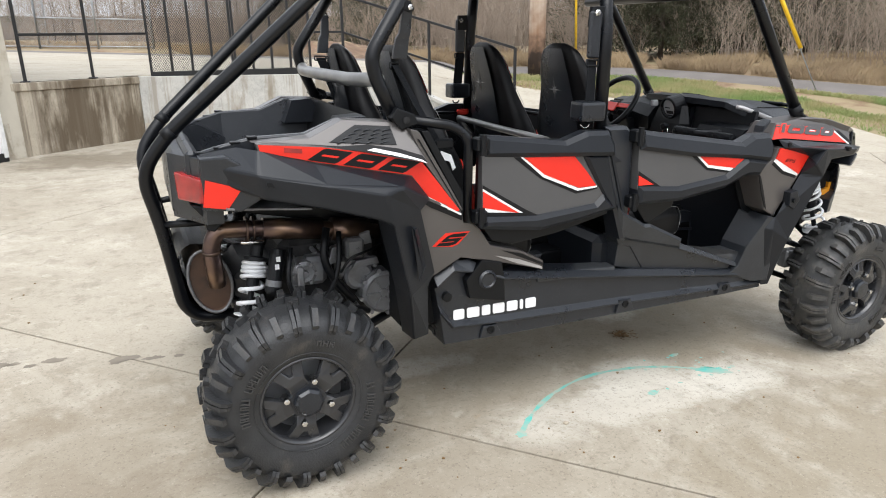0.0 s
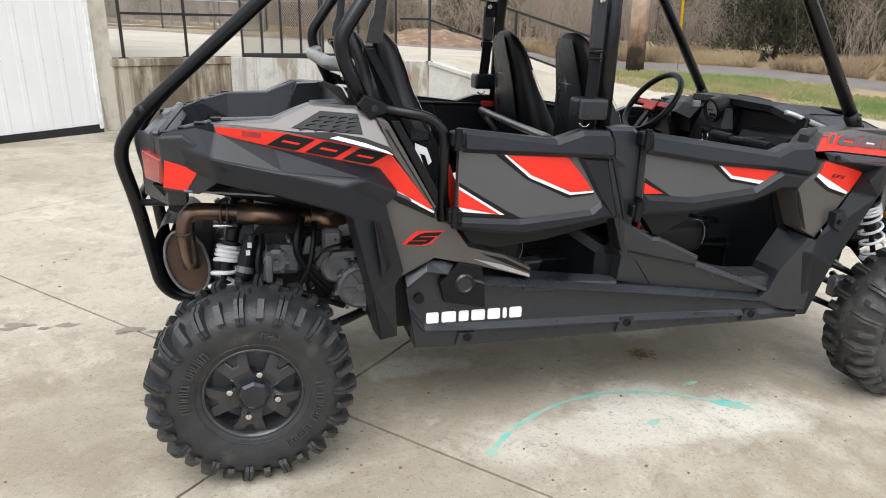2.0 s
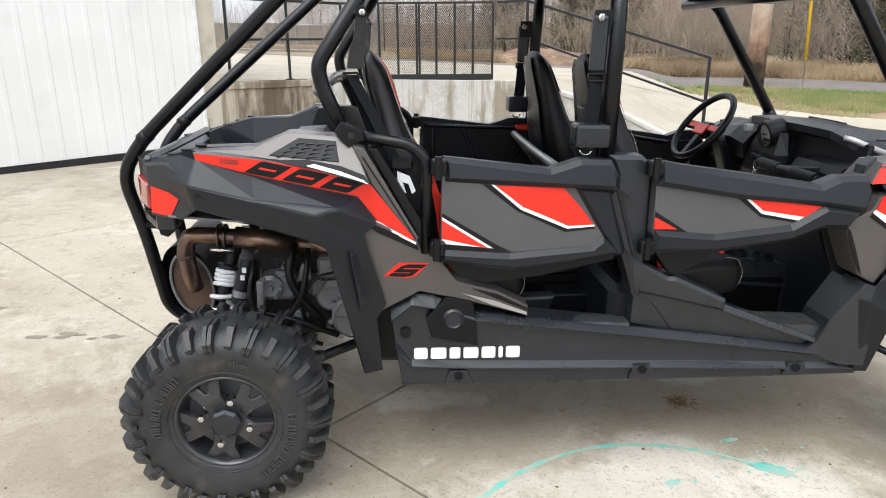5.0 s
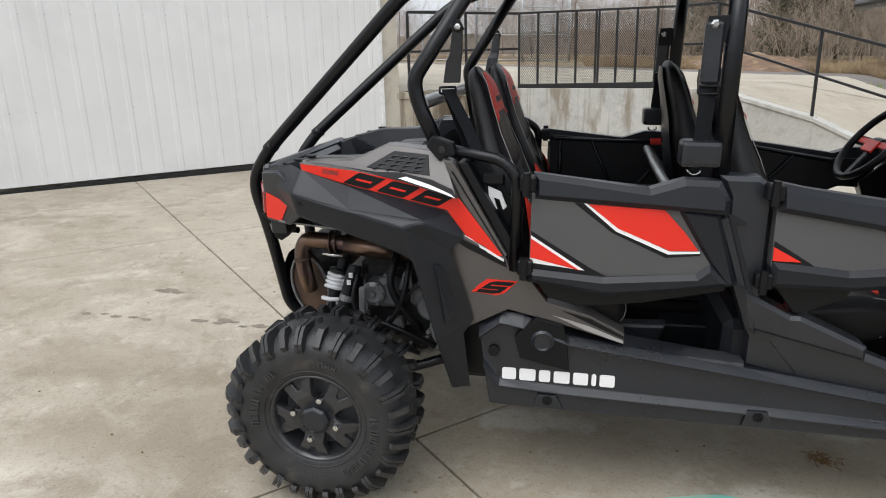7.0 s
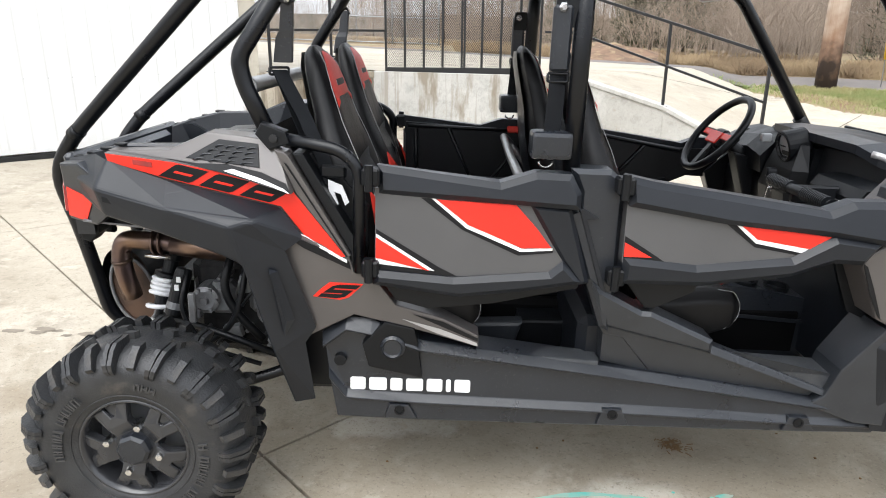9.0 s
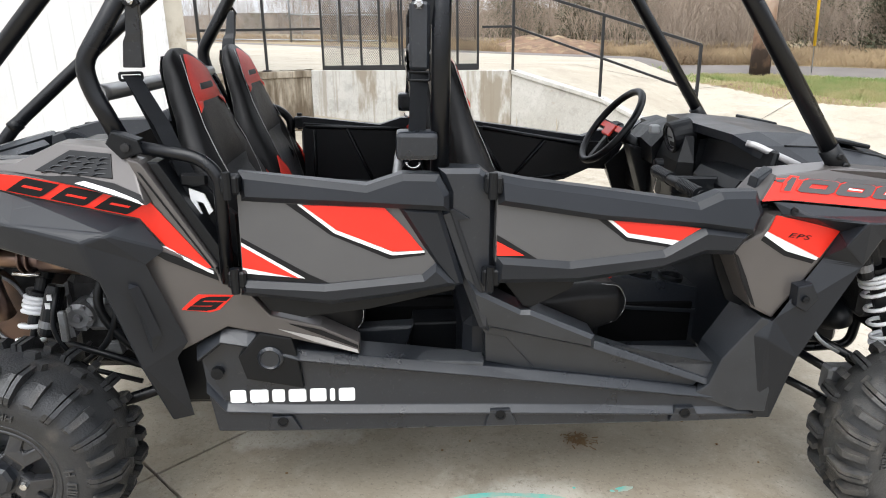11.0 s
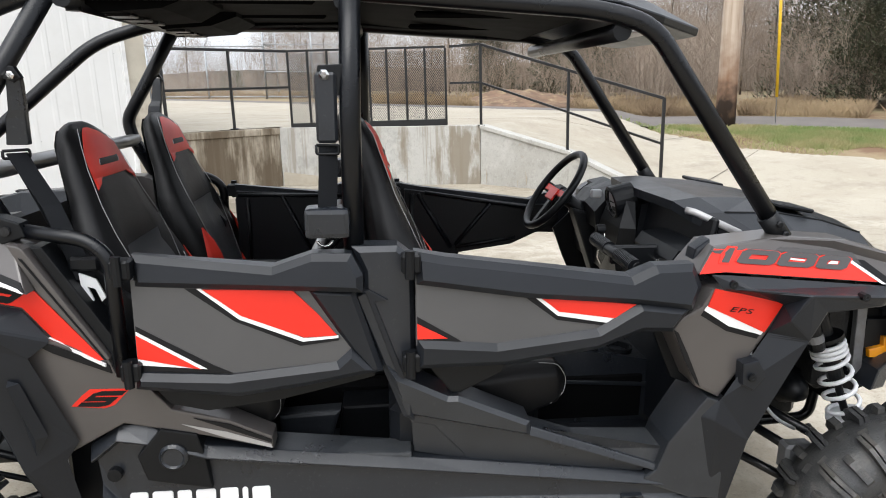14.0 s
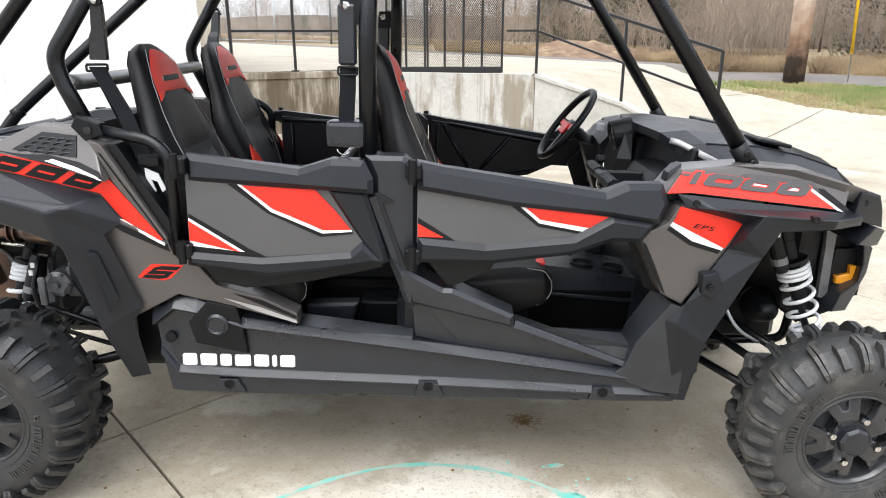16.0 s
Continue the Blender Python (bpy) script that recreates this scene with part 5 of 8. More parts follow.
both("fender_facet", from_lists([(0.16, -0.655, 1.128), (0.25, -0.672, 1.098), (0.23, -0.690, 1.085), (0.10, -0.668, 1.118), (0.17, -0.680, 1.105)], [(0, 1, 4), (1, 2, 4), (2, 3, 4), (3, 0, 4)]), M_PLASTIC2, parent=fender)
# tail corner with the lamp and red patch
o = [(-0.272, 1.170), (-0.19, 1.182), (-0.075, 1.12), (-0.09, 1.03), (-0.15, 0.985), (-0.272, 0.985)]
ft = plane_y((-0.30, -0.500, 1.1), (-0.10, -0.615, 1.1), (-0.25, -0.515, 0.99))
tail = both("tail_corner", prism(o, ft, -0.40, 0.008), M_PLASTIC)
both("red_patch", decal([(-0.258, 1.096), (-0.146, 1.071), (-0.192, 0.994), (-0.270, 0.998)], ft, 0.003), M_RED, parent=tail)
b = bmesh.new()
q = [(-0.352, -0.372, 1.108), (-0.274, -0.518, 1.098), (-0.278, -0.514, 1.010), (-0.346, -0.385, 1.006)]
v1 = [b.verts.new(p) for p in q] + [b.verts.new((x + 0.06, y + 0.02, z)) for x, y, z in q]
for f in ((0, 1, 2, 3), (0, 4, 5, 1), (1, 5, 6, 2), (2, 6, 7, 3), (3, 7, 4, 0)):
    b.faces.new([v1[i] for i in f])
bevelled(b, 0.008, 2)
both("tail_lamp", b, M_TAIL, "red plastic tail lamp", parent=tail)
both("lamp_surround", loft([[(x, y, z) for x, y, z in ((-0.272 + dx, -0.512, 1.165), (-0.376 + dx, -0.31, 1.165), (-0.372 + dx, -0.31, 0.93), (-0.272 + dx, -0.49, 0.93))] for dx in (0.012, 0.07)]), M_PLASTIC, parent=tail)
part("tail_panel", box(-0.362, -0.25, -0.33, 0.33, 0.93, 1.165, 0.02), M_PLASTIC, rig)
both("tail_fin", prism([(-0.31, 1.0), (-0.20, 0.985), (-0.20, 0.93), (-0.235, 0.895), (-0.262, 0.905), (-0.27, 0.95)], -0.47, -0.40, 0.006), M_DARK)
both("heat_shield", prism([(-0.20, 1.000), (0.10, 0.975), (0.10, 0.968), (-0.20, 0.992)], -0.56, -0.25, 0.002), M_ALU, "dull metal heat shield strip")

both("arch_liner", prism([(-0.29, 1.06), (0.45, 1.06), (0.45, 0.80), (0.10, 0.86), (-0.10, 0.90), (-0.27, 0.93)], -0.235, -0.215, 0.004), M_DARK)

# -- cargo bed --
bm = bmesh.new()
secs = [(-0.29, 0.40, 1.165, 1.06), (-0.20, 0.46, 1.200, 1.06), (-0.08, 0.49, 1.232, 1.02), (0.10, 0.49, 1.238, 1.02), (0.22, 0.49, 1.288, 1.02), (0.34, 0.49, 1.290, 1.02)]
for s in (-1, 1):
    b = bmesh.new()
    vv = [[b.verts.new(p) for p in ((x, s * w, lo_), (x, s * w, hi_), (x, s * (w - 0.035), hi_), (x, s * (w - 0.07), lo_))] for x, w, hi_, lo_ in secs]
    for p, q in zip(vv, vv[1:]):
        for i in range(4):
            b.faces.new((p[i], p[(i + 1) % 4], q[(i + 1) % 4], q[i]))
    b.faces.new(vv[0]), b.faces.new(vv[-1][::-1])
    bevelled(b, 0.006)
    joined(bm, b)
box(-0.29, 0.36, -0.48, 0.48, 1.0, 1.05, 0.01, bm)
box(-0.31, -0.27, -0.44, 0.44, 1.02, 1.185, 0.012, bm)
bed = part("cargo_bed", bm, M_PLASTIC, rig, "black plastic cargo bed")
for k in range(4):
    both("tie_down_slot", box(-0.27 + k * 0.055, -0.235 + k * 0.055, -0.44 - k * 0.02, -0.405 - k * 0.02, 1.172 + k * 0.0185, 1.180 + k * 0.0185, 0.002), M_DARK, parent=(bed, bed))
bm = from_lists([(0.30, -0.5, 1.05), (0.30, 0.5, 1.05), (0.36, 0.48, 1.285), (0.36, -0.48, 1.285), (0.38, -0.5, 1.05), (0.38, 0.5, 1.05)], [(0, 1, 2, 3), (0, 3, 4), (1, 5, 2), (3, 2, 5, 4)])
part("bulkhead", bm, M_DARK, rig)
both("bed_wedge", prism([(0.20, 1.18), (0.24, 1.285), (0.335, 1.292), (0.40, 1.18)], -0.47, -0.36, 0.01), M_PLASTIC2)

# -- roll cage --
TR = 0.0255
both("rear_pillar", tube([(0.578, -0.540, 1.902), (0.326, -0.585, 1.512), (0.340, -0.586, 1.44), (0.420, -0.594, 1.27)], TR, 14, 0.09), M_TUBE)
both("middle_pillar", tube([(1.318, -0.575, 1.875), (1.312, -0.612, 1.60), (1.312, -0.618, 1.20)], 0.028, 14, 0.05), M_TUBE)
for s, dx in ((-1, 0.047), (1, 0.125)):
    part("roof_rail_tube", tube([(0.58, s * 0.530, 1.888), (1.30, s * 0.530, 1.894), (1.938 + dx, s * 0.540, 1.852), (2.080 + dx * 1.05, s * 0.566, 1.812), (2.535 + dx * 0.9, s * 0.573, 1.195)], 0.0262, 14, 0.07), M_TUBE, rig)
    part("tube_clamp", tube([(2.465 + dx * 0.9, s * 0.573, 1.285), (2.519 + dx * 0.9, s * 0.573, 1.216)], 0.030, 12, 0), M_DARK, rig)
for x, z in ((0.60, 1.868), (1.30, 1.868), (2.05, 1.795)):
    part("cross_tube", tube([(x, -0.55, z), (x, 0.55, z)], 0.026, 12, 0), M_TUBE, rig)
part("seat_back_bar", tube([(0.352, -0.59, 1.43), (0.31, -0.40, 1.42), (0.31, 0.40, 1.42), (0.352, 0.59, 1.43)], 0.026, 12, 0.08), M_TUBE2, rig, "silver-grey painted cross bar")
both("rear_stay", tube([(0.66, -0.50, 1.905), (0.50, -0.475, 1.888), (0.285, -0.436, 1.815), (-0.362, -0.258, 1.215), (-0.455, -0.235, 1.08), (-0.405, -0.21, 0.86), (-0.355, -0.17, 0.52), (-0.30, -0.15, 0.455), (-0.10, -0.15, 0.44)], TR, 14, 0.09), M_TUBE)
both("stay_collar", tube([(-0.332, -0.267, 1.239), (-0.362, -0.258, 1.215)], 0.0275, 12, 0), M_DARK)
part("bumper_cross_tube", tube([(-0.41, -0.21, 0.87), (-0.41, 0.21, 0.87)], 0.02, 12, 0), M_TUBE, rig)
part("bumper_cross_tube", tube([(-0.36, -0.18, 0.56), (-0.36, 0.18, 0.56)], 0.02, 12, 0), M_TUBE, rig)
both("bumper_bracket", tube([(-0.41, -0.215, 0.875), (-0.25, -0.27, 0.885)], 0.014, 8, 0), M_DARK)
both("door_loop", tube([(0.425, -0.615, 1.292), (0.63, -0.640, 1.262), (0.685, -0.652, 1.215), (0.685, -0.652, 0.89)], 0.019, 12, 0.06), M_TUBE)
both("loop_bracket", prism([(0.38, 1.30), (0.40, 1.335), (0.47, 1.31), (0.48, 1.275), (0.42, 1.255)], -0.645, -0.60, 0.005), M_DARK)
both("bracket_bolt", lathe([(0.013, -0.64), (0.013, -0.652), (0.001, -0.653)], 8, "y", (0.435, 0, 1.29)), M_IRON)

# -- roof --
secs = []
for x, w, zt, ze in ((0.425, 0.50, 1.950, 1.944), (0.50, 0.545, 1.968, 1.938), (0.735, 0.555, 1.982, 1.940), (1.16, 0.555, 1.990, 1.947), (1.28, 0.555, 1.992, 1.955), (1.46, 0.55, 1.985, 1.934), (1.90, 0.54, 1.948, 1.895), (2.05, 0.52, 1.931, 1.881), (2.20, 0.46, 1.892, 1.850), (2.36, 0.34, 1.838, 1.826)):
    secs.append([(x, -w, ze - 0.028), (x, -w - 0.012, ze - 0.006), (x, -w + 0.01, ze), (x, -w + 0.10, zt), (x, 0, zt + 0.008), (x, w - 0.10, zt), (x, w - 0.01, ze), (x, w + 0.012, ze - 0.006), (x, w, ze - 0.028), (x, 0, ze - 0.032)])
bm = loft(secs)
bevelled(bm, 0.004)
roof = part("roof_panel", bm, M_PLASTIC2, rig, "black plastic sport roof")
liner = part("roof_liner", plate([[(x, y, z) for y in (-0.53, -0.2, 0.2, 0.53)] for x, z in ((0.50, 1.905), (1.28, 1.915), (1.46, 1.898), (1.98, 1.852))], 0.012), M_LINER, roof, "black underside of the roof")
for x0, x1, z in ((0.70, 1.20, 1.890), (1.50, 1.90, 1.855)):
    for y in (-0.22, 0.22):
        part("underside_rib", box(x0, x1, y - 0.02, y + 0.02, z, z + 0.02, 0.008), M_LINER, liner)
both("rear_speaker_pod", loft([[(x, -y0, z0), (x, -y0, z1), (x, -y1, z1), (x, -y1, z0)] for x, y0, y1, z0, z1 in ((0.60, 0.46, 0.10, 1.875, 1.90), (0.66, 0.48, 0.06, 1.838, 1.90), (0.82, 0.48, 0.06, 1.850, 1.90), (0.90, 0.46, 0.10, 1.885, 1.90))]), M_LINER)
for k in range(3):
    both("pod_louvre", box(0.655, 0.72, -0.42 + 0.12 * k, -0.35 + 0.12 * k, 1.834, 1.842, 0.002), M_TUBE)
both("roof_clip", box(2.04, 2.13, -0.20, -0.06, 1.785, 1.800, 0.004), M_DARK)
part("sun_visor_strip", box(2.05, 2.17, -0.50, 0.50, 1.795, 1.803, 0.004), M_SILVER, rig)
both("roof_bolt", lathe([(0.02, 1.84), (0.02, 1.90)], 10, "z", (0.60, -0.48, 0)), M_DARK)

# -- front end --
fp = plane_y((2.2, -0.69, 1.0), (2.47, -0.69, 0.97), (2.36, -0.675, 0.77))
o = [(2.188, 1.000), (2.276, 1.050), (2.30, 1.100), (2.335, 1.105), (2.53, 1.058), (2.478, 0.960), (2.362, 0.762), (2.288, 0.800), (2.239, 0.900)]
front_panel = both("front_panel", prism(o, fp, -0.56, 0.008), M_GREY, "metallic grey painted front panel")
both("panel_lining", prism([(2.165, 1.02), (2.28, 1.13), (2.55, 1.07), (2.49, 0.94), (2.37, 0.735), (2.265, 0.78), (2.215, 0.89)], -0.562, -0.545, 0.002), M_DARK, parent=front_panel)
both("panel_groove", decal([(2.20, 0.985), (2.215, 0.975), (2.252, 0.905), (2.292, 0.82), (2.300, 0.80), (2.285, 0.815), (2.245, 0.885)], fp, 0.003), M_BLACKDEC, parent=front_panel)
both("red_field", decal([(2.307, 1.104), (2.515, 1.060), (2.468, 0.968), (2.292, 1.052)], fp, 0.004), M_RED, parent=front_panel)
both("white_edge", decal([(2.290, 1.053), (2.466, 0.970), (2.460, 0.960), (2.360, 0.990), (2.283, 1.040)], fp, 0.0025), M_WHITE, parent=front_panel)
both("black_edge", decal([(2.283, 1.040), (2.360, 0.990), (2.458, 0.962), (2.450, 0.948), (2.355, 0.975), (2.275, 1.025)], fp, 0.0015), M_BLACKDEC, parent=front_panel)
bm = lettering("EPS", 0.0215, 0.0006, 0.30, 1.15, 1.95, 0.0)
bm.transform(Matrix.Translation((2.352, 0, 1.037)) @ pose(0, 0, 0, 0, 9.0, 0))
for v in bm.verts:
    v.co.y += fp(v.co.x, v.co.z) - 0.0055
part("letters", bm, M_BLACKDEC, front_panel[0], "black letters EPS")

fh = plane_y((2.30, -0.680, 1.14), (2.80, -0.665, 1.10), (2.50, -0.630, 1.22))
o = [(2.262, 1.142), (2.318, 1.212), (2.536, 1.232), (2.736, 1.216), (2.875, 1.175), (2.846, 1.088), (2.82, 1.096), (2.345, 1.141)]
cheek = both("bonnet_side", prism(o, fh, -0.52, 0.008), M_GREY, "metallic grey bonnet side")
both("red_field", decal([(2.266, 1.142), (2.318, 1.206), (2.362, 1.203), (2.724, 1.166), (2.813, 1.101), (2.345, 1.145)], fh, 0.002), M_RED, parent=cheek)
both("white_edge", decal([(2.718, 1.166), (2.735, 1.165), (2.838, 1.094), (2.822, 1.096)], fh, 0.0035), M_WHITE, parent=cheek)
both("black_edge", decal([(2.738, 1.166), (2.78, 1.160), (2.862, 1.100), (2.845, 1.094)], fh, 0.0025), M_BLACKDEC, parent=cheek)
def num_at(u, w):
    """A place in the numerals' slanted field: u along it, w up."""
    x0, x1 = 2.333 + 0.014 * w, 2.724 + 0.010 * w
    return (x0 + (x1 - x0) * u, 1.172 - 0.036 * u + w * (0.038 - 0.003 * u))
def num_ring(u0, u1, e, g, sl=0.03):
    o = [(u0, 0.12), (u0 + 0.03, 0), (u1 - 0.05, 0), (u1 - 0.01, 0.18), (u1, 0.88), (u1 - 0.03, 1), (u0 + 0.05, 1), (u0 + 0.01, 0.82)]
    return [num_at(min(max(a, u0 + g), u1 - g) + (b_ - 0.5) * sl, min(max(b_, e), 1 - e)) for a, b_ in o]
edge_, bm = None, None
for u0, u1 in ((0.125, 0.43), (0.435, 0.735), (0.74, 1.0)):
    edge_ = ring_decal(num_ring(u0 - 0.012, u1 + 0.012, -0.09, 0), num_ring(u0 + 0.02, u1 - 0.02, 0.2, 0.07), fh, 0.0045, edge_)
    part("numeral", ring_decal(num_ring(u0, u1, 0, 0), num_ring(u0, u1, 0.34, 0.085), fh, 0.006), M_NUMERAL, cheek[0], "dark grey figure 0 on red")
one = [(0.0, 0), (0.055, 0), (0.085, 1.0), (0.045, 1.0), (0.012, 0.62), (0.020, 0.55)]
part("numeral", decal([num_at(a, b_) for a, b_ in one], fh, 0.006), M_NUMERAL, cheek[0], "dark grey figure 1 on red")
decal([num_at(a, b_) for a, b_ in ((-0.02, -0.1), (0.067, -0.1), (0.105, 1.1), (0.035, 1.1), (-0.012, 0.62))], fh, 0.0045, edge_)
both("black_shade", decal([num_at(a, b_) for a, b_ in ((-0.06, 0.55), (-0.09, 0.70), (0.02, 0.82), (0.02, 0.55))], fh, 0.0038), M_NUMERAL, parent=cheek)
both("black_shade", decal([num_at(a, b_) for a, b_ in ((0.40, 1.0), (0.44, 1.32), (1.02, 1.38), (1.10, 0.5), (1.02, 0.6), (1.0, 1.0))], fh, 0.0025), M_NUMERAL, parent=cheek)
both("white_gap", decal([num_at(a, b_) for a, b_ in ((0.53, 0.46), (0.64, 0.44), (0.65, 0.54), (0.53, 0.60))], fh, 0.0032), M_WHITE, parent=cheek)
both("white_gap", decal([num_at(a, b_) for a, b_ in ((0.83, 0.38), (0.91, 0.38), (0.92, 0.58), (0.86, 0.62))], fh, 0.0032), M_WHITE, parent=cheek)
part("numeral_edge", edge_, M_RED, cheek[0])
# fender strip and the slanted flare
V = {
    "a1": (2.297, -0.690, 1.142), "a2": (2.35, -0.694, 1.140), "a3": (2.82, -0.684, 1.094), "a4": (2.905, -0.60, 1.085),
    "b1": (2.325, -0.705, 1.105), "b2": (2.40, -0.735, 1.105), "b3": (2.557, -0.762, 1.098), "b4": (2.78, -0.755, 1.082), "b5": (2.895, -0.69, 1.082), "b6": (2.935, -0.60, 1.078),
    "c3": (2.612, -0.750, 1.040), "c4": (2.78, -0.738, 1.050), "c5": (2.90, -0.68, 1.052), "c6": (2.94, -0.60, 1.048),
    "d1": (2.515, -0.700, 1.055), "d2": (2.500, -0.755, 1.020),
    "e1": (2.475, -0.695, 0.962), "e2": (2.362, -0.690, 0.762), "e3": (2.300, -0.665, 0.705), "e4": (2.372, -0.652, 0.392), "e5": (2.428, -0.656, 0.392), "e6": (2.445, -0.715, 0.640), "e7": (2.570, -0.752, 0.960), "e8": (2.345, -0.700, 0.700),
    "g1": (2.60, -0.60, 1.030), "g2": (2.56, -0.60, 0.955), "g3": (2.44, -0.58, 0.635), "g4": (2.43, -0.54, 0.40), "h4": (2.78, -0.58, 1.045), "h5": (2.90, -0.55, 1.05),
}
names = list(V)
faces = ["a1 a2 b2 b1", "a2 a3 b4 b3 b2", "a3 a4 b6 b5 b4", "b3 b4 c4 c3", "b4 b5 c5 c4", "b5 b6 c6 c5", "b2 b3 d2 d1", "b1 b2 d1", "b3 c3 e7 d2", "d1 d2 e7 e1", "e1 e7 e6 e2", "e2 e6 e8", "e2 e8 e3", "e3 e8 e4", "e8 e6 e5 e4", "c3 c4 h4 g1", "c4 c5 h5 h4", "c3 g1 g2 e7", "e7 g2 g3 e6", "e6 g3 g4 e5"]
bm = from_lists([V[k] for k in names], [[names.index(k) for k in f.split()] for f in faces])
bevelled(bm, 0.006, 2)
ffl = both("front_fender", bm, M_PLASTIC2, "black moulded plastic front fender")
for bx, by, bz in ((2.352, -0.712, 1.118), (2.705, -0.765, 1.088), (2.428, -0.728, 0.845)):
    both("fender_bolt", lathe([(0.012, by + 0.02), (0.012, by - 0.004), (0.006, by - 0.005), (0.001, by - 0.003)], 8, "y", (bx, 0, bz)), M_DARK, parent=ffl)
both("fender_boss", prism([(2.40, 0.885), (2.445, 0.895), (2.475, 0.845), (2.44, 0.80), (2.405, 0.82)], -0.722, -0.68, 0.006), M_PLASTIC2, parent=ffl)
# bonnet: faceted plate with a cowl edge over the dashboard
half = [
    [(2.492, 0.462, 1.204), (2.383, 0.365, 1.254), (2.340, 0.300, 1.284), (2.305, 0.10, 1.292)],
    [(2.545, 0.465, 1.208), (2.480, 0.385, 1.258), (2.440, 0.280, 1.292), (2.430, 0.08, 1.294)],
    [(2.680, 0.455, 1.206), (2.660, 0.385, 1.254), (2.650, 0.225, 1.278), (2.640, 0.07, 1.272)],
    [(2.830, 0.430, 1.180), (2.830, 0.360, 1.222), (2.840, 0.210, 1.244), (2.840, 0.06, 1.236)],
    [(2.980, 0.400, 1.140), (2.990, 0.330, 1.172), (3.000, 0.190, 1.190), (3.010, 0.05, 1.184)],
    [(3.070, 0.370, 1.085), (3.085, 0.300, 1.105), (3.095, 0.170, 1.118), (3.105, 0.05, 1.116)],
]
rows_ = [[(x, -y, z) for x, y, z in r] + [(x, y, z) for x, y, z in r[::-1]] for r in half]
bonnet = part("bonnet", plate(rows_, 0.03), M_PLASTIC2, rig, "black bonnet with raised flanks")
both("bonnet_shoulder", loft([[(x, -w0, z0), (x, -w1, z1), (x, -w1 + 0.02, z1 - 0.05), (x, -w0 + 0.02, z0 - 0.06)] for x, w0, z0, w1, z1 in ((2.385, 0.44, 1.190, 0.628, 1.208), (2.50, 0.44, 1.198, 0.630, 1.226), (2.68, 0.44, 1.198, 0.638, 1.219), (2.85, 0.41, 1.166, 0.648, 1.176), (2.95, 0.39, 1.142, 0.60, 1.148))]), M_GREY)
both("bonnet_seam", tube([(2.48, -0.385, 1.2585), (2.66, -0.385, 1.2545), (2.83, -0.36, 1.2225), (2.99, -0.33, 1.1725)], 0.0035, 6, 0), M_DARK)
part("strut_bolt", lathe([(0.011, -0.60), (0.011, -0.606), (0.007, -0.609), (0.001, -0.609)], 8, "y", (2.533, 0, 1.262)), M_DARK, rig)
part("strut_bolt", lathe([(0.011, -0.60), (0.011, -0.606), (0.007, -0.609), (0.001, -0.609)], 8, "y", (2.555, 0, 1.232)), M_DARK, rig)
both("bonnet_vent", tfm(box(-0.06, 0.06, -0.07, 0.07, -0.006, 0.008, 0.004), Matrix.Translation((2.735, -0.30, 1.262)) @ pose(0, 0, 0, 0, 10, 0)), M_DARK)
part("filler_knob", lathe([(0.035, 1.24), (0.035, 1.272), (0.025, 1.282), (0.001, 1.284)], 12, "z", (2.745, 0.23, -0.03)), M_DARK, rig)
both("silver_bar", tube([(2.366, -0.352, 1.262), (2.388, -0.372, 1.258), (2.492, -0.468, 1.208)], 0.0115, 10, 0.02), M_SILVER, "silver painted bar")
o = [(2.918, 1.148), (2.964, 1.142), (3.016, 1.128), (3.036, 1.080), (3.046, 1.016), (3.00, 1.030), (2.892, 1.062)]
corner_ = both("nose_corner", prism(o, plane_y((2.90, -0.635, 1.1), (3.03, -0.565, 1.1), (2.98, -0.60, 1.03)), -0.38, 0.008), M_PLASTIC2)
both("corner_bolt", lathe([(0.012, -0.58), (0.012, -0.612), (0.006, -0.613), (0.001, -0.611)], 8, "y", (2.942, 0, 1.110)), M_DARK, parent=corner_)
o = [(2.936, 0.972), (2.992, 1.030), (3.050, 1.010), (3.046, 0.952), (3.00, 0.955)]
both("fender_tip", prism(o, plane_y((2.94, -0.63, 0.98), (3.04, -0.575, 0.98), (3.0, -0.61, 1.02)), -0.40, 0.008), M_PLASTIC)
o = [(3.045, 0.955), (3.098, 0.915), (3.093, 0.820), (3.062, 0.758), (3.025, 0.685), (2.955, 0.690), (2.985, 0.755), (3.055, 0.79), (3.065, 0.86)]
both("nose_cheek", prism(o, plane_y((2.96, -0.53, 0.7), (3.09, -0.47, 0.9), (3.03, -0.50, 0.7)), -0.36, 0.008), M_PLASTIC)
part("nose", loft([[(x, -w, lo_), (x, -w, hi_), (x, w, hi_), (x, w, lo_)] for x, w, lo_, hi_ in ((2.90, 0.42, 0.60, 1.14), (3.06, 0.41, 0.66, 1.11), (3.14, 0.34, 0.72, 1.02))]), M_DARK, rig)
o = [(3.040, 0.842), (3.070, 0.840), (3.086, 0.812), (3.070, 0.770), (3.000, 0.770), (2.994, 0.800), (3.043, 0.810)]
both("side_reflector", prism(o, -0.452, -0.40, 0.004), M_ORANGE, "amber side reflector")
both("reflector_holder", prism([(2.985, 0.90), (3.10, 0.90), (3.10, 0.72), (2.975, 0.70)], -0.435, -0.38, 0.004), M_DARK)
both("radiator_plate", prism([(2.925, 1.03), (2.968, 1.03), (2.970, 0.90), (2.978, 0.735), (2.962, 0.712), (2.944, 0.715), (2.936, 0.90)], -0.452, -0.43, 0.005), M_ALU, "grey metal radiator side plate")
part("front_bulkhead", box(2.46, 2.95, -0.20, 0.20, 0.42, 0.64, 0.03), M_IRON, rig)
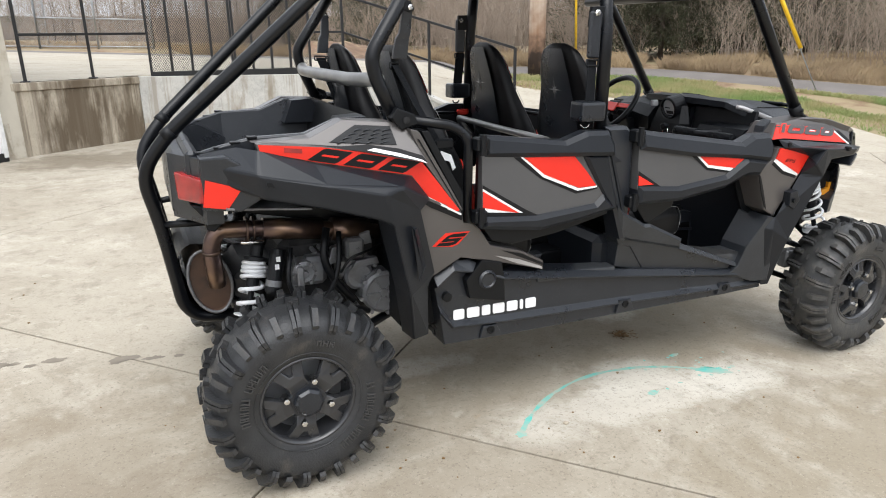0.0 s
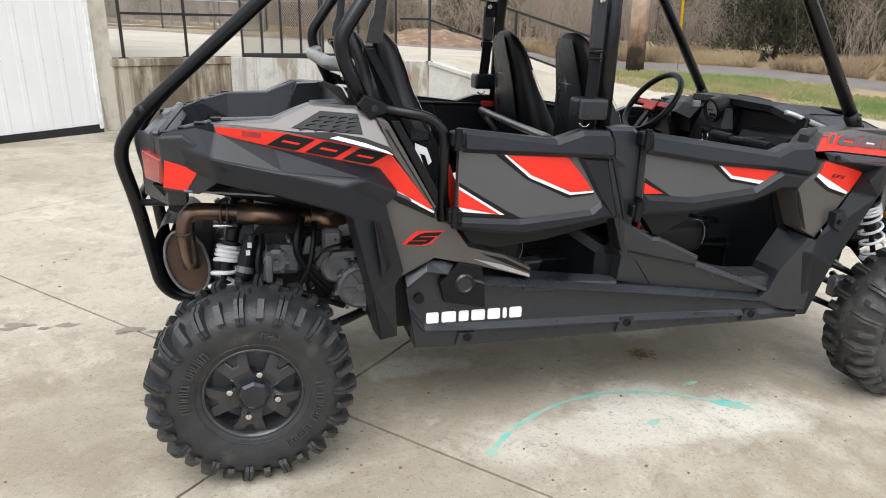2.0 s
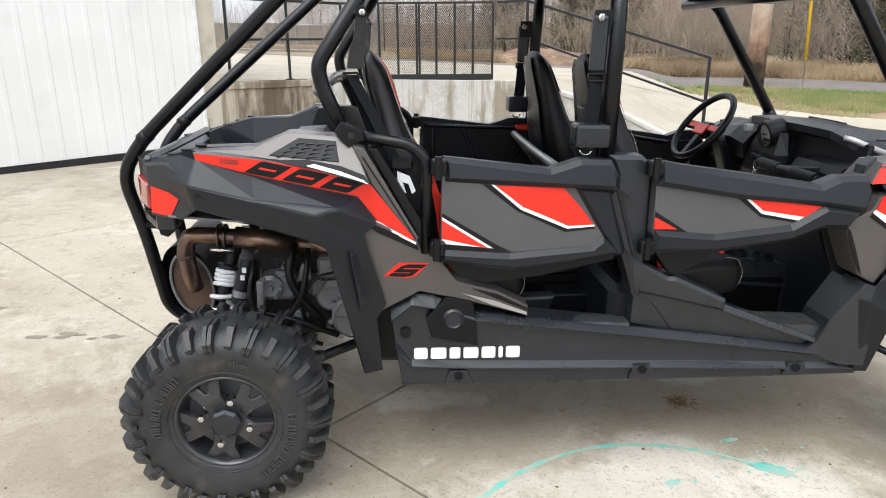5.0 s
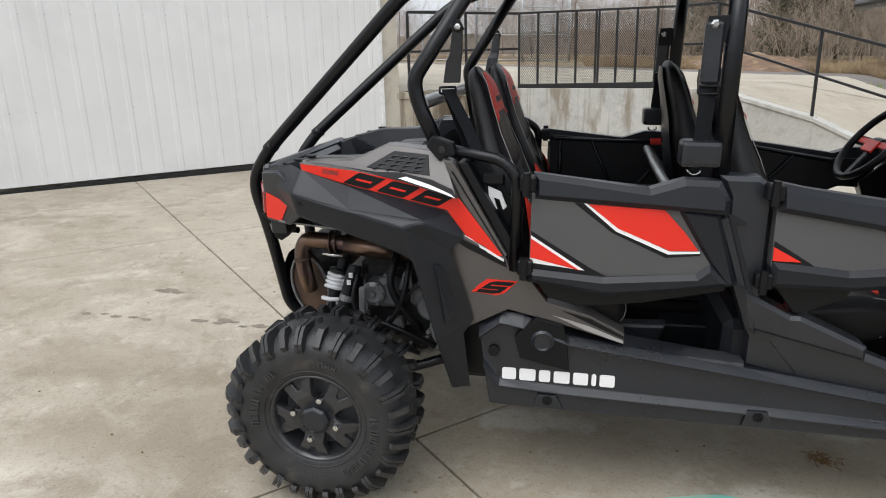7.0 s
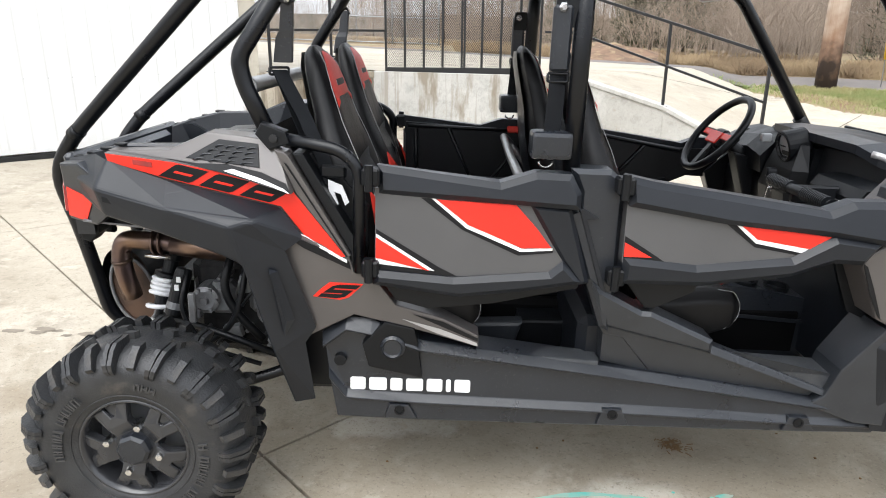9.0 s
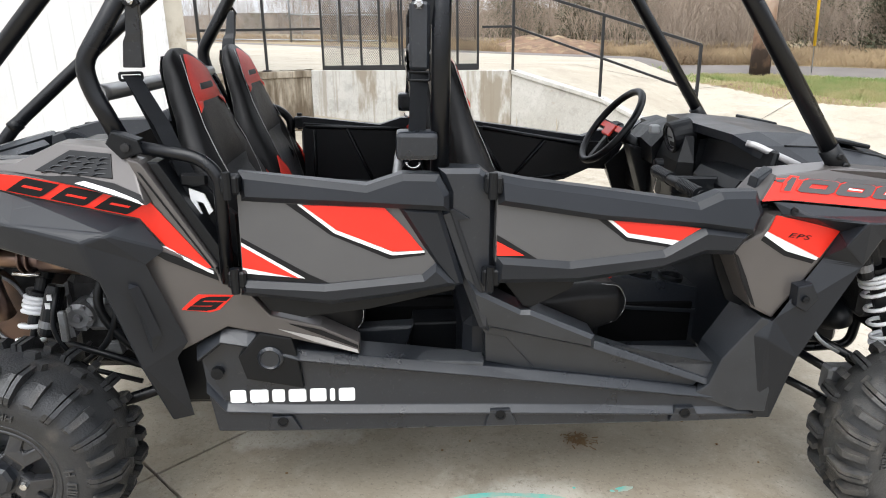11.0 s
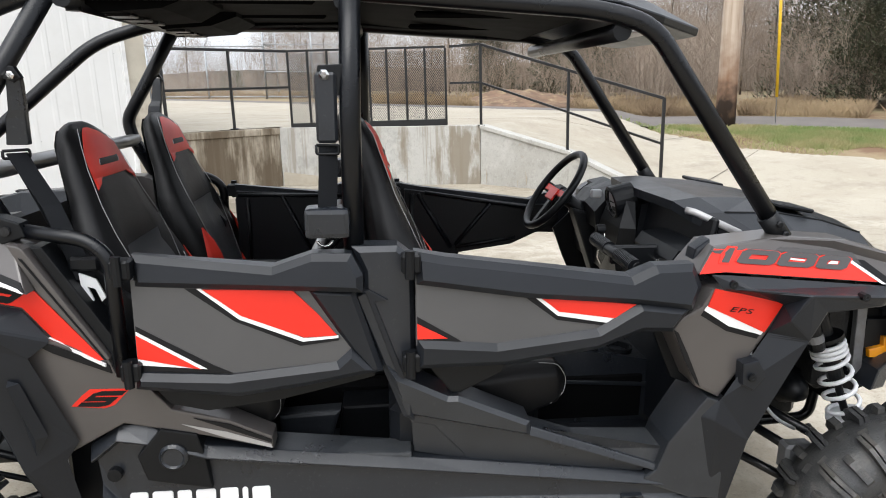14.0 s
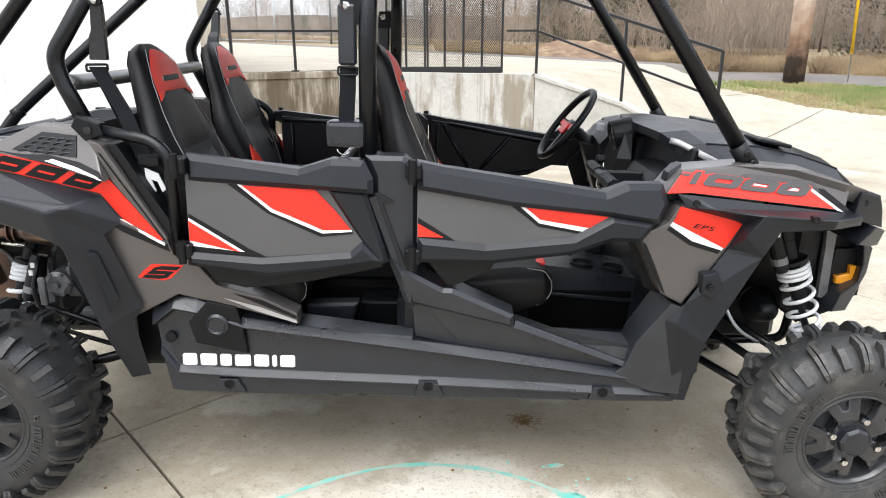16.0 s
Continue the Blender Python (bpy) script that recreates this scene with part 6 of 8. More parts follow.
part("radiator_block", box(2.84, 2.95, -0.42, 0.42, 0.64, 1.12, 0.02), M_IRON, rig)
for s in (-1, 1):
    part("front_frame_tube", tube([(2.50, s * 0.30, 0.44), (2.56, s * 0.32, 0.80), (2.72, s * 0.40, 1.05), (2.92, s * 0.40, 1.05)], 0.018, 10, 0.05), M_TUBE, rig)
    part("front_frame_tube", tube([(2.50, s * 0.26, 0.44), (2.95, s * 0.26, 0.46), (2.97, s * 0.30, 0.98)], 0.018, 10, 0.05), M_TUBE, rig)

# -- tub, floor and running gear --
part("floor_pan", box(0.60, 2.40, -0.56, 0.56, 0.36, 0.42, 0.02), M_PLASTIC2, rig)
bm = box(0.45, 0.62, -0.55, 0.55, 0.42, 1.05, 0.02)
part("rear_firewall", bm, M_DARK, rig)
part("front_firewall", box(2.36, 2.50, -0.58, 0.58, 0.42, 1.12, 0.03), M_PLASTIC2, rig)
part("rear_seat_pan", box(0.62, 1.02, -0.52, 0.52, 0.42, 0.655, 0.02), M_DARK, rig)
part("front_seat_pan", box(1.50, 1.86, -0.48, 0.48, 0.42, 0.655, 0.02), M_DARK, rig)
part("rear_console", box(0.96, 1.44, -0.12, 0.12, 0.60, 0.87, 0.03), M_DARK, rig)
part("tunnel", box(0.62, 2.36, -0.16, 0.16, 0.42, 0.62, 0.02), M_LINER, rig)
part("middle_bulkhead", box(1.40, 1.50, -0.55, 0.55, 0.42, 0.72, 0.03), M_PLASTIC2, rig)
both("foot_well_box", prism([(1.24, 0.585), (1.44, 0.59), (1.44, 0.44), (1.22, 0.44)], -0.28, -0.16, 0.01), M_DARK)
both("rear_footboard", box(1.04, 1.46, -0.56, -0.16, 0.41, 0.445, 0.01), M_PLASTIC)
both("foot_well_cheek", prism([(1.04, 0.60), (1.24, 0.61), (1.19, 0.45), (1.04, 0.45)], -0.36, -0.30, 0.012), M_SCUFFED)
console = part("centre_console", loft([[(x, -0.16, 0.42), (x, -0.15, z), (x, 0.12, z), (x, 0.13, 0.42)] for x, z in ((1.55, 0.70), (1.98, 0.712), (2.20, 0.690), (2.36, 0.662), (2.38, 0.80))]), M_PLASTIC, rig, "black centre console with cup holders")
for x, z in ((2.145, 0.698), (2.275, 0.680)):
    part("cup_holder", lathe([(0.046, z - 0.02), (0.049, z + 0.012), (0.040, z + 0.012), (0.037, z - 0.05), (0.001, z - 0.055)], 20, "z", (x, -0.085, 0.0)), M_DARK, console, "round black cup holder")
part("console_ridge", prism([(1.99, 0.60), (2.36, 0.575), (2.36, 0.560), (1.99, 0.585)], -0.166, -0.15, 0.003), M_PLASTIC, console)

# engine bay, seen inside the rear wheel
part("engine_block", box(0.02, 0.45, -0.30, 0.30, 0.42, 0.80, 0.04), M_IRON, rig)
part("gearbox", box(-0.16, 0.10, -0.22, 0.22, 0.40, 0.66, 0.05), M_IRON, rig)
bm = lathe([(0.092, -0.26), (0.092, -0.345), (0.080, -0.356), (0.070, -0.352), (0.020, -0.352), (0.016, -0.358), (0.001, -0.358)], 28, "y", (0.415, 0, 0.545))
for k in range(6):
    a = k * math.pi / 3
    b = box(0.02, 0.075, -0.360, -0.350, -0.004, 0.004, 0.001)
    b.transform(Matrix.Translation((0.415, 0, 0.545)) @ pose(0, 0, 0, 0, math.degrees(a), 0))
    joined(bm, b)
for k in range(8):
    a = k * math.pi / 4 + 0.2
    lathe([(0.010, -0.33), (0.010, -0.352)], 6, "y", (0.415 + 0.098 * math.cos(a), 0, 0.545 + 0.098 * math.sin(a)), bm)
bm.transform(Matrix.Translation((0.012, -0.050, 0.0)))
part("stator_cover", bm, M_ALU, rig, "round grey cast engine cover")
bm = box(0.24, 0.40, -0.34, -0.2, 0.60, 0.70, 0.02)
box(0.28, 0.36, -0.36, -0.2, 0.69, 0.78, 0.012, bm)
box(0.10, 0.20, -0.36, -0.2, 0.60, 0.72, 0.02, bm)
part("cylinder_casting", bm, M_ALU, rig)
bm = lathe([(0.05, -0.25), (0.05, -0.38), (0.035, -0.39), (0.015, -0.385), (0.012, -0.40), (0.001, -0.40)], 18, "y", (0.10, 0, 0.665))
for k in range(6):
    a = k * math.pi / 3
    lathe([(0.008, -0.37), (0.008, -0.395)], 6, "y", (0.10 + 0.042 * math.cos(a), 0, 0.665 + 0.042 * math.sin(a)), bm)
part("starter_casting", bm, M_ALU, rig)
for pts, r in (([(0.20, -0.36, 0.84), (0.17, -0.40, 0.72), (0.22, -0.40, 0.62), (0.30, -0.38, 0.52)], 0.016), ([(0.25, -0.36, 0.82), (0.24, -0.40, 0.70), (0.20, -0.41, 0.58), (0.10, -0.40, 0.50)], 0.011), ([(0.44, -0.34, 0.74), (0.36, -0.40, 0.735), (0.28, -0.41, 0.72), (0.24, -0.41, 0.66)], 0.006), ([(0.05, -0.38, 0.78), (0.02, -0.42, 0.64), (0.10, -0.42, 0.50), (0.3, -0.42, 0.44)], 0.009), ([(-0.02, -0.36, 0.58), (0.18, -0.42, 0.55), (0.36, -0.40, 0.47)], 0.013)):
    part("hose", tube(pts, r, 8, 0.06), M_DARK, rig)
part("hose_clamp", box(0.06, 0.085, -0.44, -0.42, 0.60, 0.71, 0.004), M_ALU, rig)
erand = random.Random(5)
for k in range(16):
    cx, cz, r = erand.uniform(0.08, 0.42), erand.uniform(0.47, 0.76), erand.uniform(0.006, 0.012)
    part("engine_bolt", lathe([(r, -0.30), (r, -0.365 + erand.uniform(0, 0.02)), (r * 0.6, -0.37)], 6, "y", (cx, 0, cz)), M_ALU, rig)
for x0, x1, z0, z1, y in ((0.30, 0.42, 0.655, 0.695, -0.37), (0.20, 0.26, 0.68, 0.76, -0.36), (0.045, 0.075, 0.58, 0.74, -0.37), (0.33, 0.40, 0.74, 0.80, -0.34), (0.13, 0.22, 0.505, 0.56, -0.36)):
    part("engine_bracket", prism([(x0, z0), (x1, z0 + 0.01), (x1 - 0.01, z1), (x0 + 0.02, z1 - 0.008)], y, y + 0.03, 0.005), M_ALU, rig)
bm = lathe([(0.062, -0.25), (0.062, -0.35), (0.05, -0.36), (0.03, -0.358), (0.001, -0.358)], 20, "y", (0.335, 0, 0.615))
part("pump_cover", bm, M_ALU, rig, "small round cast cover")
# exhaust
bm = tube([(0.46, -0.26, 0.772), (0.30, -0.27, 0.80), (0.12, -0.28, 0.825), (-0.08, -0.28, 0.845), (-0.212, -0.28, 0.852), (-0.238, -0.274, 0.79), (-0.232, -0.262, 0.70), (-0.222, -0.240, 0.615)], 0.034, 16, 0.05)
pipe = part("exhaust_pipe", bm, M_EXH, rig, "heat-tinted bronze steel exhaust pipe")
part("pipe_sleeve", tube([(0.40, -0.268, 0.786), (0.30, -0.272, 0.802), (0.24, -0.274, 0.81)], 0.050, 16, 0), M_EXH, pipe)
part("pipe_sleeve", tube([(0.20, -0.276, 0.815), (-0.04, -0.28, 0.842)], 0.043, 16, 0), M_EXH, pipe)
part("elbow_clamp", tube([(-0.2365, -0.271, 0.772), (-0.2355, -0.269, 0.760)], 0.037, 14, 0), M_EXHRUST, pipe)
for x in (-0.075, -0.10):
    part("flange", tube([(x - 0.004, -0.28, 0.846), (x + 0.004, -0.28, 0.846)], 0.050, 12, 0), M_EXH, pipe)
part("flange_bolt", tube([(-0.13, -0.31, 0.80), (-0.04, -0.31, 0.795)], 0.008, 8, 0), M_CHROME, pipe)
def oval(y, k):
    return [(-0.245 + 0.082 * k * math.cos(a) - 0.02 * math.sin(a), y, 0.612 + 0.135 * k * math.sin(a)) for a in (2 * math.pi * j / 30 for j in range(30))]


muffler = part("muffler", loft([oval(0.34, 0.85), oval(0.32, 1.0), oval(-0.185, 1.0), oval(-0.190, 0.97), oval(-0.178, 0.92), oval(-0.174, 0.2)]), M_EXHRUST, rig, "rust-brown oval muffler with a dented end")
part("muffler_rim", tube(oval(-0.186, 1.0), 0.007, 8, 0, None, True), M_ALU, muffler, "bright rolled rim")
part("heat_shield", loft([[(x - 0.035 * (1 if x < -0.245 else 0.3), y, 0.612 + (z - 0.612) * 1.12) for x, y, z in oval(yy, 1.08)] for yy in (0.30, -0.17)], cap=False), M_DARK, muffler)


def shock(top, low, coil_r, turns, reservoir, start_, wire=0.0072, can=0.026):
    """A damper with a white coil spring."""
    top, low = Vector(top), Vector(low)
    L = (low - top).length
    m = Matrix.Translation(top) @ (low - top).to_track_quat("Z", "Y").to_matrix().to_4x4()
    body = lathe([(0.016, 0), (0.030, 0.02), (0.030, 0.05), (0.026, 0.055), (0.026, L * 0.62), (0.012, L * 0.63), (0.012, L)], 16, "z")
    body.transform(m)
    damper = part("shock_absorber", body, M_DARK, rig, "black damper with a white coil spring", smooth=False)
    pts = []
    n_ = turns * 16
    z0, tight = L * start_, 3.2
    for i in range(n_ + 1):
        k = i / 16
        z = z0 + 0.0165 * k if k < tight else z0 + 0.0165 * tight + (L * 0.90 - z0 - 0.0165 * tight) * (k - tight) / (turns - tight)
        a = k * 2 * math.pi
        pts.append(m @ Vector((coil_r * math.cos(a), coil_r * math.sin(a), z)))
    part("coil_spring", tube(pts, wire, 8, 0), M_SPRING, damper, "white painted steel coil spring")
    part("spring_seat", tfm(lathe([(0.03, L * start_ - 0.026), (coil_r + 0.004, L * start_ - 0.022), (coil_r + 0.004, L * start_ - 0.010), (0.03, L * start_ - 0.008)], 18, "z"), m), M_DARK, damper)
    part("spring_seat", tfm(lathe([(0.02, L * 0.91), (coil_r + 0.012, L * 0.92), (coil_r + 0.012, L * 0.93), (0.02, L * 0.94)], 18, "z"), m), M_SPRING, damper)
    if reservoir:
        r = tfm(lathe([(0.004, -0.005), (can * 0.85, 0.0), (can, 0.02), (can, 0.17), (can * 0.8, 0.18), (0.003, 0.18)], 16, "z"), Matrix.Translation(Vector(reservoir)) @ (low - top).to_track_quat("Z", "Y").to_matrix().to_4x4())
        res = part("reservoir", r, M_DARK, damper)
        d = (low - top).normalized()
        q = Vector(reservoir) + d * 0.03
        for k in range(2 if top.x < 1 else 1):
            part("white_mark", box(-0.008, 0.008, -can - 0.0015, -can + 0.006, 0.0, 0.020, 0, None, Matrix.Translation(q + d * (0.012 + 0.03 * k)) @ pose(0, 0, 0, 0, 0, 0)), M_WHITE, res, "white plain mark")
        part("band", tfm(lathe([(can + 0.0015, 0.125), (can + 0.0015, 0.150)], 16, "z"), Matrix.Translation(Vector(reservoir)) @ (low - top).to_track_quat("Z", "Y").to_matrix().to_4x4()), M_ALU, res)
    return damper


for s in (-1, 1):
    shock((-0.045, s * 0.245, 0.82), (-0.130, s * 0.32, 0.47), 0.045, 6, (0.012, s * 0.320, 0.760), 0.34, 0.009, 0.031)
    shock((2.745, s * 0.50, 1.00), (2.898, s * 0.53, 0.575), 0.050, 7, (2.690, s * 0.525, 1.01), 0.33)
for s in (-1, 1):
    for pts in ([(0.60, 0.30, 0.46), (0.30, 0.40, 0.38), (0.0, 0.52, 0.34)], [(-0.16, 0.15, 0.52), (-0.05, 0.55, 0.46)], [(-0.18, 0.15, 0.40), (-0.05, 0.55, 0.30)]):
        part("suspension_arm", tube([(x, s * y, z) for x, y, z in pts], 0.02, 10, 0.05), M_TUBE, rig)
    part("drive_shaft", tube([(0.0, s * 0.15, 0.45), (0.0, s * 0.58, 0.34)], 0.022, 10, 0), M_IRON, rig)
    for pts in ([(2.62, 0.26, 0.60), (2.93, 0.58, 0.46)], [(2.98, 0.26, 0.62), (2.95, 0.58, 0.46)], [(2.52, 0.26, 0.42), (2.93, 0.58, 0.27)], [(2.95, 0.26, 0.42), (2.95, 0.58, 0.27)], [(2.60, 0.25, 0.52), (2.90, 0.58, 0.38)]):
        part("suspension_arm", tube([(x, s * y, z) for x, y, z in pts], 0.016, 10, 0), M_TUBE, rig)
    b = lathe([(0.03, 0), (0.062, 0.02), (0.072, 0.05), (0.060, 0.06), (0.070, 0.08), (0.055, 0.095), (0.045, 0.13), (0.025, 0.16)], 16, "y")
    if s < 0:
        b.transform(Matrix.Diagonal((1, -1, 1, 1)))
    b.transform(Matrix.Translation((2.80, s * 0.26, 0.63)))
    part("driveshaft_boot", b, M_DARK, rig, "", True)
    part("brake_hose", tube([(2.60, s * 0.40, 0.90), (2.56, s * 0.50, 0.74), (2.62, s * 0.54, 0.62), (2.72, s * 0.52, 0.56)], 0.006, 8, 0.08), M_GALV, rig)
    part("caliper", box(2.70, 2.80, s * 0.50 - 0.03, s * 0.50 + 0.03, 0.40, 0.50, 0.01), M_ALU, rig)
    part("hub_carrier", box(2.90, 3.02, s * 0.575 - 0.03, s * 0.575 + 0.03, 0.24, 0.48, 0.02), M_IRON, rig)
    part("hub_carrier", box(-0.08, 0.08, s * 0.555 - 0.03, s * 0.555 + 0.03, 0.24, 0.46, 0.02), M_IRON, rig)

# -- seats --
def build_seat(reach):
    """A bucket seat, its cushion's front towards +x, the backrest's foot at the origin."""
    seat = new("seat")
    LEAN = 0.31
    # (height, half width, bolster depth, shell depth)
    spec = [(0.00, 0.225, 0.080, 0.08), (0.12, 0.250, 0.090, 0.10), (0.26, 0.270, 0.090, 0.11), (0.38, 0.268, 0.078, 0.10), (0.47, 0.246, 0.056, 0.085), (0.54, 0.216, 0.042, 0.068), (0.60, 0.192, 0.036, 0.056), (0.68, 0.172, 0.032, 0.050), (0.735, 0.150, 0.028, 0.044), (0.772, 0.120, 0.020, 0.034), (0.795, 0.078, 0.010, 0.020), (0.803, 0.040, 0.003, 0.008)]

    def at_(z):
        i = max(k for k, sp in enumerate(spec[:-1]) if sp[0] <= z)
        p, q = spec[i], spec[i + 1]
        t = (z - p[0]) / (q[0] - p[0])
        return [p[j] + (q[j] - p[j]) * t for j in (1, 2, 3)]

    def front(z, f):
        """A place on the front face; f from -1 to 1 across it. Bolsters stand out at the sides."""
        w, bol, _ = at_(z)
        hollow = 0.45 if z < 0.45 else 0.10
        crown = 0.014 * smooth(0.47, 0.60, z) * (1 - smooth(0.74, 0.80, z))
        d = crown * (1 - abs(f) ** 2.2) + bol * (1 - hollow * max(0.0, 1 - (abs(f) / 0.75) ** 4)) * (1 - max(0.0, abs(f) - 0.8) / 0.2 * 0.55)
        return Vector((-LEAN * z + d, f * w, z))

    def back_(z, f):
        w, _, sh = at_(z)
        return Vector((-LEAN * z - sh * (1 - 0.5 * abs(f) ** 3), f * w * 0.97, z))

    fs_ = [-1, -0.92, -0.78, -0.5, -0.2, 0.2, 0.5, 0.78, 0.92, 1]
    bm = loft([[front(z, f) for f in fs_] + [back_(z, f) for f in fs_[::-1]] for z in (0, 0.06, 0.12, 0.20, 0.28, 0.36, 0.42, 0.48, 0.54, 0.60, 0.66, 0.72, 0.75, 0.772, 0.788, 0.798, 0.803)])
    back = part("backrest", bm, M_SEATBLACK, seat, "black vinyl backrest", True)

    def wrap(z, p):
        """A place round the front: past 1 it goes on to the side."""
        if abs(p) <= 1:
            return front(z, p)
        sg = 1 if p > 0 else -1
        return front(z, sg).lerp(back_(z, sg), abs(p) - 1) + Vector((0, sg * 0.006, 0))

    def patch(zs, f0, f1, lift):
        b = bmesh.new()
        rows_ = [[b.verts.new(wrap(z, f) + Vector((lift * (0.4 if k in (0, 8) or j in (0, len(zs) - 1) else 1), 0, lift * 0.35))) for k, f in enumerate(np.linspace(f0(z), f1(z), 9))] for j, z in enumerate(zs)]
        for p, q in zip(rows_, rows_[1:]):
            for i in range(8):
                b.faces.new((p[i], p[i + 1], q[i + 1], q[i]))
        return b

    def dome(z):
        return math.sqrt(max(0.02, 1 - max(0.0, (z - 0.70) / 0.086) ** 2))
    part("headrest_patch", patch(np.linspace(0.648, 0.784, 12), lambda z: -0.80 * dome(z), lambda z: 0.84 * dome(z), 0.006), M_REDV, back, "red vinyl headrest patch", True)
    for s in (-1, 1):
        part("headrest_point", patch(np.linspace(0.618, 0.649, 3), lambda z: s * 0.80, lambda z: s * 0.78 - s * (z - 0.618) / 0.031 * 0.30, 0.008), M_REDV, back, "", True)
    part("name_patch", patch(np.linspace(0.672, 0.706, 3), lambda z: -0.48, lambda z: 0.50, 0.0085), M_BLACKDEC, back, "black block lettering shapes", True)
    part("name_patch_edge", patch(np.linspace(0.668, 0.710, 3), lambda z: -0.51, lambda z: 0.53, 0.0075), M_SILVER, back, "", True)
    part("centre_insert", patch(np.linspace(0.02, 0.46, 12), lambda z: -0.60, lambda z: 0.60 - 0.9 * max(0.0, z - 0.34), 0.006), M_SEATGREY, back, "dark grey vinyl insert", True)
    for s in (-1, 1):
        part("side_patch", patch(np.linspace(-0.0, 0.37, 8), lambda z: s * (0.42 + 0.42 * z / 0.37), lambda z: s * (1.16 - 0.30 * z / 0.37), 0.012), M_REDV, back, "red side patch", True)
        part("stitching", tube([front(z, s * f) + Vector((0.006, 0, 0)) for z, f in ((0.03, 0.58), (0.15, 0.58), (0.30, 0.62), (0.42, 0.70), (0.50, 0.80), (0.58, 0.84), (0.68, 0.84), (0.75, 0.8), (0.785, 0.6))], 0.0011, 5, 0), M_STITCH, back)
        part("stitching", tube([front(z, s * f) + Vector((0.004, 0, 0)) for z, f in ((0.02, 0.90), (0.20, 0.86), (0.36, 0.72))], 0.0014, 5, 0), M_STITCH, back)
    b = bmesh.new()
    rows_ = [[b.verts.new(back_(z, f) + Vector((-0.012, 0, 0))) for f in np.linspace(-0.62, 0.62, 7)] for z in (0.10, 0.24, 0.36, 0.46, 0.56, 0.66, 0.74, 0.78)]
    for p, q in zip(rows_, rows_[1:]):
        for i in range(6):
            b.faces.new((p[i], p[i + 1], q[i + 1], q[i]))
    shell_ = part("back_shell", b, M_PLASTIC, back, "moulded black shell", True)
    b = bmesh.new()
    pts = []
    for k in range(16):
        r = (0.055, 0.010, 0.026, 0.010)[k % 4]
        y, z = r * math.cos(k * math.pi / 8), 0.60 + r * math.sin(k * math.pi / 8)
        pts.append(b.verts.new(back_(z, y / (at_(z)[0] * 0.97)) + Vector((-0.016, 0, 0))))
    mid = b.verts.new(back_(0.60, 0) + Vector((-0.019, 0, 0)))
    for k in range(16):
        b.faces.new((mid, pts[k], pts[(k + 1) % 16]))
    part("star_emblem", b, M_TUBE2, shell_, "small grey star shape")
    secs = []
    for x, w, z0, z1 in ((0.0, 0.225, -0.10, 0.03), (0.12, 0.24, -0.12, 0.02), (reach - 0.135, 0.24, -0.11, 0.035), (reach - 0.035, 0.22, -0.085, 0.025), (reach, 0.19, -0.05, -0.01)):
        secs.append([(x, -w, z0), (x, -w, z1 - 0.02), (x, -w * 0.85, z1 + 0.02), (x, -w * 0.5, z1), (x, w * 0.5, z1), (x, w * 0.85, z1 + 0.02), (x, w, z1 - 0.02), (x, w, z0)])
    bm = loft(secs)
    bevelled(bm, 0.012, 2)
    cushion = part("seat_cushion", bm, M_SEATBLACK, seat, "black vinyl cushion", True)
    for s in (-1, 1):
        part("stitching", tube([(reach - 0.10, s * 0.222, 0.055), (reach - 0.035, s * 0.205, 0.042), (reach - 0.002, s * 0.195, -0.01), (reach - 0.01, s * 0.20, -0.06), (reach - 0.06, s * 0.225, -0.085)], 0.0012, 5, 0.02), M_STITCH, cushion)
    part("front_patch", box(reach - 0.07, reach - 0.012, -0.06, 0.06, 0.012, 0.026, 0.004), M_REDV, cushion)
    part("seat_base", box(0.05, reach - 0.08, -0.18, 0.18, -0.24, -0.11, 0.02), M_DARK, seat)
    return seat


for reach, spots in ((0.33, ((0.748, -0.315, 0.745), (0.738, 0.43, 0.745))), (0.40, ((1.565, -0.275, 0.76), (1.495, 0.33, 0.76)))):
    proto = build_seat(reach)
    proto["label"] = "black bucket seat with red headrest and grey insert"
    for place in spots:
        copy_thing(proto, pose(*place)).parent = rig
    for o in (*proto.children_recursive, proto):
        bpy.data.objects.remove(o)
part("grab_rail", tube([(1.36, 0.50, 0.98), (1.235, 0.555, 1.13), (1.205, 0.52, 1.158), (1.19, 0.0, 1.155), (1.185, -0.42, 1.155), (1.23, -0.47, 1.12), (1.36, -0.44, 0.98)], 0.0165, 12, 0.05), M_TUBE2, rig, "silver-grey grab rail behind the front seats")

# -- belts --
def webbing(points, w, twist):
    """A flat strap along points; twist: its width's direction."""
    b = bmesh.new()
    t = Vector(twist).normalized() * w / 2
    pts = [Vector(p) for p in points]
    n_ = t.cross(pts[-1] - pts[0]).normalized() * 0.0015
    rows_ = [[b.verts.new(p + s * t + k * n_) for s, k in ((-1, -1), (1, -1), (1, 1), (-1, 1))] for p in pts]
    for p, q in zip(rows_, rows_[1:]):
        for i in range(4):
            b.faces.new((p[i], p[(i + 1) % 4], q[(i + 1) % 4], q[i]))
    b.faces.new(rows_[0]), b.faces.new(rows_[-1][::-1])
    return b


